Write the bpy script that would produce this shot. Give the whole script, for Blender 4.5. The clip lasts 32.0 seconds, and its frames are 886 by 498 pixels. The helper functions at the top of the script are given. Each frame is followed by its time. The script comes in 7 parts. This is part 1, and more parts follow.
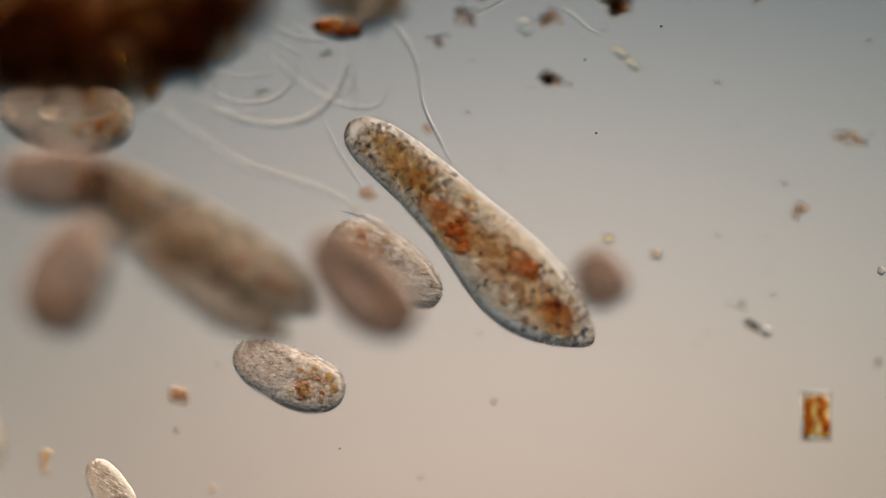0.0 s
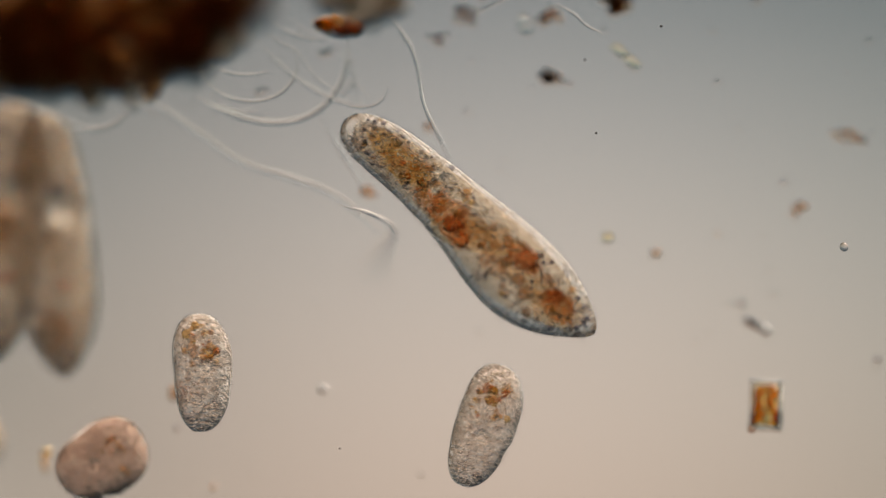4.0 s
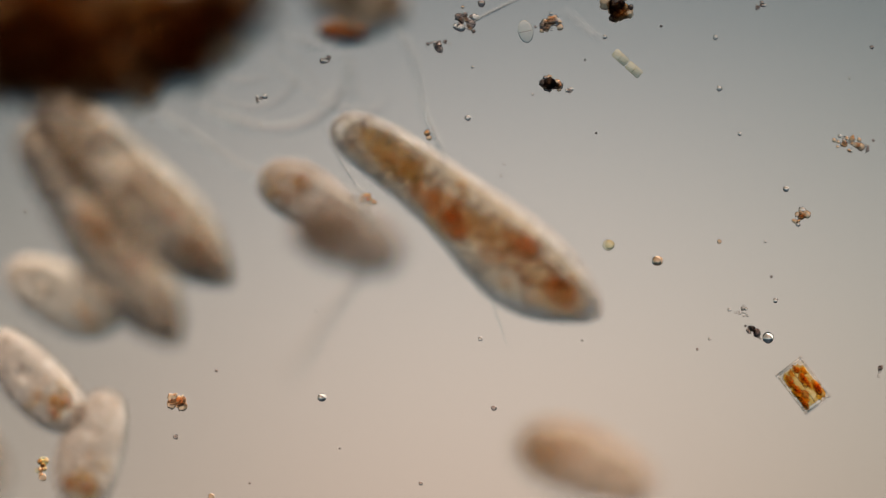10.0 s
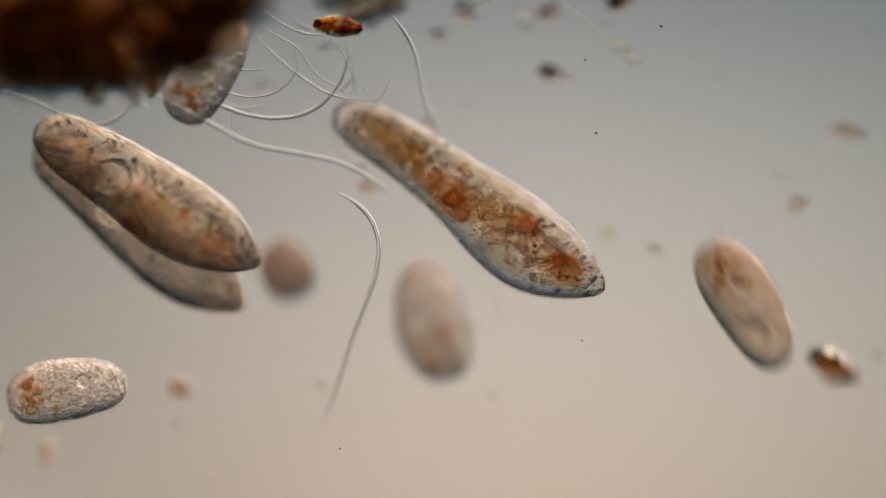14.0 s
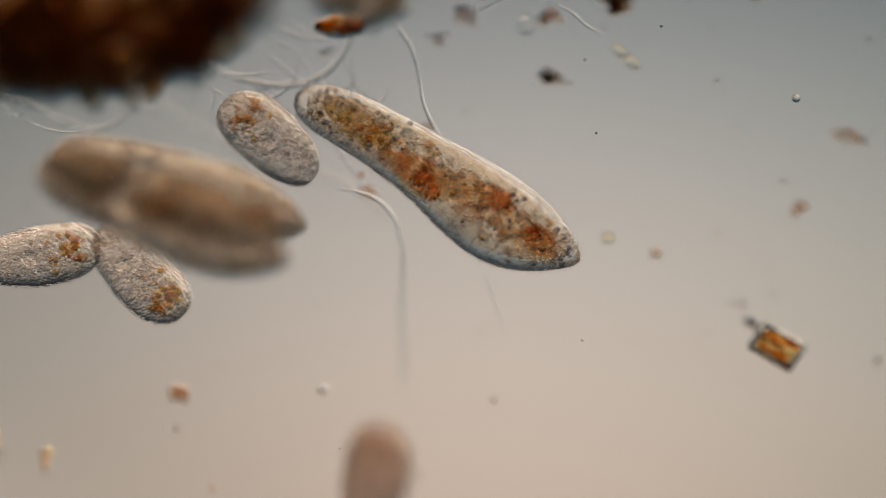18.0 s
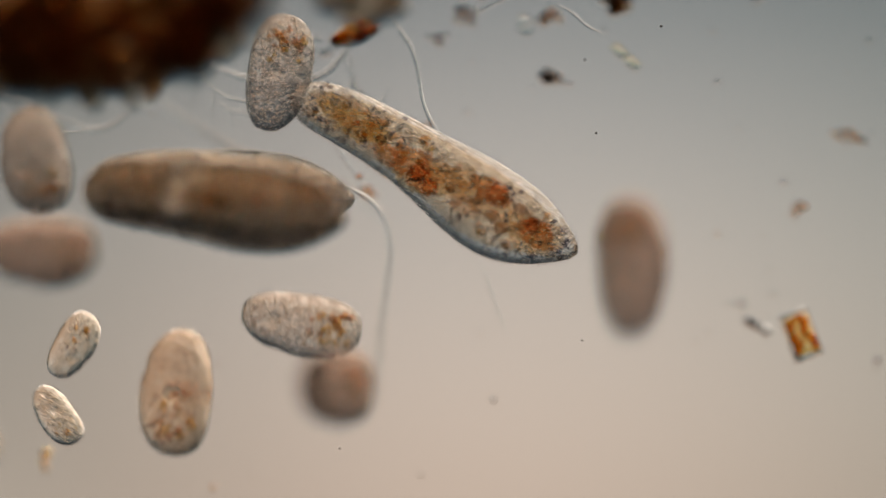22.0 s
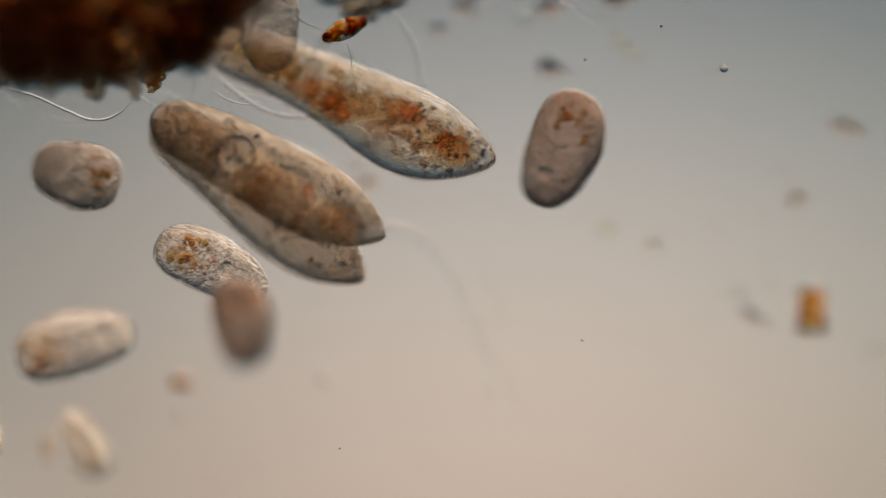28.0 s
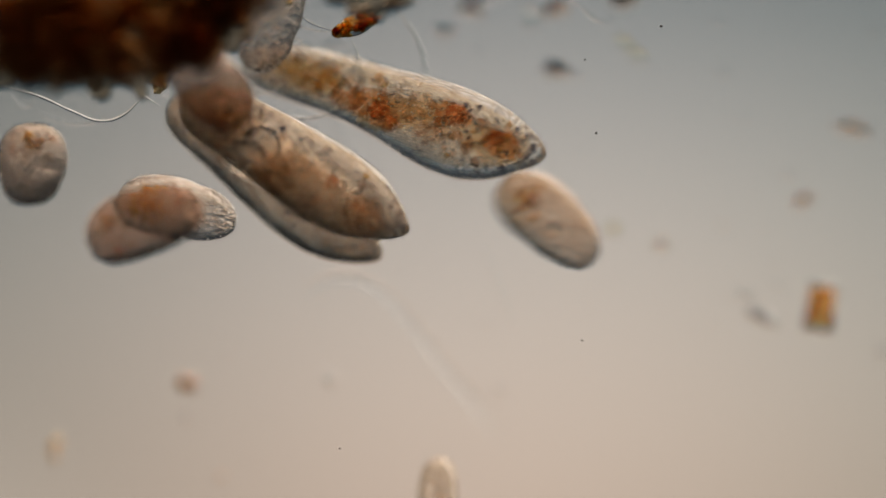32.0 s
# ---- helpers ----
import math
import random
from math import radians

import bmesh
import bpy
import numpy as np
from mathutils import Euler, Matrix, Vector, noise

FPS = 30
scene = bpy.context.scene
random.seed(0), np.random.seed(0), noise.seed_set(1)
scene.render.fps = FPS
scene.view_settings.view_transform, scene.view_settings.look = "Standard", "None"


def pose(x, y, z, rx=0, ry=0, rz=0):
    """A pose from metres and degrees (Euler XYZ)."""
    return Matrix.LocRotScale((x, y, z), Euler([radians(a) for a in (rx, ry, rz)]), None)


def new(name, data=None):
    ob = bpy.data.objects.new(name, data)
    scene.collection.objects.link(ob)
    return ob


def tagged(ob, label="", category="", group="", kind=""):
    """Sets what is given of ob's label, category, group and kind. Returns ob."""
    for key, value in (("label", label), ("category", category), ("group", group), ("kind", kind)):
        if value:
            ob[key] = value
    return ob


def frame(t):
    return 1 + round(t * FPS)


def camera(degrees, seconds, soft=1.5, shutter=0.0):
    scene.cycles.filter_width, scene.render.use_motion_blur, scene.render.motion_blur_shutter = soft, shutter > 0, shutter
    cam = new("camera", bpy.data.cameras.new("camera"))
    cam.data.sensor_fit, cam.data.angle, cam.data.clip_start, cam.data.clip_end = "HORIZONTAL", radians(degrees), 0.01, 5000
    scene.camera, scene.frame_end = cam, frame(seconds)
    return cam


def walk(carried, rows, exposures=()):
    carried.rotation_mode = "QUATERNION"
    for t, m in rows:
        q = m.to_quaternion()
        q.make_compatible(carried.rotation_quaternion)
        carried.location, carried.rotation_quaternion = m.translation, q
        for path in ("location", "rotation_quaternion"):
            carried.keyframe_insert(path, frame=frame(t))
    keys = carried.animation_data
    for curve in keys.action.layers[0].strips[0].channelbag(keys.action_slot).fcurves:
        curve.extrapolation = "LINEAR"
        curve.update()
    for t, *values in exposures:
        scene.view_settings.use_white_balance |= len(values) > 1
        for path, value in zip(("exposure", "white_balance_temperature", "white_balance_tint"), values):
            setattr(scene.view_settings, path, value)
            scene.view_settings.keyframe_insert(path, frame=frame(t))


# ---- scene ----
# A drop of pond water under a microscope, built a thousand times its size: 1 m stands for 1 mm.
# z is the height over the glass slide; the microscope looks straight down and is focused by moving up and down.
from collections import namedtuple

cam = camera(7.438, 32.0, soft=0.8, shutter=0.5)
cam.data.dof.use_dof = True
cam.data.dof.focus_distance = 5.0
cam.data.dof.aperture_fstop = 0.29
cam.data.dof.aperture_blades = 0
CAMERA_ROWS = (
    (0, pose(0, 0.00124, 5.024)),
    (1, pose(0, 0.00124, 5.024)),
    (2, pose(0, 0.00124, 5.024)),
    (3.5, pose(0, 0.00083, 5.0264)),
    (4.5, pose(0, -0.00166, 5.0408)),
    (5.5, pose(0, -0.00415, 5.0552)),
    (6, pose(0, -0.00415, 5.0552)),
    (6.5, pose(0, -0.0029, 5.048)),
    (7, pose(0, -0.00124, 5.0384)),
    (7.5, pose(0, 0, 5.0312)),
    (9, pose(0, 0, 5.0312)),
    (9.5, pose(0, -0.00166, 5.0408)),
    (9.75, pose(0, 0.00207, 5.013)),
    (10, pose(0, 0.00539, 4.991)),
    (10.5, pose(0, 0.00539, 4.991)),
    (11, pose(0, 0.00207, 5.0192)),
    (11.5, pose(0, 0, 5.0312)),
    (12, pose(0, -0.00166, 5.0408)),
    (12.5, pose(0, -0.0029, 5.048)),
    (13, pose(0, -0.00373, 5.0528)),
    (14.5, pose(0, -0.00373, 5.0528)),
    (16.5, pose(0, -0.0029, 5.048)),
    (17, pose(0, 0, 5.0312)),
    (24, pose(0, 0, 5.0312)),
    (24.5, pose(0, -0.00166, 5.0408)),
    (25, pose(0, -0.00373, 5.0528)),
    (25.5, pose(0, -0.00539, 5.0624)),
    (27.5, pose(0, -0.00746, 5.0744)),
    (28.5, pose(0, -0.00746, 5.0744)),
    (29, pose(0, -0.00663, 5.0696)),
    (31.5, pose(0, -0.00663, 5.0696)),
    (31.6, pose(-0.00083, -0.00663, 5.0696)),
    (31.7, pose(-0.00166, -0.00663, 5.0696)),
    (32, pose(-0.00477, -0.00663, 5.0696)),
)
walk(cam, CAMERA_ROWS)

# ---- light: the field of the microscope's lamp, seen through the slide; the room is dark ----
world = bpy.data.worlds.new("dim_room")
world.use_nodes = True
world.node_tree.nodes["Background"].inputs[0].default_value = (0.5, 0.52, 0.56, 1)
world.node_tree.nodes["Background"].inputs[1].default_value = 0.05
scene.world = world
scene.view_settings.exposure = 0.0
# light goes through many thin clear layers before it reaches the lens
scene.cycles.max_bounces = scene.cycles.transmission_bounces = scene.cycles.transparent_max_bounces = 28


def node_material(name):
    m = bpy.data.materials.new(name)
    m.use_nodes = True
    nt = m.node_tree
    nt.nodes.clear()
    out = nt.nodes.new("ShaderNodeOutputMaterial")
    return m, nt, out


def ramp(nt, stops, source=None, interpolation="LINEAR"):
    r = nt.nodes.new("ShaderNodeValToRGB")
    r.color_ramp.interpolation = interpolation
    while len(r.color_ramp.elements) < len(stops):
        r.color_ramp.elements.new(0.5)
    for e, (p, c) in zip(r.color_ramp.elements, stops):
        e.position, e.color = p, (*c, 1)
    if source is not None:
        nt.links.new(source, r.inputs[0])
    return r


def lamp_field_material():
    """The lamp field: its falloff is painted with ramps, and a far brighter unseen limb is added at lower left."""
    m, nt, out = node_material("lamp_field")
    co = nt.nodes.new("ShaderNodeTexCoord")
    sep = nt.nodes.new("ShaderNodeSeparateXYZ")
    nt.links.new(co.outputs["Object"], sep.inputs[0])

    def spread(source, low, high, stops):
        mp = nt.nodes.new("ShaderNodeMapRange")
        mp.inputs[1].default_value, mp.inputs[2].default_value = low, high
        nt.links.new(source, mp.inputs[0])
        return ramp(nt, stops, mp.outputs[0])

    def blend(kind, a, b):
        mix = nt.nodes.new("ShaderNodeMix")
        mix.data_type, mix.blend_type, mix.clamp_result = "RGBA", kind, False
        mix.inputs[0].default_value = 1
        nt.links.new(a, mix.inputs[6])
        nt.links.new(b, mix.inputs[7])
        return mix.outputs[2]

    up = spread(sep.outputs[1], -0.75, 1.25, PAINTED_UP)
    side = spread(sep.outputs[0], -1.05, 1.05, tuple((p, (v * (1.045 - 0.28 * abs(p - 0.5)), v, v)) for p, v in PAINTED_SIDE))
    # added bright limb outside the view, bent into the cell rims to brighten them
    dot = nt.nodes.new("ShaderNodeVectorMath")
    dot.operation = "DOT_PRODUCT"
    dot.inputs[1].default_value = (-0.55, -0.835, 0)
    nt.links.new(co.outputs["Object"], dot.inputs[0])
    limb = spread(dot.outputs["Value"], 0, 3.4, ADDED_LIMB)
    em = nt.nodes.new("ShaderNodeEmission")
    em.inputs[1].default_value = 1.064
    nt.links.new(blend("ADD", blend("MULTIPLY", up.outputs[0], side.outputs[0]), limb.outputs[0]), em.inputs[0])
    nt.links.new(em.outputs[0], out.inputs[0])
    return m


# painted brightness and tint of the background, bottom to top, tuned by hand
PAINTED_UP = (
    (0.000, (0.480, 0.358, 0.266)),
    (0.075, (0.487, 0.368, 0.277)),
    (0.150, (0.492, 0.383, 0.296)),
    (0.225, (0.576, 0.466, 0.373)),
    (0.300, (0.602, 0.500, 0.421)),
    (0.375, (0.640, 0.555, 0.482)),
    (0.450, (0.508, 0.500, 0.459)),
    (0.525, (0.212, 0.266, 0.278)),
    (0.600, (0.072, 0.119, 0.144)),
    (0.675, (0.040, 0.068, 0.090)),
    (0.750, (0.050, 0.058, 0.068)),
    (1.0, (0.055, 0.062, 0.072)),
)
# painted brightness from left to right, darker towards both sides
PAINTED_SIDE = (
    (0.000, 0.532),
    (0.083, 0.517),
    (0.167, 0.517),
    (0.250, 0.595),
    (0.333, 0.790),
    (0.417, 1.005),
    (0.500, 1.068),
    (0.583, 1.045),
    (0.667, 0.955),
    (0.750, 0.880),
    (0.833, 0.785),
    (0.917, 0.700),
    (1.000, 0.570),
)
# glow added beyond the lower left of the view, for bright cell rims
ADDED_LIMB = (
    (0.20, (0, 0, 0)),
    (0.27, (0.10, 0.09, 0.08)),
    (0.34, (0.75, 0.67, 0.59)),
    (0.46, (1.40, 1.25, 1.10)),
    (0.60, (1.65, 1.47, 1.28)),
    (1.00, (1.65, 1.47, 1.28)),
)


def mesh_of(name, bm, material, smooth=True):
    me = bpy.data.meshes.new(name)
    bm.to_mesh(me)
    bm.free()
    me.materials.append(material)
    if smooth:
        for p in me.polygons:
            p.use_smooth = True
    return me


def part(name, data, material, parent, label=""):
    """Links a bmesh or a mesh as one object under a thing or a part."""
    if isinstance(data, bmesh.types.BMesh):
        data = mesh_of(name, data, material)
    ob = new(name, data)
    ob.parent = parent
    if label:
        ob["label"] = label
    return ob


def box(x0, x1, y0, y1, z0, z1):
    bm = bmesh.new()
    bmesh.ops.create_cube(bm, size=1)
    for v in bm.verts:
        v.co = ((x0 + x1) / 2 + v.co.x * (x1 - x0), (y0 + y1) / 2 + v.co.y * (y1 - y0), (z0 + z1) / 2 + v.co.z * (z1 - z0))
    return bm


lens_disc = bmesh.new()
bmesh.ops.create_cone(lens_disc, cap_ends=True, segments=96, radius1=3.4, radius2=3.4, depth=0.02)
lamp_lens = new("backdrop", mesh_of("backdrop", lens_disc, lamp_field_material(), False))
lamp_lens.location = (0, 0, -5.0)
tagged(lamp_lens, "glowing lamp field far below the slide, its falloff painted in", "lamp field", kind="structure")

# ---- materials ----


def watery(name, tint, dark, ior, rough=0.08, scale=60.0, bump=0.4, grain=220.0, bump2=0.25, patch=0.5, rows=0.0):
    """Clear living matter in water: light passes and bends a little. Patches and grains of denser stuff tint it."""
    m, nt, out = node_material(name)
    co = nt.nodes.new("ShaderNodeTexCoord")
    info = nt.nodes.new("ShaderNodeObjectInfo")
    off = nt.nodes.new("ShaderNodeVectorMath")
    off.operation = "ADD"
    nt.links.new(co.outputs["Object"], off.inputs[0])
    nt.links.new(info.outputs["Random"], off.inputs[1])
    n1 = nt.nodes.new("ShaderNodeTexNoise")
    n1.inputs["Scale"].default_value, n1.inputs["Detail"].default_value = scale, 4
    nt.links.new(off.outputs[0], n1.inputs["Vector"])
    if rows:
        # a lattice of little pits in rows, lengthwise and across, that wander a little
        waves = []
        for direction in ("X", "Y"):
            w = nt.nodes.new("ShaderNodeTexWave")
            w.bands_direction = direction
            w.inputs["Scale"].default_value = 0.314 / rows
            w.inputs["Distortion"].default_value = 5.5
            w.inputs["Detail"].default_value = 1.5
            w.inputs["Detail Scale"].default_value = 0.45
            nt.links.new(off.outputs[0], w.inputs["Vector"])
            waves.append(w)
        pits = nt.nodes.new("ShaderNodeMath")
        pits.operation = "MULTIPLY"
        nt.links.new(waves[0].outputs["Fac"], pits.inputs[0])
        nt.links.new(waves[1].outputs["Fac"], pits.inputs[1])
        fine = pits.outputs[0]
    else:
        n2 = nt.nodes.new("ShaderNodeTexVoronoi")
        n2.inputs["Scale"].default_value = grain
        nt.links.new(off.outputs[0], n2.inputs["Vector"])
        fine = n2.outputs["Distance"]
    r = ramp(nt, ((0.5 - patch * 0.35, dark), (0.5 + patch * 0.25, tint)), n1.outputs["Fac"])
    g = ramp(nt, ((0.05, tuple(0.72 + 0.28 * c for c in dark)), (0.5, (1, 1, 1))), fine)
    mul = nt.nodes.new("ShaderNodeMix")
    mul.data_type, mul.blend_type = "RGBA", "MULTIPLY"
    mul.inputs[0].default_value = 1
    nt.links.new(r.outputs[0], mul.inputs[6])
    nt.links.new(g.outputs[0], mul.inputs[7])
    b1 = nt.nodes.new("ShaderNodeBump")
    b1.inputs["Strength"].default_value, b1.inputs["Distance"].default_value = bump, 0.004
    nt.links.new(n1.outputs["Fac"], b1.inputs["Height"])
    b2 = nt.nodes.new("ShaderNodeBump")
    b2.inputs["Strength"].default_value, b2.inputs["Distance"].default_value = bump2, 0.002
    nt.links.new(fine, b2.inputs["Height"])
    nt.links.new(b1.outputs[0], b2.inputs["Normal"])
    last = b2
    p = nt.nodes.new("ShaderNodeBsdfPrincipled")
    p.inputs["Transmission Weight"].default_value = 1
    p.inputs["Roughness"].default_value = rough
    p.inputs["IOR"].default_value = ior
    nt.links.new(mul.outputs[2], p.inputs["Base Color"])
    nt.links.new(last.outputs[0], p.inputs["Normal"])
    nt.links.new(p.outputs[0], out.inputs[0])
    return m


def glassy(name, tint, ior, rough=0.0):
    m, nt, out = node_material(name)
    p = nt.nodes.new("ShaderNodeBsdfPrincipled")
    p.inputs["Transmission Weight"].default_value = 1
    p.inputs["Roughness"].default_value = rough
    p.inputs["IOR"].default_value = ior
    p.inputs["Base Color"].default_value = (*tint, 1)
    nt.links.new(p.outputs[0], out.inputs[0])
    return m


def sheer(name, tint, dark, scale, grain, patch=0.5):
    """Soft matter that only tints the light that passes, in patches and grains."""
    m, nt, out = node_material(name)
    co = nt.nodes.new("ShaderNodeTexCoord")
    n1 = nt.nodes.new("ShaderNodeTexNoise")
    n1.inputs["Scale"].default_value, n1.inputs["Detail"].default_value = scale, 5
    n2 = nt.nodes.new("ShaderNodeTexNoise")
    n2.inputs["Scale"].default_value, n2.inputs["Detail"].default_value = grain, 2
    nt.links.new(co.outputs["Object"], n1.inputs["Vector"])
    nt.links.new(co.outputs["Object"], n2.inputs["Vector"])
    r = ramp(nt, ((0.5 - patch * 0.35, dark), (0.5 + patch * 0.25, tint)), n1.outputs["Fac"])
    g = ramp(nt, ((0.38, tuple(0.55 + 0.45 * c for c in dark)), (0.56, (1, 1, 1))), n2.outputs["Fac"])
    mul = nt.nodes.new("ShaderNodeMix")
    mul.data_type, mul.blend_type = "RGBA", "MULTIPLY"
    mul.inputs[0].default_value = 1
    nt.links.new(r.outputs[0], mul.inputs[6])
    nt.links.new(g.outputs[0], mul.inputs[7])
    t = nt.nodes.new("ShaderNodeBsdfTransparent")
    nt.links.new(mul.outputs[2], t.inputs[0])
    nt.links.new(t.outputs[0], out.inputs[0])
    return m


def slide_material():
    """Clear glass that lets all light straight through, with a faint gloss."""
    m, nt, out = node_material("slide_glass")
    t = nt.nodes.new("ShaderNodeBsdfTransparent")
    g = nt.nodes.new("ShaderNodeBsdfGlossy")
    g.inputs["Roughness"].default_value = 0.02
    mix = nt.nodes.new("ShaderNodeMixShader")
    mix.inputs[0].default_value = 0.02
    nt.links.new(t.outputs[0], mix.inputs[1])
    nt.links.new(g.outputs[0], mix.inputs[2])
    nt.links.new(mix.outputs[0], out.inputs[0])
    return m


slide_glass = slide_material()
plasm = sheer("plasm", (0.995, 0.965, 0.915), (0.91, 0.855, 0.785), 110, 320)
plasm_pair = sheer("plasm_of_the_pair", (0.93, 0.888, 0.835), (0.855, 0.797, 0.74), 90, 300)
plasm_small = {
    "clear": sheer("plasm_clear", (0.98, 0.96, 0.945), (0.84, 0.79, 0.75), 170, 340),
    "pale": sheer("plasm_pale", (0.985, 0.965, 0.94), (0.90, 0.86, 0.81), 120, 340),
    "orange": sheer("plasm_warm", (0.95, 0.90, 0.855), (0.86, 0.78, 0.705), 40, 320),
    "grey": sheer("plasm_grey", (0.87, 0.83, 0.80), (0.725, 0.67, 0.63), 150, 340),
    "brown": sheer("plasm_brown", (0.83, 0.755, 0.715), (0.72, 0.635, 0.585), 45, 320),
}
pellicle = watery("pellicle", (0.999, 0.985, 0.960), (0.982, 0.955, 0.918), 1.105, 0.015, 230, 0.24, 0, 0.55, rows=0.0019)
pellicle_pair = watery("pellicle_of_the_pair", (0.975, 0.95, 0.915), (0.92, 0.88, 0.83), 1.085, 0.015, 220, 0.32, 0, 0.62, rows=0.0018)
skin = {
    "clear": watery("skin_clear", (0.993, 0.968, 0.94), (0.955, 0.915, 0.875), 1.10, 0.02, 260, 0.60, 430, 0.85),
    "pale": watery("skin_pale", (0.993, 0.965, 0.93), (0.965, 0.92, 0.87), 1.095, 0.02, 220, 0.24, 420, 0.15),
    "orange": watery("skin_warm", (0.975, 0.93, 0.875), (0.92, 0.85, 0.775), 1.10, 0.03, 200, 0.34, 420, 0.4),
    "grey": watery("skin_grey", (0.965, 0.94, 0.905), (0.89, 0.845, 0.80), 1.10, 0.03, 250, 0.60, 430, 0.85),
    "brown": watery("skin_brown", (0.955, 0.91, 0.87), (0.87, 0.795, 0.735), 1.10, 0.04, 200, 0.40, 420, 0.45),
}
food_orange = watery("food_orange", (0.95, 0.76, 0.52), (0.80, 0.55, 0.31), 1.03, 0.2, 150, 0.6, 500, 0.4)
food_red = watery("food_red", (0.90, 0.64, 0.48), (0.75, 0.45, 0.32), 1.03, 0.2, 150, 0.6, 500, 0.4)
food_yellow = watery("food_yellow", (0.92, 0.77, 0.46), (0.77, 0.55, 0.24), 1.03, 0.2, 150, 0.6, 500, 0.4)
food_brown = watery("food_brown", (0.86, 0.72, 0.60), (0.68, 0.52, 0.40), 1.03, 0.2, 150, 0.6, 500, 0.4)
crystal_dark = watery("crystal_dark", (0.58, 0.55, 0.58), (0.34, 0.32, 0.38), 1.10, 0.2, 200, 0.3, 500, 0.2)
granule = watery("granule", (0.99, 0.965, 0.925), (0.89, 0.83, 0.755), 1.12, 0.15, 200, 0.2, 500, 0.2)
clear_bubble = glassy("clear_bubble", (1.0, 1.0, 0.99), 0.965)
wide_bubble = glassy("wide_bubble", (1.0, 1.0, 0.99), 0.935)
trichocyst_matter = watery("trichocyst_matter", (0.97, 0.935, 0.895), (0.88, 0.82, 0.765), 1.08, 0.1, 200, 0.1, 500, 0.1)
vesicle_matter = glassy("vesicle_matter", (0.985, 0.965, 0.94), 1.03, 0.02)
vacuole_wall = glassy("vacuole_wall", (0.99, 0.97, 0.95), 0.985, 0.01)
cloud_matter = sheer("cloud_matter", (0.995, 0.97, 0.92), (0.96, 0.89, 0.79), 70, 300)
cloud_red = sheer("cloud_red", (0.985, 0.91, 0.83), (0.93, 0.78, 0.66), 140, 340)
cloud_gold = sheer("cloud_gold", (0.985, 0.945, 0.85), (0.945, 0.865, 0.70), 150, 340)
cloud_brown = sheer("cloud_brown", (0.97, 0.925, 0.875), (0.89, 0.80, 0.72), 90, 320)
nucleus_matter = sheer("nucleus_matter", (0.98, 0.96, 0.93), (0.92, 0.88, 0.83), 60, 300)
hair = sheer("hair", (0.74, 0.71, 0.69), (0.66, 0.62, 0.60), 60, 300)
filament_matter = watery("filament_matter", (0.98, 0.99, 0.99), (0.92, 0.94, 0.94), 1.14, 0.03, 120, 0.15, 400, 0.1)
detritus = watery("detritus", (0.78, 0.625, 0.46), (0.49, 0.355, 0.24), 1.04, 0.35, 40, 0.8, 160, 0.6)
detritus_light = watery("detritus_light", (0.78, 0.58, 0.30), (0.52, 0.32, 0.14), 1.06, 0.3, 60, 0.6, 200, 0.5)
speck_dark = watery("speck_dark", (0.76, 0.68, 0.65), (0.46, 0.38, 0.37), 1.08, 0.2, 150, 0.5, 400, 0.4)
speck_orange = watery("speck_orange", (0.98, 0.80, 0.62), (0.92, 0.66, 0.46), 1.05, 0.1, 150, 0.4, 400, 0.3)
speck_clear = watery("speck_clear", (0.97, 0.96, 0.95), (0.88, 0.86, 0.85), 1.09, 0.05, 150, 0.3, 400, 0.2)
speck_yellow = watery("speck_yellow", (0.98, 0.95, 0.82), (0.93, 0.86, 0.64), 1.025, 0.1, 250, 0.3, 500, 0.2)
bead_glass = glassy("bead_glass", (0.97, 0.97, 0.97), 1.28, 0.02)
silica = glassy("silica", (0.98, 0.97, 0.93), 1.035, 0.02)
silica_boat = glassy("silica_boat", (0.93, 0.91, 0.88), 1.08, 0.02)
silica_edge = glassy("silica_edge", (0.80, 0.78, 0.76), 1.06, 0.02)
gold_juice = sheer("gold_juice", (0.99, 0.91, 0.68), (0.96, 0.80, 0.48), 160, 340)
plastid = watery("plastid", (0.95, 0.60, 0.20), (0.78, 0.37, 0.09), 1.04, 0.15, 260, 0.5, 500, 0.4)
plastid_gold = watery("plastid_gold", (0.97, 0.80, 0.34), (0.86, 0.56, 0.16), 1.04, 0.15, 260, 0.4, 500, 0.3)
plastid_boat = watery("plastid_boat", (0.84, 0.48, 0.24), (0.58, 0.26, 0.11), 1.04, 0.15, 260, 0.5, 500, 0.4)
dust_black = watery("dust_black", (0.22, 0.19, 0.18), (0.08, 0.06, 0.06), 1.2, 0.4, 300, 0.2, 600, 0.2)

# ---- the slide on which it all lies ----
slide = new("ground", mesh_of("ground", box(-0.9, 0.9, -0.7, 0.7, -0.074, -0.022), slide_glass, False))
tagged(slide, "clear flat glass slide under the water", "glass slide", kind="structure")

# ---- shapes ----


def pick(table, u):
    """Smooth value of a table of (place, value) at u."""
    for (a, p), (b, q) in zip(table, table[1:]):
        if u <= b:
            k = (u - a) / (b - a)
            return p + (q - p) * k
    return table[-1][1]


Shape = namedtuple("Shape", "length half centre flat dent")


def spine(s, u):
    return Vector(((u - 0.5) * s.length, pick(s.centre, u) * s.length, 0))


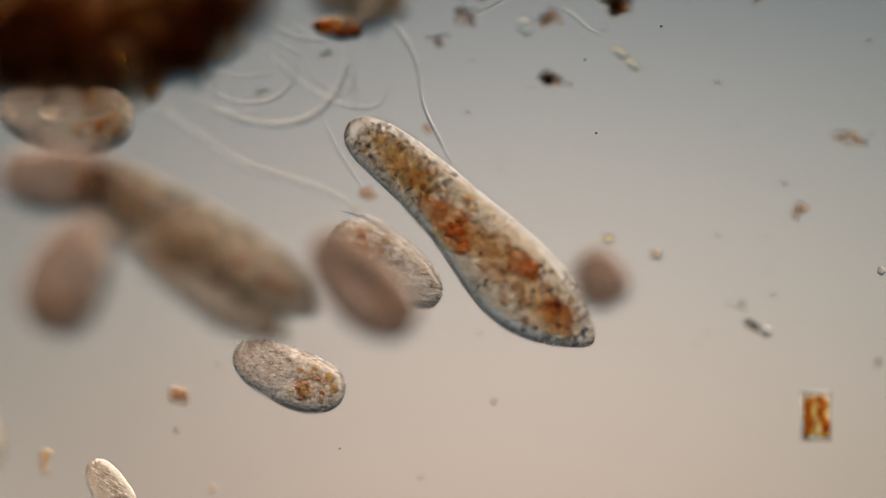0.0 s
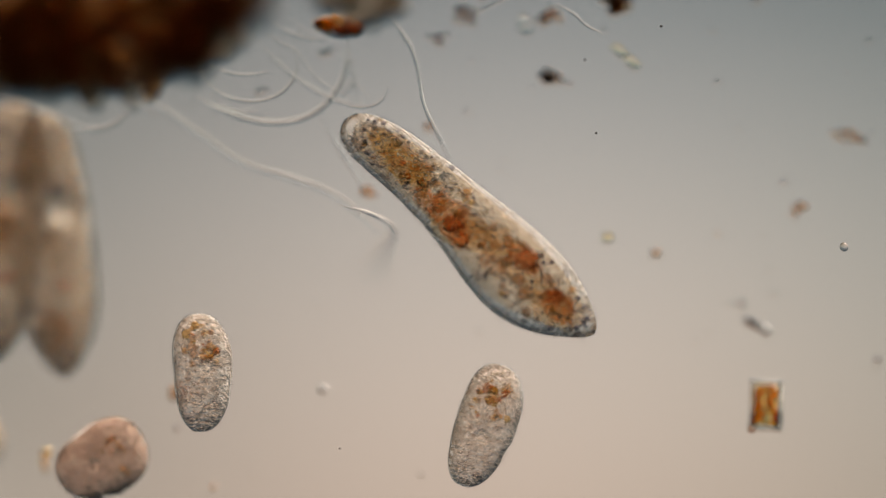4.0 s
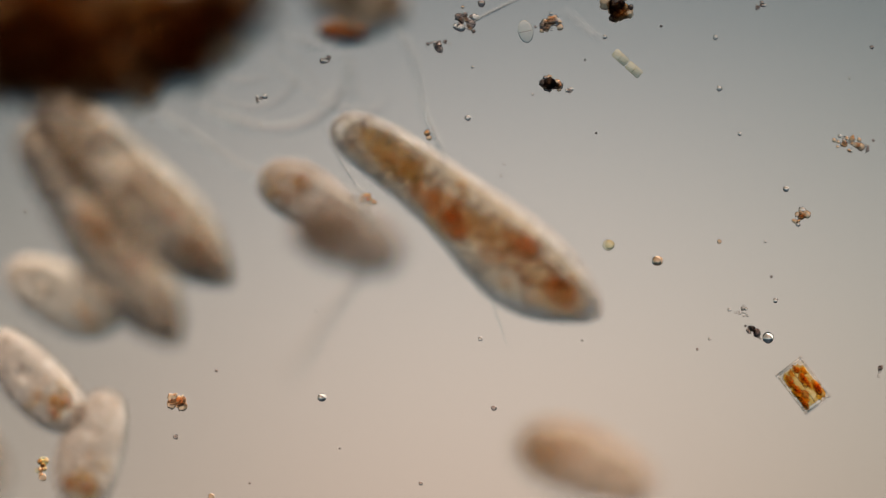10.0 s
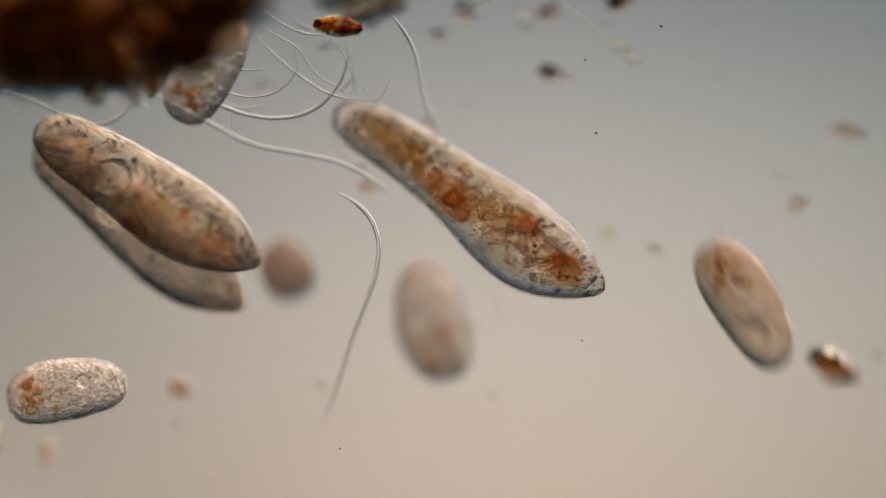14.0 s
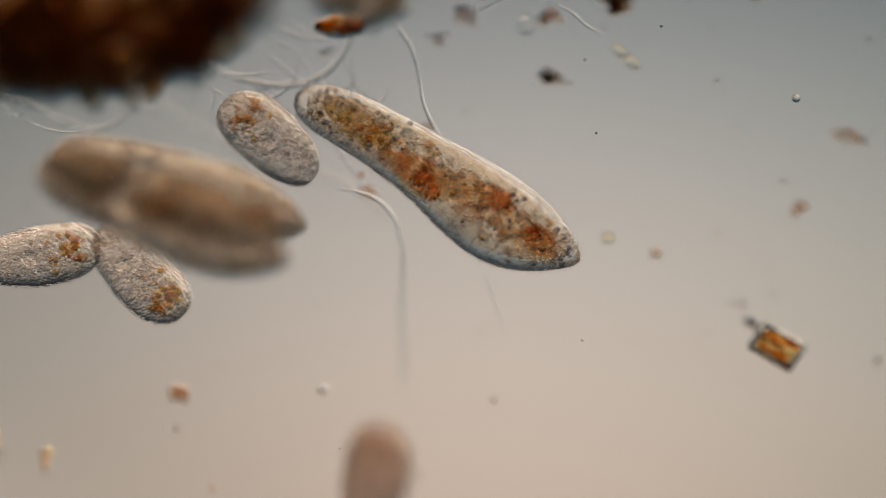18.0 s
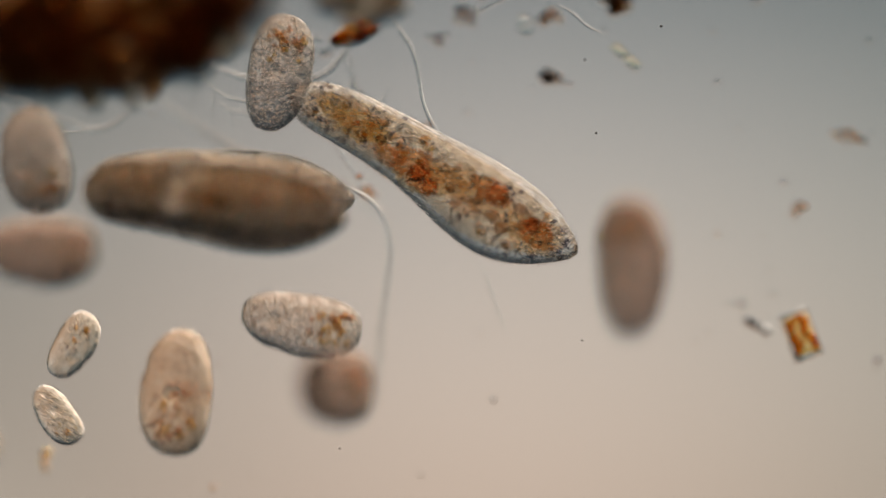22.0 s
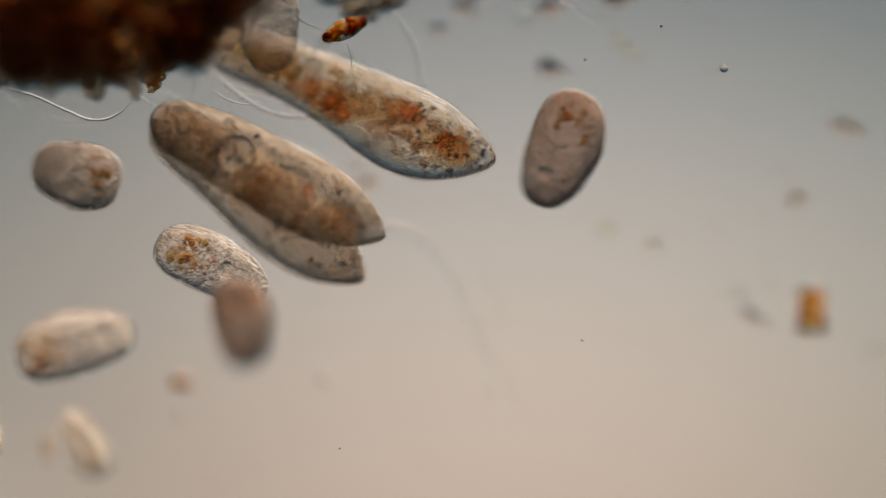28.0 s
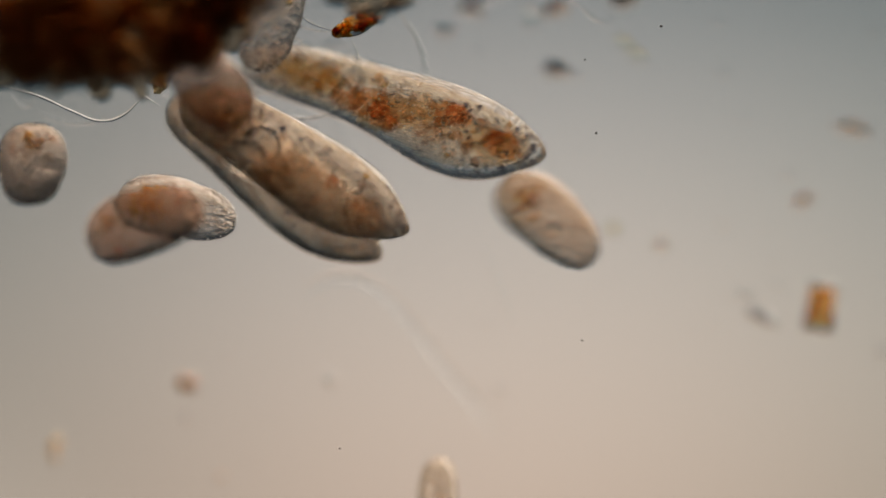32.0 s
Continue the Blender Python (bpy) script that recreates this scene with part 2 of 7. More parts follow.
def body_mesh(s, rings=56, sides=40, lump=0.02, seed=0, full=1.0):
    """A closed cell body along x: rings with the half width of the shape, flattened and dented at the mouth."""
    bm = bmesh.new()
    rows = []
    for i in range(1, rings):
        u = 0.5 - 0.5 * math.cos(math.pi * i / rings)
        w = min(0.03, u * 0.4, (1 - u) * 0.4)
        c, h = spine(s, u), s.length * sum(pick(s.half, u + w * d) for d in (-1, -0.5, 0, 0.5, 1)) / 5
        c.y = s.length * sum(pick(s.centre, min(1, max(0, u + 0.06 * d))) for d in (-1, -0.5, 0, 0.5, 1)) / 5
        row = []
        for j in range(sides):
            a = 2 * math.pi * j / sides
            k = 1 + lump * noise.noise(Vector((u * 5 + seed, math.cos(a) * 1.5, math.sin(a) * 1.5)))
            if s.dent:
                du, depth, wide = s.dent
                k -= depth * math.exp(-((u - du) / wide) ** 2) * max(0, math.cos(a)) ** 2
            ca, sa = (math.copysign(abs(f) ** full, f) for f in (math.cos(a), math.sin(a)))
            row.append(bm.verts.new((c.x, c.y + ca * h * k, sa * h * k * s.flat)))
        rows.append(row)
    ends = bm.verts.new(spine(s, 0)), bm.verts.new(spine(s, 1))
    for r, q in zip(rows, rows[1:]):
        for j in range(sides):
            bm.faces.new((r[j], r[(j + 1) % sides], q[(j + 1) % sides], q[j]))
    for j in range(sides):
        bm.faces.new((ends[0], rows[0][(j + 1) % sides], rows[0][j]))
        bm.faces.new((ends[1], rows[-1][j], rows[-1][(j + 1) % sides]))
    bmesh.ops.recalc_face_normals(bm, faces=bm.faces)
    return bm


def ellipse_half(u, power=2.0):
    return (1 - abs(2 * u - 1) ** power) ** (1 / power)


def lump_mesh(radius, rough=0.2, detail=2, seed=0, scale=1.6, squash=(1, 1, 1)):
    bm = bmesh.new()
    bmesh.ops.create_icosphere(bm, subdivisions=detail, radius=radius)
    for v in bm.verts:
        n = v.co.normalized()
        k = 1 + rough * noise.noise(n * scale + Vector((seed * 3.7, seed * 1.3, 0)))
        v.co = Vector((v.co.x * squash[0], v.co.y * squash[1], v.co.z * squash[2])) * k
    return bm


def shell(x0, x1, y0, y1, z0, z1, bevel):
    bm = box(x0, x1, y0, y1, z0, z1)
    bmesh.ops.bevel(bm, geom=bm.edges[:], offset=bevel, segments=3, affect="EDGES")
    return bm


def many(name, makers, material, parent, kind_label=""):
    """Many small pieces joined into one mesh of stuff. makers: (centre, radius) rows."""
    base = bmesh.new()
    bmesh.ops.create_icosphere(base, subdivisions=1, radius=1)
    vs = [v.co.copy() for v in base.verts]
    fs = [[v.index for v in f.verts] for f in base.faces]
    base.free()
    verts, faces = [], []
    for c, r in makers:
        o = len(verts)
        m = Euler((random.random() * 6, random.random() * 6, 0)).to_matrix() @ Matrix.Diagonal((r * random.uniform(0.7, 1.3), r, r * random.uniform(0.7, 1.2)))
        verts += [tuple(Vector(c) + m @ v) for v in vs]
        faces += [[i + o for i in f] for f in fs]
    me = bpy.data.meshes.new(name)
    me.from_pydata(verts, [], faces)
    me.materials.append(material)
    for p in me.polygons:
        p.use_smooth = True
    ob = new(name, me)
    ob.parent = parent
    return tagged(ob, kind_label, kind="stuff")


def cilia_mesh(s, count, length, seed=0, thick=0.00009):
    """A coat of fine hairs that stand off the body, mostly round its outline."""
    rnd = random.Random(seed)
    verts, faces = [], []
    for _ in range(count):
        u = rnd.uniform(0.01, 0.995)
        a = rnd.choice((0, math.pi)) + rnd.gauss(0, 0.5)
        c, h = spine(s, u), s.length * pick(s.half, u)
        d = Vector((rnd.gauss(-0.25 if u < 0.1 else 0.25, 0.25), math.cos(a), math.sin(a) * s.flat)).normalized()
        p = c + Vector((0, math.cos(a) * h, math.sin(a) * h * s.flat)) * 0.985
        q = p + d * length * rnd.uniform(0.6, 1.1)
        side = d.cross(Vector((0.3, 0.2, 1))).normalized() * thick
        other = d.cross(side).normalized() * thick
        o = len(verts)
        verts += [tuple(p + side), tuple(p - side * 0.5 + other), tuple(p - side * 0.5 - other), tuple(q)]
        faces += [(o, o + 1, o + 3), (o + 1, o + 2, o + 3), (o + 2, o, o + 3)]
    me = bpy.data.meshes.new("cilia")
    me.from_pydata(verts, [], faces)
    me.materials.append(hair)
    return me


def palisade_mesh(s, count, seed=0):
    """Fine spindles that stand side by side under the skin, at right angles to it, all round the outline."""
    rnd = random.Random(seed)
    verts, faces = [], []
    for _ in range(count):
        u = 0.5 - 0.5 * math.cos(math.pi * rnd.uniform(0.03, 0.97))
        a = rnd.choice((0, math.pi)) + rnd.gauss(0, 0.45)
        c, h = spine(s, u), s.length * pick(s.half, u)
        way = Vector((0.6 * (0.5 - u), -math.cos(a), -math.sin(a) * s.flat)).normalized()
        p = c + Vector((0, math.cos(a) * h, math.sin(a) * h * s.flat)) * 0.955
        long, thick = rnd.uniform(0.0035, 0.0062), rnd.uniform(0.00035, 0.00055)
        side = way.cross(Vector((0.3, 0.2, 1))).normalized() * thick
        other = way.cross(side).normalized() * thick
        mid, o = p + way * long * 0.4, len(verts)
        verts += [tuple(v) for v in (p, mid + side, mid + other, mid - side, mid - other, p + way * long)]
        faces += [(o + e, o + 1 + j, o + 1 + (j + 1) % 4) if e == 0 else (o + 5, o + 1 + (j + 1) % 4, o + 1 + j) for e in (0, 5) for j in range(4)]
    me = bpy.data.meshes.new("trichocyst")
    me.from_pydata(verts, [], faces)
    me.materials.append(trichocyst_matter)
    return me


def inside(s, rnd, u0=0.06, u1=0.94, fill=0.75):
    u = rnd.uniform(u0, u1)
    a, r = rnd.uniform(0, 2 * math.pi), math.sqrt(rnd.random()) * fill
    h = s.length * pick(s.half, u)
    return spine(s, u) + Vector((0, math.cos(a) * h * r, math.sin(a) * h * r * s.flat))


def under_skin(s, rnd, u0=0.02, u1=0.98, deep=0.9):
    """A place just under the upper skin."""
    u, a = rnd.uniform(u0, u1), rnd.uniform(0.2, 0.8) * math.pi
    h = s.length * pick(s.half, u) * rnd.uniform(deep - 0.25, deep)
    return spine(s, u) + Vector((0, math.cos(a) * h, math.sin(a) * h * s.flat))


# ---- the large slipper-shaped cells ----
SLIPPER_HALF = ((0, 0), (0.008, 0.028), (0.02, 0.045), (0.05, 0.066), (0.1, 0.080), (0.2, 0.089), (0.3, 0.095), (0.4, 0.103), (0.5, 0.115),
                (0.6, 0.130), (0.7, 0.138), (0.78, 0.132), (0.85, 0.112), (0.91, 0.083), (0.96, 0.050), (0.985, 0.028), (0.995, 0.015), (1, 0))
SLIPPER_BEND = ((0, -0.012), (0.2, 0.008), (0.4, 0.006), (0.6, -0.012), (0.75, -0.022), (0.9, -0.012), (1, 0.0))


def shrink(s, k, flat, wide=0.82):
    """The same shape a little smaller, to lie within."""
    return Shape(s.length * k, tuple((u, h * wide / k) for u, h in s.half), s.centre, flat, s.dent)


def slipper_cell(name, s, skin_material, parent, seed, foods, dark, grains, bubbles, hairs, plasm_material, clouds=0, balls=(), spindles=700, pools=(), inner=(0.91, 0.60, 0.76)):
    """One slipper-shaped cell: skin, food balls, dark crystals, grains, clear bubbles and cilia."""
    rnd = random.Random(seed)
    body = part(name, body_mesh(s, 72, 56, 0.03, seed, 0.72), skin_material, parent)
    if parent.name.startswith("slipper"):
        body.location.z = -0.010
    filling = body_mesh(shrink(s, *inner), 84, 60, 0.10, seed + 9)
    # a large water bubble pushes the plasm aside where it lies
    for u, v, r in bubbles:
        gap = spine(s, u) + Vector((0, v * s.length, 0))
        bmesh.ops.delete(filling, geom=[f for f in filling.faces if r > 0.05 and (f.calc_center_median().xy - gap.xy).length < r * 0.92 * s.length], context="FACES")
    part("inner_plasm", filling, plasm_material, body, "brownish inner plasm")
    gold = (food_yellow, food_yellow, food_orange, food_orange, food_red, food_brown)
    for i in range(foods):
        # a mosaic of small golden crumbs fills the blunt end, fewer and redder balls lie behind
        if i < foods * 0.6:
            u, r, mat = rnd.triangular(0.07, 0.50, 0.2), rnd.uniform(0.006, 0.013) * s.length, rnd.choice(gold)
        else:
            u, r, mat = rnd.uniform(0.42, 0.92), rnd.uniform(0.006, 0.013) * s.length, rnd.choice((food_orange, food_yellow, food_brown, food_brown))
        f = part("food_ball", lump_mesh(r, 0.9, 2, seed + i, 2.4), mat, body)
        f.location = inside(s, rnd, u - 0.02, u + 0.02, 0.66)
    for i, (u, v, r) in enumerate(balls):
        f = part("food_ball", lump_mesh(r * s.length, 0.8, 3, seed + 60 + i, 2.6), food_red if r > 0.0185 else food_brown, body, "round reddish food ball" if r > 0.0185 else "round brown food ball")
        f.location = spine(s, u) + Vector((0, v * s.length, 0.02 * s.length))
        w = part("vacuole_wall", lump_mesh(r * 1.22 * s.length, 0.06, 3, seed + 80 + i), vacuole_wall, body, "clear round wall about a food ball")
        w.location = f.location
    for u, v, r in bubbles:
        b = part("clear_vacuole", lump_mesh(r * s.length, 0.03, 3, seed), wide_bubble if r > 0.05 else clear_bubble, body, "clear round water bubble inside the cell")
        b.location = spine(s, u) + Vector((0, v * s.length, s.length * pick(s.half, u) * s.flat - r * s.length * 0.9))
    for i in range(clouds):
        c = part("food_cloud", lump_mesh(rnd.uniform(0.03, 0.055) * s.length, 0.9, 3, seed + 70 + i, 1.8, (1.6, 0.9, 0.5)), rnd.choice((cloud_matter, cloud_brown)) if clouds > 3 else cloud_brown, body)
        c.location = inside(s, rnd, 0.4, 0.88, 0.45)
    for i, (u, v, r, mat) in enumerate(pools):
        c = part("food_pool", lump_mesh(r * s.length, 0.8, 3, seed + 90 + i, 2.2, (1.5, 0.9, 0.6)), mat, body)
        c.location = spine(s, u) + Vector((0, v * s.length, 0.01 * s.length))
    many("dark_crystal", [(inside(s, rnd, *rnd.choice(((0.05, 0.4), (0.05, 0.4), (0.45, 0.95), (0.6, 0.97))), 0.84), rnd.choice((0.0006, 0.0009, 0.0012, 0.0019)) * rnd.uniform(0.8, 1.2)) for _ in range(dark)], crystal_dark, body)
    many("grain", [(under_skin(s, rnd, 0.04, 0.95), rnd.uniform(0.0005, 0.0012)) for _ in range(grains)], granule, body)
    tagged(part("trichocyst", palisade_mesh(s, spindles, seed + 5), trichocyst_matter, body), kind="stuff")
    many("vesicle", [(inside(s, rnd, 0.08, 0.94, 0.8), rnd.uniform(0.0014, 0.0034)) for _ in range(130)], vesicle_matter, body)
    n = part("nucleus", lump_mesh(0.05 * s.length, 0.25, 3, seed, 1.2, (1.7, 0.8, 0.8)), nucleus_matter, body)
    n.location = spine(s, 0.52)
    tagged(part("cilia", cilia_mesh(s, hairs, 0.0030, seed), hair, body), kind="stuff")
    return body


main_cell = new("slipper_cell")
tagged(main_cell, "large translucent slipper-shaped cell full of orange food balls", "ciliate")
slipper_cell("cell_body", Shape(0.2420, SLIPPER_HALF, SLIPPER_BEND, 0.60, None), pellicle, main_cell, 5, 90, 520, 3200,
             ((0.36, 0.045, 0.028), (0.80, -0.03, 0.024)), 1300, plasm, 5, ((0.46, -0.035, 0.026), (0.51, -0.05, 0.022), (0.70, 0.05, 0.030), (0.72, -0.01, 0.018), (0.84, 0.015, 0.024), (0.66, 0.0, 0.016), (0.76, -0.035, 0.015), (0.62, 0.05, 0.014), (0.78, 0.045, 0.017), (0.57, -0.015, 0.013), (0.80, -0.07, 0.012)), 1000,
             ((0.42, -0.02, 0.040, cloud_red), (0.36, -0.035, 0.030, cloud_red), (0.48, -0.045, 0.034, cloud_red), (0.69, 0.04, 0.036, cloud_red), (0.86, 0.0, 0.036, cloud_red),
              (0.22, -0.005, 0.046, cloud_gold), (0.14, 0.01, 0.034, cloud_gold), (0.29, 0.0, 0.032, cloud_gold), (0.54, -0.01, 0.045, cloud_matter), (0.60, 0.03, 0.034, cloud_matter)))

PAIR_HALF = ((0, 0), (0.008, 0.033), (0.02, 0.053), (0.05, 0.083), (0.1, 0.101), (0.2, 0.117), (0.35, 0.130), (0.5, 0.142), (0.62, 0.148),
             (0.74, 0.142), (0.82, 0.124), (0.89, 0.094), (0.94, 0.064), (0.975, 0.036), (0.992, 0.019), (1, 0))
paired_cells = new("paired_slipper_cells")
tagged(paired_cells, "two brownish slipper-shaped cells joined side by side", "ciliate")
pair_shape = Shape(0.195, tuple((u, 1.05 * h) for u, h in PAIR_HALF), ((0, 0.0), (0.3, 0.01), (0.6, -0.005), (1, 0.0)), 0.90, None)
pair_halves = []
for sign, seed in ((1, 21), (-1, 22)):
    holder = slipper_cell("cell", pair_shape, pellicle_pair, paired_cells, seed, 16, 420, 2600, ((0.36, 0.0, 0.072),), 800, plasm_pair, 2, ((0.66, 0.02, 0.022), (0.48, -0.03, 0.014)), 900, inner=(0.97, 0.64, 0.93))
    pair_halves.append((holder, sign))

# ---- small bean-shaped cells that swim about ----


def bean_shape(length, width):
    k = width / length / 2
    half = [(0, 0)]
    for i in range(1, 60):
        u = 0.5 - 0.5 * math.cos(math.pi * i / 60)
        half.append((u, 1.04 * k * ellipse_half(u, 2.35) * (1.06 - 0.18 * u)))
    half.append((1, 0))
    bend = tuple((u / 10, 0.03 * math.cos((u / 10 - 0.45) * 3.0) - 0.02) for u in range(11))
    return Shape(length, tuple(half), bend, 0.68, (0.66, 0.06, 0.07))


def bean_cell(length, width, look_name, seed):
    """A bean-shaped cell, its blunt end to +x with a heap of food, a dented mouth side, a clear bubble and cilia."""
    rnd = random.Random(seed)
    flip = Shape(*bean_shape(length, width))
    cell = new("bean_shaped_cell")
    words = {"clear": "clear bean-shaped cell with an orange food heap", "pale": "pale glassy bean-shaped cell with few grains",
             "orange": "bean-shaped cell tinted warm orange by its food", "grey": "grey-brown grainy bean-shaped cell",
             "brown": "brown bean-shaped cell swimming near the cover glass"}
    tagged(cell, words[look_name], "ciliate", "small swimming cells")
    body = part("cell_body", body_mesh(flip, 40, 40, 0.05, seed, 0.78), skin[look_name], cell)
    part("inner_plasm", body_mesh(shrink(flip, 0.96, flip.flat, 0.92), 28, 24, 0.1, seed + 3), plasm_small[look_name], body)
    n = {"clear": 40, "pale": 12, "orange": 34, "grey": 34, "brown": 22}[look_name]
    for i in range(n):
        r = rnd.choice((0.012, 0.016, 0.020, 0.026, 0.036)) * rnd.uniform(0.85, 1.15) * length
        f = part("food_ball", lump_mesh(r, 0.6, 2, seed + i, 2.0), rnd.choice((food_orange, food_orange, food_yellow, food_yellow, food_brown, food_brown, food_red)), body)
        u = rnd.triangular(0.09, 0.48, 0.2)
        f.location = inside(flip, rnd, u, u + 0.02, 0.62)
    many("vesicle", [(inside(flip, rnd, 0.06, 0.94, 0.85), rnd.uniform(0.0010, 0.0024)) for _ in range(45 if length > 0.03 else 3)], vesicle_matter, body)
    many("dark_crystal", [(inside(flip, rnd, 0.06, 0.9, 0.8), rnd.uniform(0.0005, 0.0010)) for _ in range(4 if length < 0.03 else {"pale": 15}.get(look_name, 50))], crystal_dark, body)
    b = part("clear_vacuole", lump_mesh(rnd.uniform(0.05, 0.085) * length, 0.03, 3, seed), clear_bubble, body)
    b.location = inside(flip, rnd, 0.4, 0.75, 0.4)
    many("grain", [(under_skin(flip, rnd), rnd.uniform(0.0004, 0.0010)) for _ in range(12 if length < 0.03 else {"pale": 140}.get(look_name, 480))], granule, body)
    tagged(part("cilia", cilia_mesh(flip, 800, 0.0012, seed, 0.00014), hair, body), kind="stuff")
    for o in cell.children_recursive:
        if o.parent == cell:
            o.matrix_basis = pose(0, 0, -0.009, 0, 0, 180)
    return cell


SWIMMERS = (
    (0.0876, 0.0437, "clear"),
    (0.0941, 0.045, "clear"),
    (0.0898, 0.0473, "clear"),
    (0.0985, 0.0504, "orange"),
    (0.0876, 0.0563, "brown"),
    (0.0832, 0.0495, "brown"),
    (0.0963, 0.054, "brown"),
    (0.0504, 0.0279, "pale"),
    (0.0438, 0.0383, "brown"),
    (0.0832, 0.045, "pale"),
    (0.0832, 0.045, "brown"),
    (0.0898, 0.0531, "grey"),
    (0.0701, 0.054, "brown"),
    (0.081, 0.0473, "grey"),
    (0.0876, 0.0586, "brown"),
    (0.1007, 0.0631, "grey"),
    (0.1051, 0.0504, "orange"),
    (0.0941, 0.0486, "orange"),
    (0.0898, 0.0518, "clear"),
    (0.0854, 0.0504, "grey"),
    (0.0898, 0.0473, "pale"),
    (0.0876, 0.0473, "clear"),
    (0.081, 0.0495, "brown"),
    (0.049, 0.027, "pale"),
    (0.0788, 0.054, "brown"),
    (0.0898, 0.0473, "clear"),
    (0.1007, 0.0504, "brown"),
    (0.0941, 0.0531, "orange"),
    (0.0941, 0.054, "brown"),
    (0.0534, 0.0297, "pale"),
    (0.1248, 0.0473, "orange"),
    (0.0898, 0.0441, "pale"),
    (0.0898, 0.0441, "brown"),
    (0.0898, 0.045, "clear"),
    (0.0898, 0.054, "brown"),
    (0.0898, 0.0495, "brown"),
    (0.0854, 0.0504, "grey"),
    (0.0898, 0.0396, "grey"),
    (0.0832, 0.0495, "brown"),
    (0.0898, 0.0486, "orange"),
    (0.1007, 0.0473, "brown"),
    (0.0788, 0.0518, "grey"),
    (0.0832, 0.045, "pale"),
    (0.0219, 0.0117, "pale"),
)
swimmers = [bean_cell(a, b, c, 100 + i * 7) for i, (a, b, c) in enumerate(SWIMMERS)]

# ---- the dark heap of detritus ----


def heap(name, label, lumps, seed):
    thing = new(name)
    tagged(thing, label, "detritus")
    rnd = random.Random(seed)
    for i, (x, y, z, r, mat) in enumerate(lumps):
        o = part("clod", lump_mesh(r, 0.75, 4, seed + i, 2.4, (1.1, 0.9, 0.8)), mat, thing)
        o.location = (x, y, z)
        o.rotation_euler = (rnd.random() * 6, rnd.random() * 6, rnd.random() * 6)
    return thing


heap_rnd = random.Random(3)
HEAP_LUMPS = [(*p, r, detritus) for p, r in (
    ((-0.3085, 0.1648, 0.14), 0.045), ((-0.2711, 0.1563, 0.15), 0.044), ((-0.2343, 0.1482, 0.15), 0.034), ((-0.1940, 0.1594, 0.15), 0.030), ((-0.1700, 0.1600, 0.12), 0.024), ((-0.1880, 0.1480, 0.12), 0.020),
    ((-0.2974, 0.1511, 0.12), 0.032), ((-0.2609, 0.1391, 0.11), 0.026), ((-0.228, 0.1391, 0.11), 0.026), ((-0.2013, 0.1494, 0.11), 0.024),
    ((-0.1792, 0.1665, 0.15), 0.028), ((-0.3062, 0.1987, 0.11), 0.05), ((-0.2640, 0.2000, 0.11), 0.045), ((-0.1565, 0.1722, 0.16), 0.018),
    ((-0.1730, 0.1990, 0.11), 0.040), ((-0.165, 0.180, 0.19), 0.022), ((-0.145, 0.189, 0.20), 0.020), ((-0.134, 0.172, 0.20), 0.010), ((-0.278, 0.1311, 0.1), 0.016), ((-0.1893, 0.1435, 0.1), 0.012),
    ((-0.344, 0.1579, 0.1), 0.04), ((-0.3157, 0.1417, 0.09), 0.016), ((-0.2992, 0.1335, 0.09), 0.010))]
debris_heap = heap("detritus_heap", "large dark brown heap of matted detritus", HEAP_LUMPS + [(-0.217, 0.178, 0.13, 0.017, detritus_light)], 40)
crumbs = []
for i in range(220):
    a = heap_rnd.uniform(-0.085, 0.075)
    crumbs.append((((-0.2416, 0.1501, 0.085)[0] + a, (-0.2416, 0.122, 0.085)[1] + 0.5 * abs(a) ** 1.2 + heap_rnd.uniform(0.003, 0.022),
                    heap_rnd.uniform(0.07, 0.10)), heap_rnd.uniform(0.0012, 0.0036)))
many("crumb", crumbs, detritus, debris_heap)
heap("detritus_heap", "small dark clod of detritus at the edge of the view",
                   [(*p, r, detritus) for p, r in (((-0.055, 0.1901, 0.12), 0.024), ((-0.0366, 0.1811, 0.12), 0.011), ((-0.0795, 0.1918, 0.13), 0.020))], 60)
amber = heap("amber_clod", "small amber clod hanging from the detritus heap",
             [(*p, r, detritus_light) for p, r in (((-0.2089, 0.1214, 0.08), 0.0062), ((-0.2124, 0.1121, 0.078), 0.0042), ((-0.214, 0.1162, 0.079), 0.004))], 70)

# ---- thread-like algae and bacteria ----


def thread(name, label, points, radius, material=None, tips=0.35):
    """A round thread through the points, as one mesh, thinner towards its ends."""
    cu = bpy.data.curves.new(name, "CURVE")
    cu.dimensions, cu.bevel_depth, cu.bevel_resolution, cu.resolution_u, cu.use_fill_caps = "3D", radius, 3, 8, True
    sp = cu.splines.new("BEZIER")
    sp.bezier_points.add(len(points) - 1)
    for i, (b, p) in enumerate(zip(sp.bezier_points, points)):
        b.co, b.handle_left_type, b.handle_right_type = p, "AUTO", "AUTO"
        b.radius = tips if i in (0, len(points) - 1) else 1.0
    tmp = bpy.data.objects.new(name, cu)
    scene.collection.objects.link(tmp)
    me = bpy.data.meshes.new_from_object(tmp.evaluated_get(bpy.context.evaluated_depsgraph_get()))
    bpy.data.objects.remove(tmp)
    me.materials.clear()
    me.materials.append(material or filament_matter)
    for p in me.polygons:
        p.use_smooth = True
    ob = new(name, me)
    return tagged(ob, label, "filament", "threads round the heap")


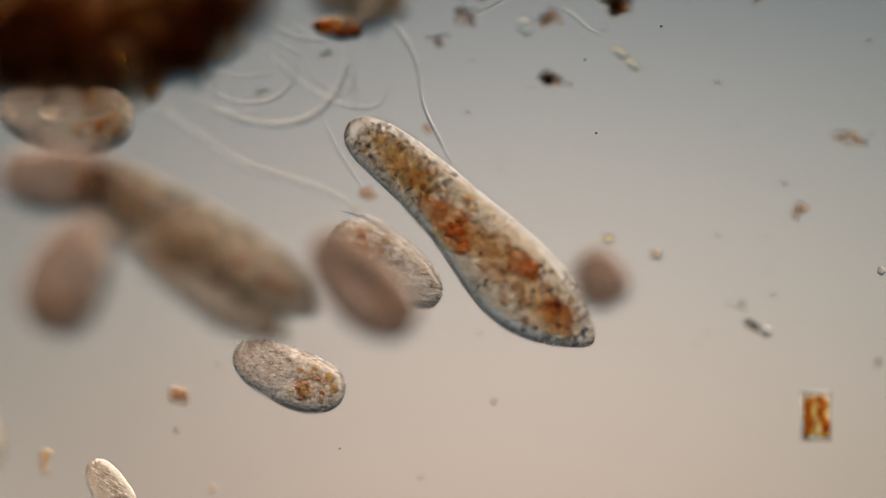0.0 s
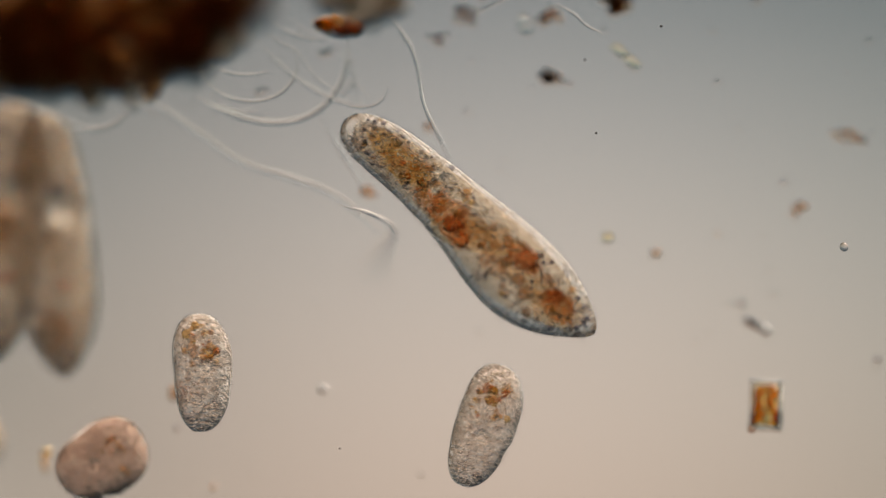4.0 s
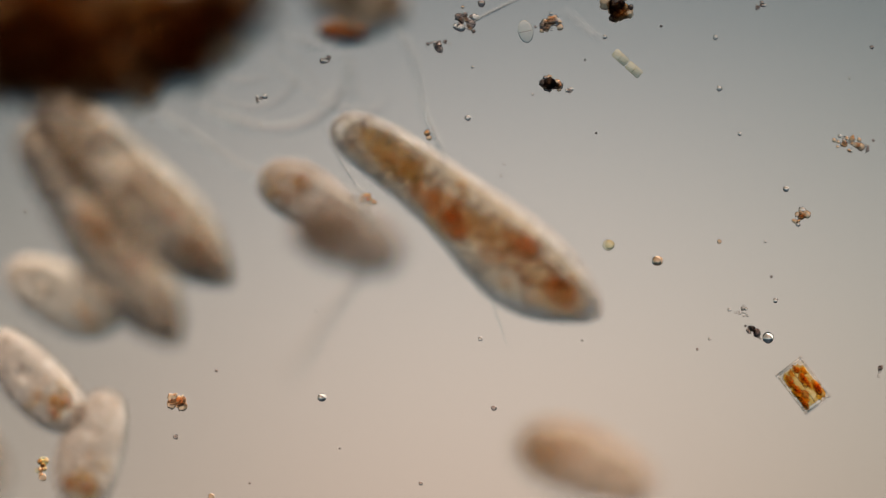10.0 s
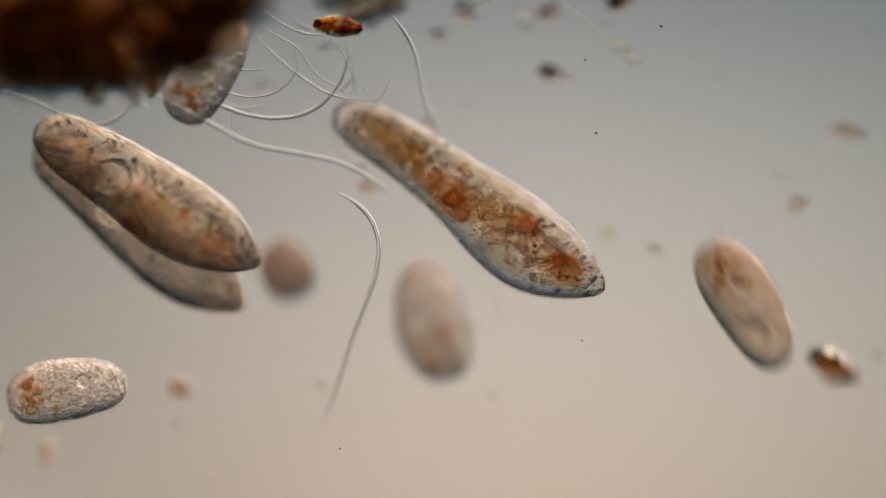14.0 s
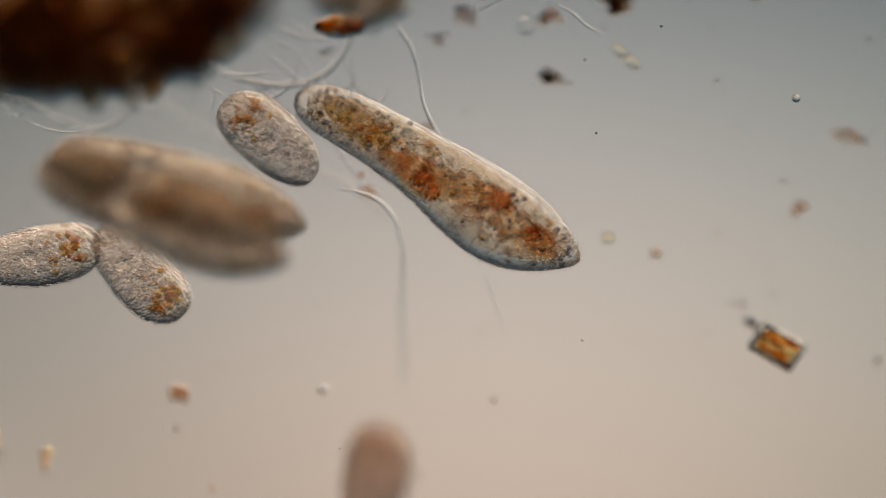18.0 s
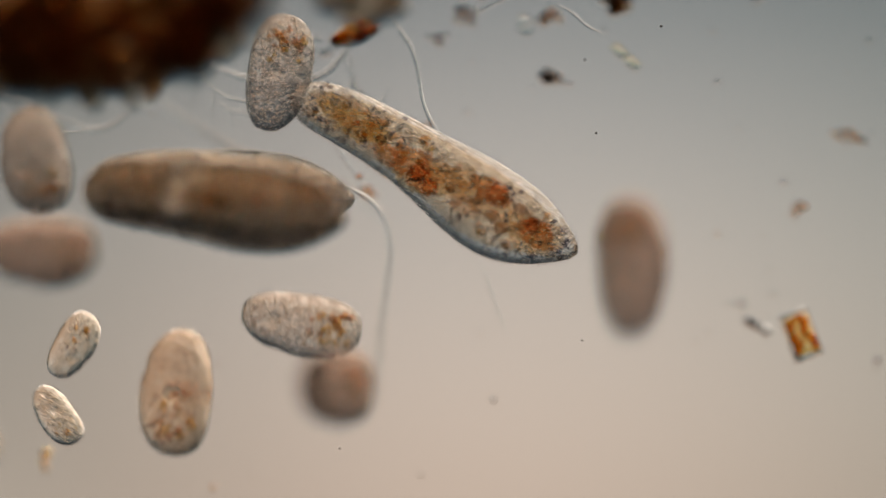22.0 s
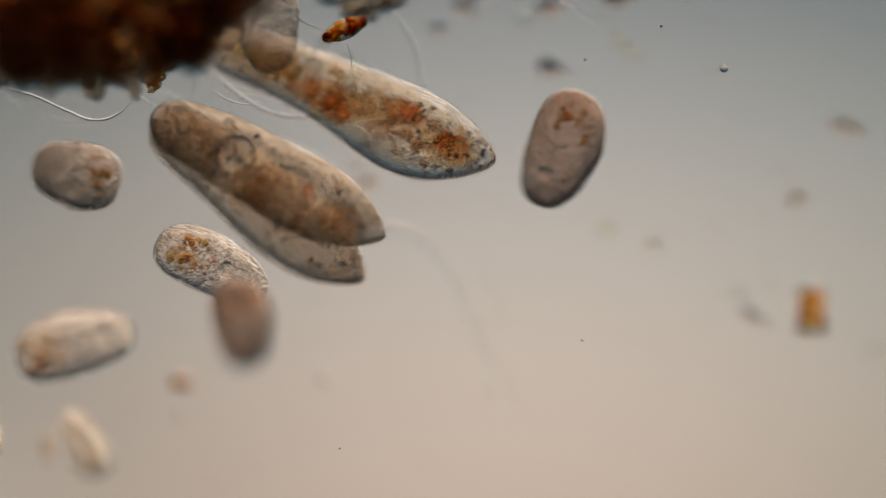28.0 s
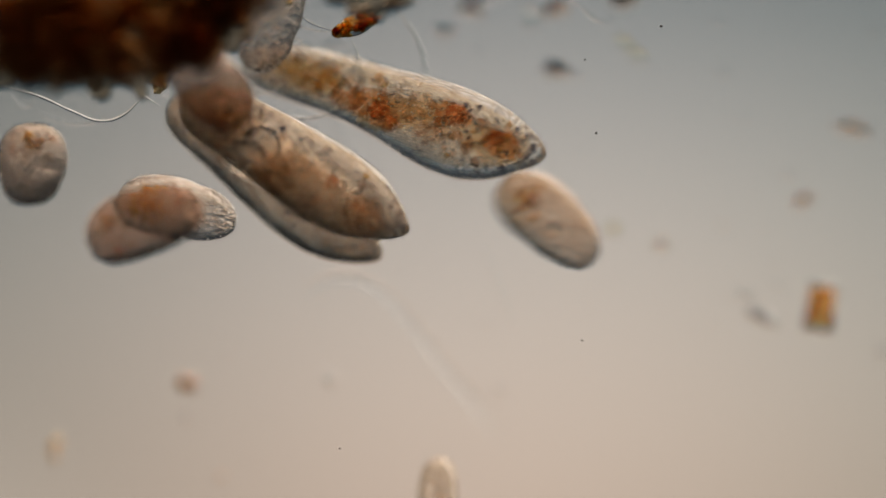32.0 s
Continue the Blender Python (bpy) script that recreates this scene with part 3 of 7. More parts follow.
THREAD = "fine glassy curved thread growing from the detritus"
hook_thread = thread("filament", "thick glassy thread curved like a hook", ((-0.1809, 0.1109, 0.062), (-0.159, 0.0998, 0.062), (-0.1383, 0.0936, 0.062), (-0.1176, 0.0923, 0.062), (-0.0969, 0.0977, 0.062), (-0.0803, 0.1122, 0.062), (-0.0712, 0.1329, 0.062), (-0.07, 0.1536, 0.062)), 0.00139)
long_thread = thread("filament", "long pale thread stretching away from the heap", ((-0.2251, 0.1162, 0.072), (-0.2002, 0.0997, 0.072), (-0.1713, 0.0798, 0.072), (-0.1465, 0.0633, 0.072), (-0.1092, 0.0509, 0.072), (-0.0803, 0.0397, 0.072), (-0.0596, 0.0244, 0.072), (-0.0463, 0.0112, 0.072)), 0.00139)
thread("filament", THREAD, ((-0.1801, 0.1353, 0.05), (-0.1697, 0.1187, 0.05), (-0.151, 0.1091, 0.05), (-0.1303, 0.1091, 0.05), (-0.1158, 0.1166, 0.05), (-0.1075, 0.1299, 0.05), (-0.1096, 0.1457, 0.05)), 0.00074)
thread("filament", THREAD, ((-0.1383, 0.1536, 0.062), (-0.1217, 0.137, 0.062), (-0.101, 0.1205, 0.062), (-0.0803, 0.1089, 0.062), (-0.0596, 0.1047, 0.062)), 0.00082)
thread("filament", THREAD, ((-0.13, 0.1702, 0.06), (-0.1176, 0.1611, 0.06), (-0.1011, 0.1545, 0.06), (-0.0866, 0.1528, 0.06)), 0.00074)
thread("filament", THREAD, ((-0.1685, 0.1353, 0.05), (-0.1676, 0.1166, 0.05), (-0.1693, 0.1, 0.05), (-0.1676, 0.0801, 0.05)), 0.00049)
thread("filament", THREAD, ((-0.1573, 0.1299, 0.05), (-0.156, 0.1083, 0.05), (-0.1544, 0.0793, 0.05)), 0.00049)
thread("filament", THREAD, ((-0.178, 0.1382, 0.05), (-0.1635, 0.1307, 0.05), (-0.1428, 0.1274, 0.05), (-0.1262, 0.1299, 0.05)), 0.00066)
thread("filament", THREAD, ((-0.1343, 0.16, 0.055), (-0.1177, 0.1505, 0.055), (-0.1086, 0.1455, 0.055), (-0.0929, 0.1248, 0.055), (-0.068, 0.1103, 0.055)), 0.00057)
thread("filament", THREAD, ((-0.0824, 0.1537, 0.058), (-0.0721, 0.1371, 0.058), (-0.0638, 0.1206, 0.058), (-0.0547, 0.109, 0.058)), 0.00057)
thread("filament", THREAD, ((-0.0398, 0.1705, 0.052), (-0.0286, 0.156, 0.05), (-0.0212, 0.1417, 0.045), (-0.0175, 0.1252, 0.04), (-0.0142, 0.1067, 0.03), (-0.0038, 0.084, 0.015), (0.0067, 0.0632, 0.01)), 0.00135)
thread("filament", THREAD, ((-0.3045, 0.0936, 0.036), (-0.2900, 0.0880, 0.036), (-0.2757, 0.0857, 0.036), (-0.2620, 0.0872, 0.036), (-0.2520, 0.0919, 0.036)), 0.0006)
thread("filament", THREAD, ((-0.2319, 0.1112, 0.07), (-0.2216, 0.1041, 0.07), (-0.2112, 0.0975, 0.07)), 0.00074)
thread("filament", THREAD, ((-0.1821, 0.134, 0.07), (-0.1821, 0.1174, 0.07), (-0.1863, 0.0988, 0.07)), 0.00066)
thread("filament", THREAD, ((-0.1717, 0.1112, 0.072), (-0.1593, 0.1029, 0.072), (-0.1468, 0.0991, 0.072), (-0.1344, 0.1008, 0.072)), 0.00066)
thread("filament", THREAD, ((-0.263, 0.09, 0.05), (-0.2595, 0.1002, 0.06), (-0.2578, 0.1124, 0.07)), 0.00049)
thread("filament", THREAD, ((-0.3238, 0.1078, 0.05), (-0.3114, 0.0975, 0.05), (-0.3052, 0.1119, 0.05), (-0.3052, 0.1202, 0.05)), 0.00049)
thread("filament", THREAD, ((-0.0801, 0.1078, 0.05), (-0.0595, 0.1037, 0.05), (-0.045, 0.1086, 0.05), (-0.0396, 0.1202, 0.05)), 0.00057)
thread("filament", THREAD, ((-0.0722, 0.1475, 0.07), (-0.0675, 0.1361, 0.071), (-0.0658, 0.1225, 0.073), (-0.0645, 0.1075, 0.076)), 0.0011)
thread("filament", THREAD, ((-0.0658, 0.1240, 0.073), (-0.0695, 0.1180, 0.074), (-0.0755, 0.1115, 0.075)), 0.0008)
thread("filament", THREAD, ((-0.3254, 0.1124, 0.072), (-0.3005, 0.1050, 0.072), (-0.2756, 0.0938, 0.072), (-0.2556, 0.0871, 0.072), (-0.2403, 0.0909, 0.072), (-0.2258, 0.1041, 0.072)), 0.0010)
thread("filament", THREAD, ((-0.1115, 0.167, 0.075), (-0.1011, 0.1587, 0.075), (-0.0866, 0.1538, 0.075)), 0.00074)
thread("filament", THREAD, ((0.0149, 0.1673, 0.004), (0.0273, 0.1748, 0.004), (0.0439, 0.1831, 0.004), (0.0584, 0.1897, 0.004)), 0.00074)
thread("filament", THREAD, ((0.0835, 0.1794, 0.045), (0.0959, 0.1719, 0.045), (0.1064, 0.1629, 0.04), (0.1157, 0.1589, 0.035)), 0.00074)
thread("filament", "thin straight thread below the big cell", ((-0.0903, 0.1002, 0.004), (-0.0804, 0.0795, 0.004), (-0.0679, 0.0588, 0.004), (-0.0534, 0.0381, 0.004)), 0.00082)
thread("filament", "thin straight thread below the big cell", ((0.0257, -0.0066, 0.004), (0.0331, -0.0248, 0.004), (0.0398, -0.0439, 0.004), (0.0472, -0.0654, 0.004)), 0.0007)
swaying_thread = thread("filament", "long thin thread swaying below the big cell", ((-0.018, -0.034, 0), (-0.010, -0.012, 0), (0.006, 0.003, 0), (0.03, 0.009, 0), (0.06, 0.007, 0), (0.09, 0.003, 0), (0.13, 0, 0), (0.165, -0.004, 0)), 0.0017, tips=0.12)

# ---- specks lying on the slide ----


def speck(label, x, y, pieces, seed):
    """A crumb made of several grains: (dx, dy, radius, material)."""
    thing = new("debris_speck")
    tagged(thing, label, "debris", "specks on the slide")
    rnd = random.Random(seed)
    thing.location = (x * 1.0028, y * 1.0028, -0.012)
    for i, (dx, dy, r, mat) in enumerate(pieces):
        o = part("grain", lump_mesh(r, 0.45 if len(pieces) > 3 else 0.08, 3, seed + i, 2.6, (1, 1, 0.8)), mat, thing)
        o.location = (dx, dy, r * 0.4 - 0.003)
        o.rotation_euler = (0, 0, rnd.random() * 6)
    return thing


def crumble(n, wide, high, r0, r1, mats, seed, turn=0):
    rnd = random.Random(seed)
    c, s = math.cos(radians(turn)), math.sin(radians(turn))
    rows = []
    for i in range(n if n < 4 else n * 2):
        a, b = rnd.gauss(0, 0.5) * wide, rnd.gauss(0, 0.5) * high
        k = 1 if n < 4 or i < n * 0.4 else 0.55
        rows.append((a * c - b * s, a * s + b * c, rnd.uniform(r0, r1) * k, rnd.choice(mats)))
    return rows


def at(p, label, n, wide, high, r0, r1, mats, seed, turn=0):
    return speck(label, p[0], p[1], crumble(n, wide, high, r0, r1, mats, seed, turn), seed)


DK, OR, CL, YE = speck_dark, speck_orange, speck_clear, speck_yellow
at((-0.1944, -0.1053, 0), "flaky orange speck with dark edges", 9, 0.006, 0.003, 0.0024, 0.004, (OR, DK, OR, OR), 301)
at((0.0792, 0.1268, 0), "black angular crumb with small grains", 12, 0.007, 0.005, 0.002, 0.0044, (dust_black, DK, DK, OR), 302)
at((0.0924, 0.1219, 0), "small dark grain beside a black crumb", 3, 0.001, 0.001, 0.0016, 0.0024, (DK, CL), 303)
at((0.0763, 0.17, 0), "clump of clear and dark grains", 14, 0.008, 0.007, 0.0018, 0.0036, (DK, CL, CL, OR), 304)
empty_shell = new("empty_shell")
tagged(empty_shell, "clear empty oval shell lying on the slide", "shell")
empty_shell.matrix_basis = pose(0.0606, 0.1650, -0.012, 0, 0, 12)
part("wall", lump_mesh(0.0085, 0.08, 3, 305, 1.6, (0.66, 1, 0.25)), silica, empty_shell)
part("rib", shell(-0.0045, 0.0045, -0.0003, 0.0003, -0.0008, 0.0022, 0.0002), silica_edge, empty_shell)
at((0.017, 0.1708, 0), "clump of dark and clear grains", 14, 0.007, 0.009, 0.0018, 0.0034, (DK, DK, CL, OR), 306)
at((-0.0025, 0.155, 0), "scatter of small dark grains", 8, 0.007, 0.004, 0.0016, 0.0028, (DK, CL), 307)
at((0.1277, 0.1799, 0), "dark brown crumb of detritus", 14, 0.009, 0.009, 0.003, 0.006, (detritus, dust_black, detritus), 308)
at((0.262, 0.0286, 0), "small orange cluster of grains", 9, 0.005, 0.006, 0.0018, 0.0034, (OR, OR, OR, CL), 309)
at((0.2968, 0.0825, 0), "pale crumbly cluster of grains", 14, 0.009, 0.006, 0.0016, 0.0030, (CL, OR, OR), 310)
at((0.3101, 0.0796, 0), "few clear grains on the slide", 5, 0.005, 0.005, 0.0014, 0.0022, (CL, DK), 311)
at((0.2272, -0.0547, 0), "dark crooked shred with a clear bead", 8, 0.008, 0.003, 0.0014, 0.0030, (DK, dust_black), 312, -35)
at((0.2379, -0.0597, 0), "shiny clear bead with a dark rim", 1, 0, 0, 0.0042, 0.0043, (bead_glass,), 313)
at((0.2193, -0.0398, 0), "few pale grains on the slide", 7, 0.004, 0.005, 0.0012, 0.0020, (CL,), 314)
at((0.1567, -0.0037, 0), "clear oval grain on the slide", 2, 0.001, 0.001, 0.0036, 0.0042, (CL, OR), 315)
at((0.121, 0.0083, 0), "yellow oval cell on the slide", 2, 0.001, 0.001, 0.0036, 0.0044, (YE,), 316)
at((-0.2939, -0.155, 0), "orange-brown crumbly cluster of grains", 8, 0.003, 0.005, 0.0022, 0.0038, (OR, OR, YE), 319)
at((-0.0887, -0.1036, 0), "small clear round grain", 2, 0.0008, 0.0008, 0.0026, 0.0032, (CL,), 320)
at((-0.0547, 0.0406, 0), "small orange grain cluster on a thread", 6, 0.004, 0.005, 0.002, 0.0036, (OR, OR, YE), 321)
at((-0.012, 0.0887, 0), "small orange grain on the slide", 3, 0.003, 0.003, 0.0018, 0.0026, (OR,), 322)
at((-0.1351, 0.1157, 0), "few dark grains on the slide", 5, 0.004, 0.003, 0.0012, 0.0022, (DK, CL), 323)
at((-0.0854, 0.1443, 0), "few dark grains on the slide", 5, 0.004, 0.003, 0.0012, 0.0022, (DK, CL), 324)
at((0.2313, 0.1824, 0), "small bluish dark crumb", 5, 0.004, 0.003, 0.0014, 0.0024, (DK, CL), 325)
at((0.3196, -0.0833, 0), "few pale grains on the slide", 4, 0.002, 0.006, 0.0012, 0.0018, (CL, DK), 326)
for i, (p, r, mat) in enumerate((
        ((0.0182, 0.1011, 0), 0.0026, CL), ((0.1994, 0.16, 0), 0.0022, CL), ((0.1186, 0.1604, 0), 0.0020, CL), ((0.2023, 0.1227, 0), 0.0026, CL),
        ((0.2512, 0.0493, 0), 0.0026, CL), ((0.2172, 0.0895, 0), 0.0018, CL), ((0.2023, 0.0108, 0), 0.0020, OR), ((0.2433, -0.0323, 0), 0.0022, CL),
        ((0.2359, 0.0108, 0), 0.0014, CL), ((0.2404, -0.0149, 0), 0.0012, DK), ((0.0373, -0.1111, 0), 0.0024, DK), ((-0.0162, -0.1662, 0), 0.0018, DK),
        ((-0.1957, -0.1322, 0), 0.0022, DK), ((-0.1658, -0.0837, 0), 0.0014, DK), ((0.0448, 0.0676, 0), 0.0014, CL), ((0.0423, 0.0589, 0), 0.0014, CL),
        ((0.3138, 0.153, 0), 0.0018, DK), ((0.0282, 0.1849, 0), 0.0032, DK), ((0.0216, 0.1385, 0), 0.0014, CL), ((0.0655, 0.1186, 0), 0.0014, CL),
        ((0.2976, 0.1302, 0), 0.0012, CL), ((0.0274, -0.0605, 0), 0.0020, CL), ((-0.0929, -0.0398, 0), 0.0012, CL), ((-0.1414, -0.1662, 0), 0.0010, DK),
        ((0.1861, -0.068, 0), 0.0012, DK), ((0.1952, -0.0605, 0), 0.0014, CL), ((-0.1335, 0.0962, 0), 0.0018, CL), ((0.2098, -0.039, 0), 0.0018, CL),
        ((-0.1695, -0.1758, 0), 0.0026, OR), ((-0.2131, 0.0999, 0), 0.0012, DK), ((0.0058, 0.039, 0), 0.0010, DK), ((-0.3059, 0.0327, 0), 0.0012, DK))):
    g = new("speck", mesh_of("speck", lump_mesh(r * 0.85, 0.3, 3, 400 + i), mat))
    g.location = (p[0] * 1.0028, p[1] * 1.0028, -0.014 + r * 0.3)
    tagged(g, {CL: "tiny clear round speck on the slide", DK: "tiny dark speck on the slide", OR: "tiny orange speck on the slide"}[mat], "debris", "single specks")

# ---- diatoms ----
box_diatom = new("box_diatom")
tagged(box_diatom, "rectangular glass-walled diatom with amber contents", "diatom")
dw, dl = 0.0107, 0.0174


part("frustule", shell(-dl, dl, -dw, dw, -dw * 0.55, dw * 0.55, 0.002), silica, box_diatom, "clear silica box")
for k in (-1, 1):
    part("valve", shell(k * dl - 0.0008, k * dl + 0.0008, -dw * 0.96, dw * 0.96, -dw * 0.5, dw * 0.5, 0.0004), silica_edge, box_diatom)
    part("girdle_band", shell(-dl * 0.9, dl * 0.9, k * dw - 0.0005, k * dw + 0.0005, -dw * 0.5, dw * 0.5, 0.0002), silica_edge, box_diatom)
for k in (-1, 1):
    for j in (-1, 1):
        part("corner_edge", shell(j * dl - 0.0011, j * dl + 0.0011, k * dw - 0.0011, k * dw + 0.0011, -dw * 0.52, dw * 0.52, 0.0005), silica_edge, box_diatom)
part("partition", shell(-dl * 0.92, dl * 0.92, -0.0004, 0.0004, -dw * 0.3, dw * 0.3, 0.0002), silica_edge, box_diatom)
part("contents", shell(-dl * 0.86, dl * 0.86, -dw * 0.84, dw * 0.84, -dw * 0.3, dw * 0.3, 0.0025), gold_juice, box_diatom, "clear golden cell contents")
drnd = random.Random(8)
for k in (-1, 1):
    for i in range(15):
        c = part("plastid", lump_mesh(drnd.uniform(0.0016, 0.0030), 0.6, 2, 500 + i + k, 2.2, (1.5, 1.0, 0.7)), (plastid, plastid_boat, plastid, plastid_gold)[(i + k) % 4], box_diatom)
        c.location = (-dl * 0.74 + i * dl * 0.105 + drnd.uniform(-0.0012, 0.0012), k * dw * 0.44 + drnd.uniform(-0.0030, 0.0030), drnd.uniform(-0.002, 0.002))

rod = new("rod_diatom")
tagged(rod, "pale yellow rod of two joined diatoms", "diatom")
rod.matrix_basis = pose(0.1352, 0.1415, -0.012, 0, 0, -42)
for k in (-1, 1):
    part("frustule", shell(k * 0.0066 - 0.0064, k * 0.0066 + 0.0064, -0.0035, 0.0035, -0.002, 0.002, 0.0008), speck_yellow, rod)
    part("girdle_band", shell(k * 0.0066 - 0.0003, k * 0.0066 + 0.0003, -0.0036, 0.0036, -0.0021, 0.0021, 0.0001), silica, rod)

boat_diatom = new("boat_diatom")
tagged(boat_diatom, "brown boat-shaped diatom with striped plastids", "diatom")
boat = Shape(0.038, tuple((i / 20, 0.21 * (math.sin(math.pi * i / 20)) ** 0.75 if 0 < i < 20 else 0.0) for i in range(21)), ((0, 0), (1, 0)), 0.7, None)
part("frustule", body_mesh(boat, 30, 24, 0.0, 1), silica_boat, boat_diatom, "clear boat-shaped silica case")
for i in range(96):
    c = part("plastid", lump_mesh(drnd.uniform(0.0012, 0.0026), 0.6, 2, 560 + i, 2.0), (plastid_boat, plastid, plastid, plastid_gold)[i % 4], boat_diatom)
    c.location = inside(boat, drnd, 0.05, 0.95, 0.86)

# ---- specks that drift through the water ----
drifters = []
for label, r, mat, seed in (("small reddish grain drifting through the water", 0.0024, food_red, 1), ("tiny clear bubble drifting through the water", 0.0032, speck_clear, 2),
                            ("tiny clear bubble drifting through the water", 0.0034, speck_clear, 3)):
    d = new("drifting_speck", mesh_of("drifting_speck", lump_mesh(r, 0.5 if seed == 1 else 0.1, 2, 900 + seed), mat))
    drifters.append(tagged(d, label, "debris", "drifting specks"))

# ---- dust on the glass of the eyepiece side, high in the focus ----
dust = []
for p, r in (((0.1601, 0.1634, 0.03), 0.0012), ((0.1124, 0.085, 0.03), 0.0011), ((0.1041, 0.1389, 0.03), 0.0009), ((-0.0759, -0.1464, 0.03), 0.0008), ((0.102, -0.0672, 0.03), 0.0008)):
    d = new("dust_grain", mesh_of("dust_grain", lump_mesh(r * 0.75, 0.3, 2, 7), dust_black))
    d.location = p
    dust.append(tagged(d, "tiny black dust grain in the light path", "dust", "dust grains"))


# ---- what moves ----
def glide(thing, rows):
    """rows: seconds, x, y, z, turn about z, pitch, and roll about the long axis where it changes."""
    walk(thing, [(r[0], pose(r[1], r[2], r[3], r[6] if len(r) > 6 else 0, r[5], r[4])) for r in rows])


def settle_dust():
    """The dust sits on the lens, so it keeps its place against the camera."""
    for d in dust:
        home = d.location.copy()
        walk(d, [(t, Matrix.Translation((home.x + m.translation.x, home.y + m.translation.y, home.z + m.translation.z - 5.0312))) for t, m in CAMERA_ROWS])


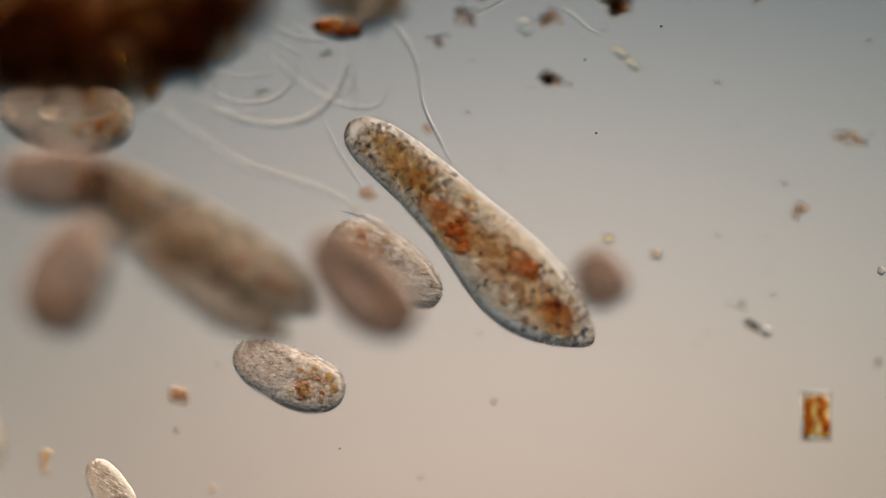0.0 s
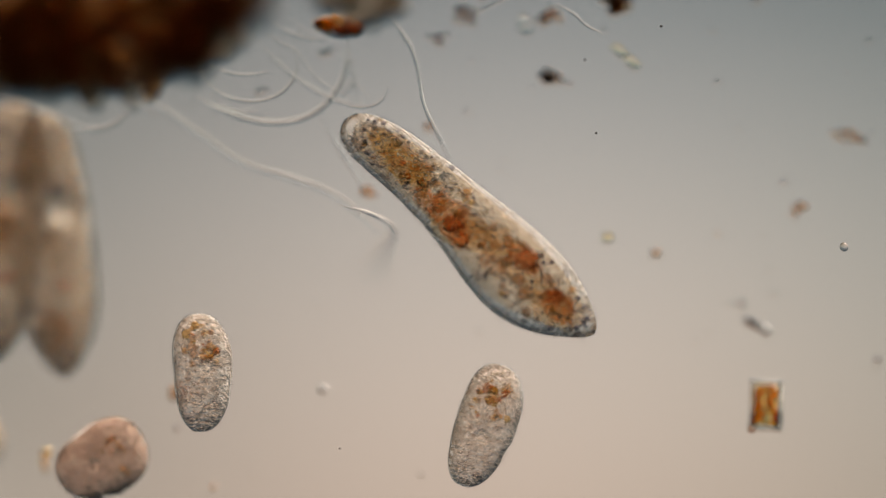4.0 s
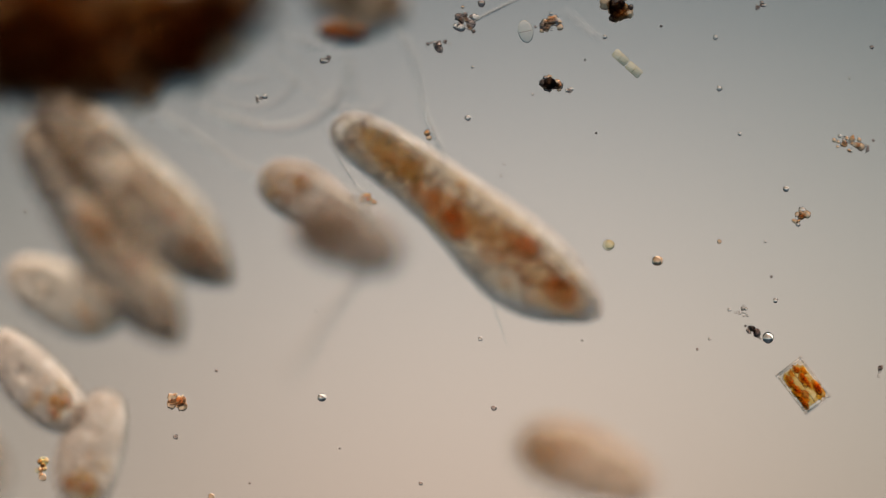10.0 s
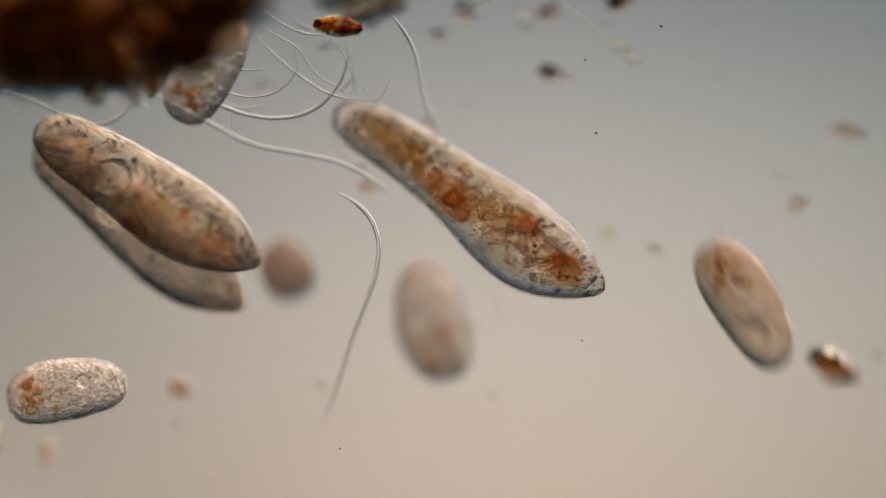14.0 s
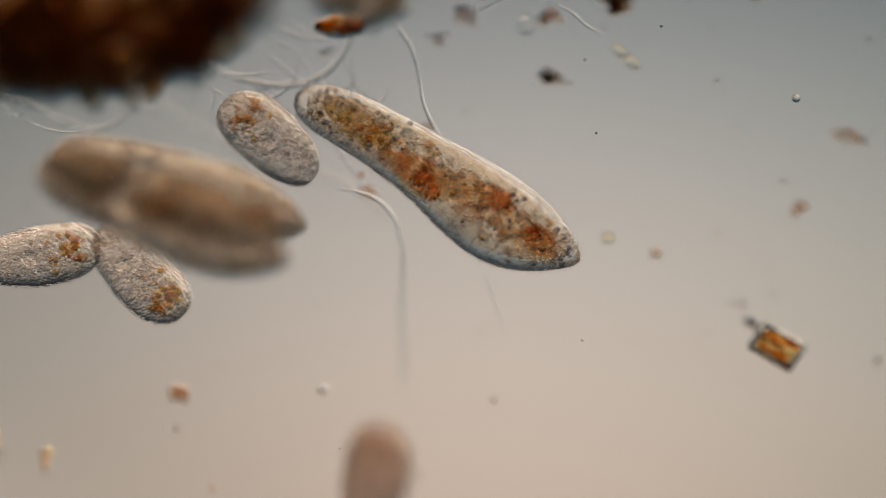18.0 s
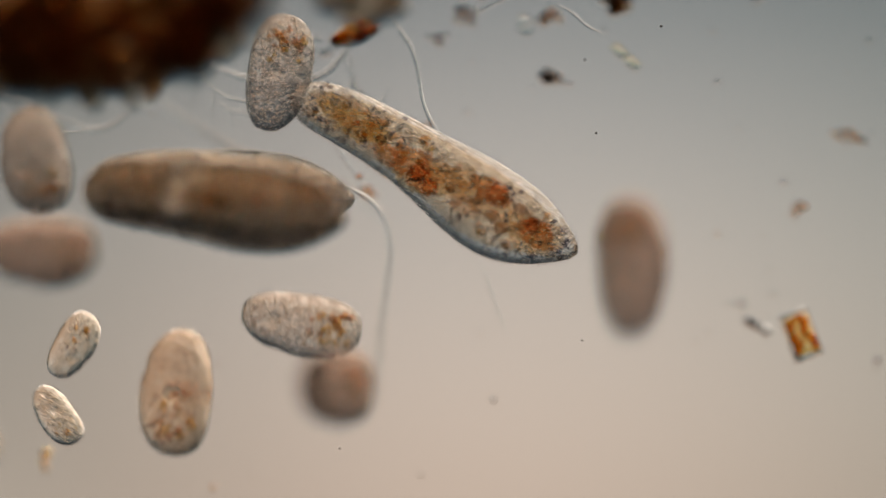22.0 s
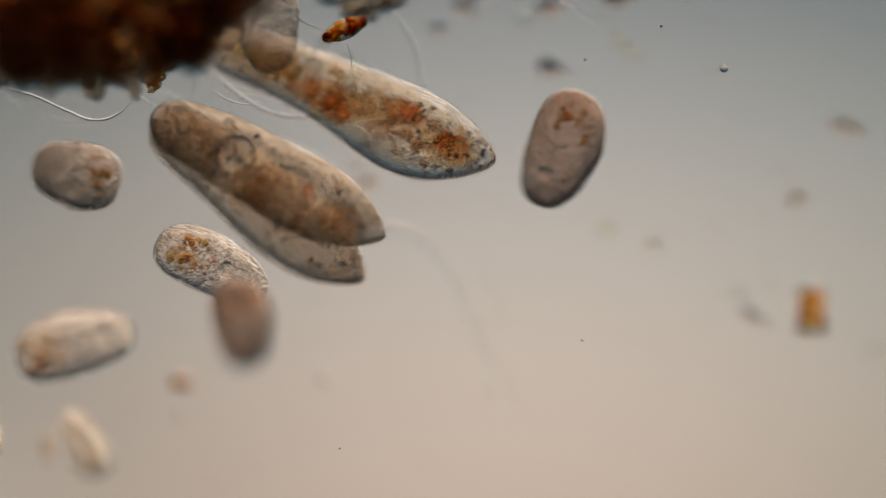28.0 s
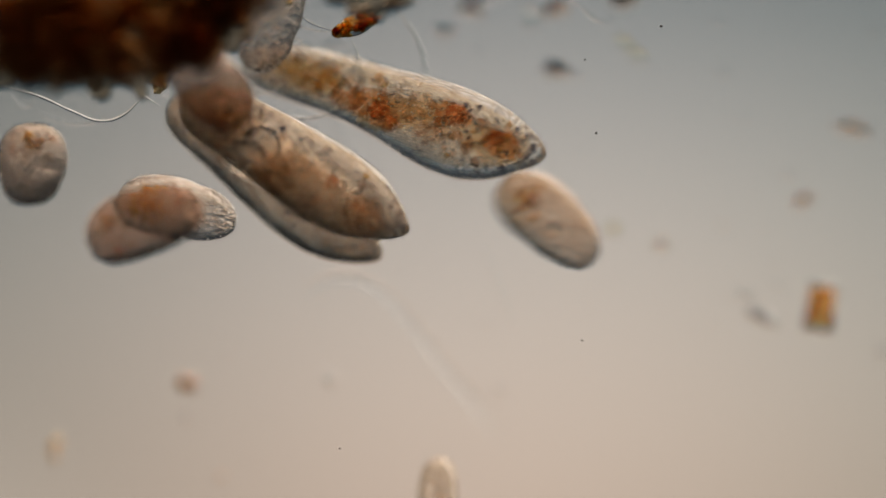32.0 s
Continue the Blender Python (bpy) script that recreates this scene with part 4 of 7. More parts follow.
def motions():
    glide(main_cell, (
        (0, 0.0211, 0.0139, 0.038, -42.6, -1), (1.5, 0.0192, 0.0119, 0.038, -42.4, -1.2), (3, 0.0241, 0.0174, 0.038, -41.8, -1.4),
        (3.5, 0.0229, 0.0167, 0.038, -41.5, -1.5), (5.5, 0.0118, 0.0253, 0.0444, -38.8, -11), (7, 0.0135, 0.0267, 0.0427, -38.2, -7.7),
        (9, 0.019, 0.0264, 0.036, -37, -3.7), (10, 0.0174, 0.0292, 0.0385, -36.8, -4.3), (11, 0.0199, 0.0288, 0.041, -36.5, -5),
        (12, 0.0227, 0.0276, 0.0435, -36, -7.7), (12.25, 0.0165, 0.0299, 0.0441, -36, -8.3), (12.5, 0.0082, 0.0334, 0.0447, -36, -9),
        (13, 0.0131, 0.0324, 0.046, -35.6, -9.2), (14, 0.0188, 0.0342, 0.0427, -34.5, -9.8), (14.5, 0.0216, 0.0354, 0.0411, -34, -10),
        (16.5, -0.0095, 0.0539, 0.0346, -31.5, -3.6), (17, -0.0082, 0.0548, 0.033, -31.2, -2), (18, -0.0034, 0.0536, 0.0331, -31, -2.1),
        (19, 0.002, 0.0539, 0.0333, -30.7, -2.3), (20, 0.0049, 0.0536, 0.0334, -30.3, -2.4), (21.5, 0.0088, 0.0543, 0.0336, -30, -2.6),
        (22, -0.0062, 0.0576, 0.0337, -30, -2.7), (22.3, -0.0256, 0.0659, 0.0338, -30, -2.8), (22.6, -0.0312, 0.068, 0.0338, -29.8, -2.8),
        (23, -0.0257, 0.0662, 0.0339, -29.5, -2.9), (23.6, -0.0225, 0.0674, 0.0339, -29, -2.9), (23.8, -0.029, 0.0703, 0.034, -28.8, -3),
        (24, -0.0417, 0.0755, 0.034, -28.5, -3), (24.5, -0.0406, 0.0745, 0.042, -27.5, -5.5), (24.7, -0.081, 0.0934, 0.0452, -26.5, -6.5),
        (24.85, -0.1055, 0.1064, 0.0476, -26, -7.3), (25, -0.1039, 0.1087, 0.05, -26, -8), (25.5, -0.097, 0.1091, 0.0517, -25.5, -8.3),
        (27.5, -0.0781, 0.1033, 0.0590, -23.5, -12), (28, -0.0718, 0.1036, 0.06, -23, -13.5), (30, -0.055, 0.099, 0.06, -20.5, -14),
        (31.5, -0.0452, 0.0966, 0.06, -18.5, -14), (32, -0.0429, 0.0994, 0.06, -18, -14),
    ))
    glide(paired_cells, (
        (0, -0.1765, 0.0077, 0.12, -35, 0, -58), (0.2, -0.1843, 0.0033, 0.116, -25, 0, -60), (0.4, -0.1894, 0.0163, 0.112, -15, 0, -40),
        (0.6, -0.1895, 0.0245, 0.108, -10, 0, -30), (0.8, -0.2158, 0.0294, 0.104, -12, 0, -25), (1, -0.2425, 0.0163, 0.1, -20, 0, -20),
        (1.2, -0.2392, -0.0024, 0.1, -22, 0, -20), (1.4, -0.2441, -0.0118, 0.1, -28, 0, -20), (1.6, -0.2572, -0.0233, 0.1, -30, 0, -20),
        (2, -0.2474, -0.0233, 0.1, -40, 0, -15), (2.2, -0.2656, -0.027, 0.104, -62, 0, -10), (2.4, -0.2621, -0.0429, 0.108, -65, 0, 0),
        (2.8, -0.2878, -0.0348, 0.116, -80, 0, 0), (3, -0.2843, -0.0186, 0.12, -85, 0, 0), (3.5, -0.2914, -0.0004, 0.111, -88, 0, 0),
        (5.5, -0.3296, 0.0252, 0.075, -106, 0, 0), (6, -0.3356, 0.0294, 0.0667, -109, 0, 0), (6.5, -0.327, 0.0318, 0.0583, -106, 0, 0),
        (7, -0.3115, 0.0314, 0.05, -102, 0, 0), (7.5, -0.2972, 0.0302, 0.039, -95, 0, 0), (8, -0.2771, 0.0232, 0.028, -87, 0, 0),
        (8.5, -0.2729, 0.0274, 0.025, -79, 0, 0), (9, -0.2613, 0.0310, 0.024, -71, 0, 0), (9.5, -0.256, 0.034, 0.045, -62, 0, -10),
        (10, -0.2316, 0.0343, 0.09, -50, 0, -20), (10.2, -0.2173, 0.018, 0.091, -52, 0, -60), (10.4, -0.2173, 0.018, 0.092, -46, 0, -20),
        (10.6, -0.2215, 0.0173, 0.093, -43, 0, 0), (11, -0.2410, 0.0160, 0.088, -42, 0, 10), (11.5, -0.2385, 0.0210, 0.086, -40, 0, 32),
        (12, -0.2375, 0.0190, 0.084, -39, 0, 42), (13, -0.2275, 0.0160, 0.050, -36.5, 0, 49), (14, -0.2245, 0.0175, 0.038, -35, 0, 53),
        (14.5, -0.2225, 0.0190, 0.038, -34, 0, 53), (15.5, -0.2120, 0.0320, 0.076, -27, 0, 0), (16.5, -0.201, 0.0426, 0.1, -22, 0, -58), (17, -0.1971, 0.0415, 0.0986, -19, 0, -60),
        (18, -0.1956, 0.0415, 0.0957, -18, 0, -60), (19, -0.1892, 0.0432, 0.0929, -17, 0, -60), (20, -0.1864, 0.0454, 0.09, -14, 0, -62),
        (21, -0.1827, 0.0456, 0.08, -11, 0, -66), (22, -0.1629, 0.0468, 0.07, -5, 0, -74), (22.5, -0.1579, 0.0469, 0.0725, -3, 0, -85),
        (23, -0.1475, 0.0456, 0.075, 4, 0, -98), (23.5, -0.1448, 0.0482, 0.07, -3, 0, -102), (24, -0.1355, 0.0471, 0.065, -18, 0, -104),
        (24.2, -0.1336, 0.0377, 0.0608, -24, 0, -86), (24.5, -0.136, 0.0298, 0.0545, -32, 0, -64), (24.8, -0.1459, 0.0245, 0.0482, -37, 0, -50),
        (25, -0.1465, 0.0295, 0.044, -40, 0, -56), (25.5, -0.1440, 0.0300, 0.0463, -41, 0, -54), (27.5, -0.1360, 0.0310, 0.064, -34, 0, 26),
        (28, -0.1345, 0.0330, 0.068, -32.5, 0, 30), (29.5, -0.1305, 0.0388, 0.063, -36, 0, 42), (30, -0.1285, 0.0392, 0.065, -35.5, 0, 45),
        (31, -0.1272, 0.0404, 0.064, -35, 0, 48), (32, -0.1249, 0.0438, 0.064, -34, 0, 50),
    ))
    # the two joined cells slide a little along each other and draw closer near the end
    for half, side in pair_halves:
        walk(half, [(t, pose(ahead * side, beside * side, -0.010, spin, 0, turn * side)) for t, ahead, beside, turn, spin in (
            (0, 0.004, 0.0185, 5.6, -38), (7, 0.004, 0.0185, 5.6, -38), (8.5, -0.005, 0.0205, 6.0, -38), (9.5, -0.005, 0.0205, 6.0, -38),
            (11.5, -0.004, 0.0185, 5.6, -38), (14.5, -0.004, 0.0185, 5.6, -38), (17, 0.002, 0.0185, 5.6, 45), (24, 0.002, 0.0185, 5.6, 45),
            (25, 0.001, 0.0165, 7.5, 45), (25.5, 0.001, 0.0165, 7.5, 45), (28, -0.002, 0.0110, 5.6, -38), (30, 0.003, 0.0135, 4.6, -38), (32, 0.003, 0.0135, 4.6, -38))])
    glide(box_diatom, (
        (0, 0.2751, -0.1222, -0.002, -90, 0, 0), (1, 0.2718, -0.123, -0.002, -90, 0, 10), (1.5, 0.2659, -0.118, -0.002, -95, 0, 20),
        (2, 0.251, -0.1155, -0.002, -100, 0, 20), (3, 0.2444, -0.1158, -0.002, -98, 0, 30), (3.5, 0.2382, -0.116, -0.002, -95, 0, 25),
        (5.5, 0.2413, -0.1112, -0.002, -90, 0, 15), (6, 0.2421, -0.1091, -0.002, -90, 0, 15), (7, 0.245, -0.1058, -0.002, -82, 0, 12),
        (7.5, 0.248, -0.1053, -0.002, -76, 0, 10), (8, 0.2538, -0.1053, -0.002, -72, 0, 0), (9, 0.2626, -0.0974, -0.002, -70, 0, 0),
        (10, 0.2638, -0.0947, -0.002, -53, 0, 0), (11, 0.2698, -0.0971, -0.002, -42, 0, 20), (12, 0.2718, -0.0992, -0.002, -28, 27, 30),
        (12.5, 0.2772, -0.0985, -0.002, -38, 40, 48), (13, 0.2854, -0.0961, -0.002, -48, 41, 55), (14, 0.2888, -0.0902, -0.002, -45, 44, 55),
        (14.5, 0.2946, -0.0844, -0.002, -35, 45, 55), (16.5, 0.2756, -0.081, -0.002, -18, 50, 50), (17, 0.2488, -0.0728, -0.002, -32, 45, 30),
        (18, 0.2464, -0.072, -0.002, -30, 15, 20), (19, 0.2509, -0.0737, -0.002, -25, 0, 10), (20, 0.2572, -0.0682, -0.002, -45, 0, 0),
        (20.5, 0.2605, -0.0653, -0.002, -58, 0, 0), (21, 0.263, -0.0649, -0.002, -66, 0, 0), (23, 0.2647, -0.062, -0.002, -70, 0, 0),
        (24, 0.2663, -0.0591, -0.002, -74, 0, 0), (24.5, 0.2685, -0.0513, -0.002, -84, 0, 0), (25, 0.2708, -0.0522, -0.002, -90, 0, 0),
        (28, 0.2741, -0.0532, -0.002, -90, 0, 0), (31.5, 0.2751, -0.0515, -0.002, -94, 0, 0), (32, 0.2758, -0.0502, -0.002, -98, 0, 0),
    ))
    glide(swaying_thread, (
        (0, -0.0462, 0.0202, 0.045, -100, -75), (8.8, -0.043, 0.0231, 0.0467, -100, -70), (9.4, -0.048, 0.019, 0.0468, -125, -45),
        (10, -0.0489, 0.0263, 0.047, -118, -32), (11, -0.0491, 0.021, 0.0472, -120, -14), (11.5, -0.05, 0.019, 0.0473, -122, -4),
        (12, -0.0513, 0.0174, 0.0474, -120, -4), (13, -0.0481, 0.0174, 0.0475, -113, -20), (14, -0.0505, 0.0147, 0.0477, -103, -20), (14.5, -0.0515, 0.0133, 0.0478, -94, -20),
        (16.5, -0.0431, 0.0286, 0.0482, -82, -20), (17, -0.043, 0.0326, 0.0483, -85, -30), (19, -0.043, 0.0326, 0.0487, -82, -28),
        (21, -0.0438, 0.0335, 0.0491, -82, -28), (23, -0.0512, 0.0169, 0.0495, -98, -18), (23.6, -0.0496, 0.0045, 0.0496, -96, -8),
        (24, -0.0388, 0.0211, 0.0497, -74, 0), (24.4, -0.0203, 0.0446, 0.0498, -76, 0), (24.6, -0.0389, 0.0439, 0.0498, -60, 0),
        (25, -0.0535, 0.0133, 0.0499, -42, -3), (25.5, -0.0391, 0.0033, 0.05, -48, -8), (27.5, -0.0261, 0.0093, 0.15, -58, -15),
        (28, -0.0261, 0.0052, 0.15, -58, -15), (32, -0.0717, -0.0266, 0.15, -45, -15),
    ))
    glide(boat_diatom, (
        (0, -0.0774, 0.1622, 0.06, -10, 0), (6, -0.075, 0.1628, 0.06, -10, 0), (9, -0.0725, 0.1632, 0.06, -10, 0),
        (13, -0.0774, 0.1594, 0.06, -8, 0), (19, -0.0758, 0.1628, 0.06, -2, 0), (20.3, -0.0742, 0.1628, 0.06, 2, 0),
        (21, -0.0684, 0.1579, 0.06, 10, 0), (23, -0.0643, 0.157, 0.06, 20, 0), (25, -0.0658, 0.1573, 0.064, 22, 0),
        (28, -0.0722, 0.1540, 0.070, 24, 0), (32, -0.0694, 0.1576, 0.070, 20, 0),
    ))
    glide(swimmers[0], (
        (0, -0.1134, -0.0915, 0.03, -22, 0), (0.4, -0.1321, -0.0923, 0.03, -24, 0), (0.6, -0.1445, -0.1006, 0.03, -26, 0),
        (1, -0.1474, -0.1023, 0.03, -22, 0), (1.4, -0.159, -0.1056, 0.03, -10, 0), (1.6, -0.164, -0.1122, 0.03, -5, 0),
        (2, -0.164, -0.1105, 0.03, 5, 0), (2.4, -0.1673, -0.1123, 0.03, 25, 0), (2.8, -0.1557, -0.1058, 0.03, 55, 0),
        (3, -0.159, -0.0993, 0.03, 85, 0), (3.2, -0.1707, -0.0977, 0.03, 95, 0), (3.5, -0.174, -0.0961, 0.03, 105, 0),
        (4.5, -0.1797, -0.0841, 0.046, 60, 0), (5.5, -0.1793, -0.0758, 0.062, -30, 0), (5.7, -0.1826, -0.0758, 0.062, -5, 0),
        (5.9, -0.1888, -0.084, 0.062, 35, 0), (6, -0.183, -0.0845, 0.062, 40, 0), (6.2, -0.1874, -0.0818, 0.062, 38, 0),
        (6.4, -0.1842, -0.0847, 0.0577, 30, 0), (6.6, -0.1623, -0.0858, 0.0535, 100, 0), (6.8, -0.1656, -0.0586, 0.0493, 100, 60),
        (7, -0.1656, -0.0311, 0.045, 90, 78), (7.2, -0.1524, -0.0003, 0.042, 250, 35), (7.4, -0.1271, 0.0387, 0.039, 250, 0),
        (7.6, -0.1122, 0.0472, 0.036, 210, 0), (7.8, -0.1024, 0.0522, 0.033, 180, 0), (8, -0.1024, 0.0506, 0.03, 150, 0),
        (8.2, -0.0974, 0.0373, 0.0315, 155, 0), (8.5, -0.0949, 0.0344, 0.0338, 150, 0), (9, -0.0894, 0.0327, 0.0375, 150, 0),
        (9.6, -0.0918, 0.0317, 0.042, 150, 0), (9.8, -0.0899, 0.0345, 0.0435, 145, 0), (10, -0.0949, 0.0403, 0.045, 150, 0),
        (10.2, -0.1015, 0.044, 0.0455, 145, 0), (10.4, -0.1047, 0.0588, 0.046, 130, 0), (10.6, -0.1081, 0.0647, 0.0465, 120, 0),
        (10.8, -0.1165, 0.0837, 0.047, 115, 0), (11, -0.1183, 0.0973, 0.0475, 115, 0), (11.2, -0.1283, 0.1097, 0.048, 135, 0),
        (11.4, -0.1284, 0.1206, 0.0485, 145, 0), (11.6, -0.1388, 0.1269, 0.049, 165, 0), (12, -0.139, 0.1473, 0.05, 170, 0),
        (12.6, -0.1337, 0.1526, 0.056, 170, 0), (13, -0.1465, 0.1705, 0.06, 180, 0), (13.5, -0.1507, 0.2326, 0.06, 220, 0),
        (32, -0.1559, 0.2305, 0.06, 220, 0),
    ))
    glide(swimmers[1], (
        (0, -0.041, -0.0099, 0.025, -212, 0), (0.4, -0.0303, -0.0186, 0.0256, -220, 0), (0.6, -0.0253, -0.0253, 0.0259, -225, 0),
        (0.8, -0.017, -0.0385, 0.0261, -235, 0), (1, -0.012, -0.0435, 0.0264, -238, 0), (1.2, -0.005, -0.0555, 0.0267, -242, 0),
        (1.4, 0.0033, -0.0688, 0.027, -250, 0), (1.6, 0.0099, -0.082, 0.0273, -248, 0), (2, 0.0133, -0.0924, 0.0279, -252, 0),
        (2.4, 0.0166, -0.0975, 0.0284, -255, 0), (3, 0.0166, -0.1125, 0.0293, -254, 0), (3.5, 0.0182, -0.1176, 0.03, -262, 0),
        (4.5, 0.048, -0.1419, 0.05, -320, 0), (5.5, 0.0616, -0.1459, 0.07, -365, 0), (5.7, -0.0351, -0.1224, 0.07, -375, 0),
        (5.9, -0.1004, -0.0922, 0.07, -395, 0), (6, -0.0967, -0.112, 0.07, -350, 0), (6.1, -0.076, -0.1109, 0.07, -310, 0),
        (6.2, -0.0587, -0.1069, 0.07, -272, 0), (6.3, -0.0987, -0.1269, 0.07, -340, 0), (6.4, -0.1422, -0.1482, 0.065, -410, 0),
        (6.6, -0.1572, -0.1495, 0.055, -385, 0), (6.8, -0.169, -0.1457, 0.045, -375, 0), (7, -0.1946, -0.1502, 0.035, -360, 0),
        (7.4, -0.2143, -0.1573, 0.034, -355, 0), (7.8, -0.2329, -0.1537, 0.033, -370, 0), (8, -0.2462, -0.1488, 0.0325, -385, 0),
        (8.2, -0.2528, -0.1355, 0.032, -395, 0), (8.4, -0.2665, -0.1235, 0.0315, -405, 0), (8.6, -0.2699, -0.107, 0.031, -415, 0),
        (8.8, -0.2815, -0.097, 0.0305, -410, 0), (9, -0.2836, -0.0979, 0.03, -405, 0), (9.2, -0.2949, -0.0961, 0.0317, -395, 0),
        (9.6, -0.3, -0.0884, 0.035, -390, 0), (10, -0.2978, -0.0909, 0.0383, -405, 0), (10.6, -0.306, -0.0964, 0.0433, -400, 0),
        (11, -0.3051, -0.0993, 0.0467, -400, 0), (11.4, -0.3154, -0.0962, 0.05, -400, 0), (11.6, -0.3403, -0.0908, 0.0517, -340, 0),
        (11.8, -0.3487, -0.0874, 0.0533, -290, 0), (12, -0.3158, -0.0798, 0.055, -280, 0), (12.2, -0.311, -0.1072, 0.0555, -250, 0),
        (12.4, -0.2958, -0.1193, 0.056, -225, 0), (12.6, -0.2844, -0.1231, 0.0565, -195, 0), (12.8, -0.2728, -0.1235, 0.057, -175, 0),
        (13, -0.2489, -0.1027, 0.0575, -135, 0), (13.2, -0.2493, -0.0654, 0.058, -90, 0), (13.4, -0.2795, -0.0451, 0.0585, -45, 0),
        (13.6, -0.296, -0.0501, 0.059, 0, 0), (14, -0.3866, -0.0447, 0.06, 0, 0), (16, -0.3671, 0.0056, 0.04, -20, 0),
        (16.5, -0.2789, 0.0075, 0.035, -20, 0), (17, -0.2865, 0.0104, 0.03, -10, 0), (17.4, -0.2915, 0.0004, 0.03, 5, 0),
        (18, -0.2965, -0.005, 0.03, 10, 0), (18.6, -0.3205, -0.0029, 0.03, 0, 0), (19, -0.345, -0.0058, 0.03, -10, 0),
        (19.4, -0.3748, -0.0079, 0.03, -10, 0), (32, -0.3825, -0.0146, 0.03, -10, 0),
    ))
    glide(swimmers[2], (
        (0, -0.071, -0.2515, 0.1, 0, 0), (5, -0.0714, -0.2568, 0.1, 0, 0), (5.5, -0.0666, -0.1812, 0.1, 0, 0), (6, -0.0641, -0.1908, 0.0967, 0, 0),
        (6.2, -0.0949, -0.166, 0.0953, 0, 0), (6.4, -0.2625, -0.149, 0.094, -20, 0), (6.6, -0.269, -0.1599, 0.0927, 30, 0),
        (6.8, -0.2192, -0.1427, 0.0913, 30, 0), (7, -0.1973, -0.1157, 0.09, 35, 0), (7.2, -0.1957, -0.0832, 0.0875, 35, 0),
        (7.4, -0.1608, -0.0446, 0.085, -15, 0), (7.6, -0.1608, -0.0443, 0.0825, -15, 0), (7.8, -0.0497, 0.0021, 0.08, -30, 0),
        (8, -0.0865, -0.0346, 0.065, -105, 0), (8.2, -0.0987, -0.0731, 0.05, -85, 0), (8.4, -0.0819, -0.0814, 0.045, -65, 0),
        (8.6, -0.132, -0.0658, 0.04, -85, 0), (8.8, -0.1288, -0.0969, 0.035, -95, 0), (9, -0.1385, -0.1261, 0.03, -115, 0),
        (9.2, -0.1592, -0.1479, 0.033, -140, 0), (9.4, -0.2256, -0.1565, 0.036, -130, 0), (9.6, -0.2591, -0.1521, 0.039, -130, 0),
        (10, -0.2555, -0.1404, 0.045, -105, 0), (10.4, -0.2571, -0.1338, 0.047, -100, 0), (10.8, -0.2613, -0.1241, 0.049, -95, 0),
        (11.2, -0.2635, -0.1183, 0.051, -88, 0), (11.6, -0.2704, -0.1135, 0.053, -72, 0), (12, -0.2691, -0.0984, 0.055, -70, 0),
        (12.2, -0.2676, -0.0907, 0.055, -70, 0), (12.4, -0.2711, -0.0776, 0.055, -50, 0), (12.6, -0.2795, -0.0714, 0.055, -40, 0),
        (12.8, -0.2846, -0.0701, 0.055, -15, 0), (13, -0.2938, -0.0717, 0.055, 18, 0), (13.2, -0.3, -0.0837, 0.055, 55, 0),
        (13.4, -0.3029, -0.0924, 0.055, 80, 0), (13.6, -0.3, -0.1073, 0.055, 120, 0), (13.8, -0.2913, -0.1073, 0.055, 155, 0),
        (14, -0.2764, -0.1073, 0.055, 190, 0), (14.2, -0.2664, -0.099, 0.055, 215, 0), (14.5, -0.261, -0.0957, 0.055, 220, 0),
        (16.5, -0.2132, -0.0428, 0.0362, 235, 0), (17, -0.2061, -0.0299, 0.03, 230, 0), (17.2, -0.2094, -0.0299, 0.03, 245, 0),
        (17.4, -0.2144, -0.0249, 0.03, 260, 0), (17.7, -0.216, -0.0216, 0.03, 280, 0), (18, -0.2231, -0.0182, 0.03, 315, 0),
        (18.3, -0.2314, -0.0166, 0.03, 335, 0), (18.6, -0.2463, -0.0083, 0.03, 330, 0), (19, -0.2691, 0.0083, 0.03, 330, 0),
        (19.3, -0.2832, 0.0236, 0.03, 330, 0), (19.6, -0.2898, 0.027, 0.03, 335, 0), (20, -0.3031, 0.0352, 0.03, 340, 0),
        (20.6, -0.3118, 0.0406, 0.03, 330, 0), (21, -0.3189, 0.0522, 0.03, 300, 0), (21.4, -0.3748, 0.0626, 0.03, 290, 0),
        (32, -0.3825, 0.0565, 0.03, 290, 0),
    ))
    glide(swimmers[3], (
        (0, -0.2753, 0.0971, 0.06, -5, 0), (0.2, -0.2561, 0.0931, 0.0579, -10, 0), (0.4, -0.2863, 0.0799, 0.0557, 30, 0),
        (0.6, -0.2963, 0.0581, 0.0536, 50, 0), (0.8, -0.315, 0.0779, 0.0514, 0, 0), (1, -0.2866, 0.08, 0.0493, -40, 0),
        (1.2, -0.2286, 0.0631, 0.0471, -20, 0), (1.4, -0.1453, 0.0681, 0.045, -5, 0), (1.6, -0.1136, 0.0632, 0.043, -30, 0),
        (1.8, -0.1219, 0.0802, 0.041, -40, 0), (2, -0.1703, 0.0682, 0.039, -80, 0), (2.2, -0.1005, 0.0264, 0.037, -115, 0),
        (2.4, -0.0753, 0.0032, 0.035, -68, 0), (2.6, -0.0587, -0.0039, 0.0413, -45, 0), (2.8, -0.0219, -0.0188, 0.0475, -40, 0),
        (3, -0.012, -0.0337, 0.0537, -35, 0), (3.2, -0.0136, -0.0304, 0.06, -40, 0), (3.4, 0.0683, -0.147, 0.06, -50, 0),
        (3.6, 0.1096, -0.2503, 0.06, -60, 0), (32, 0.1057, -0.2596, 0.06, -60, 0),
    ))
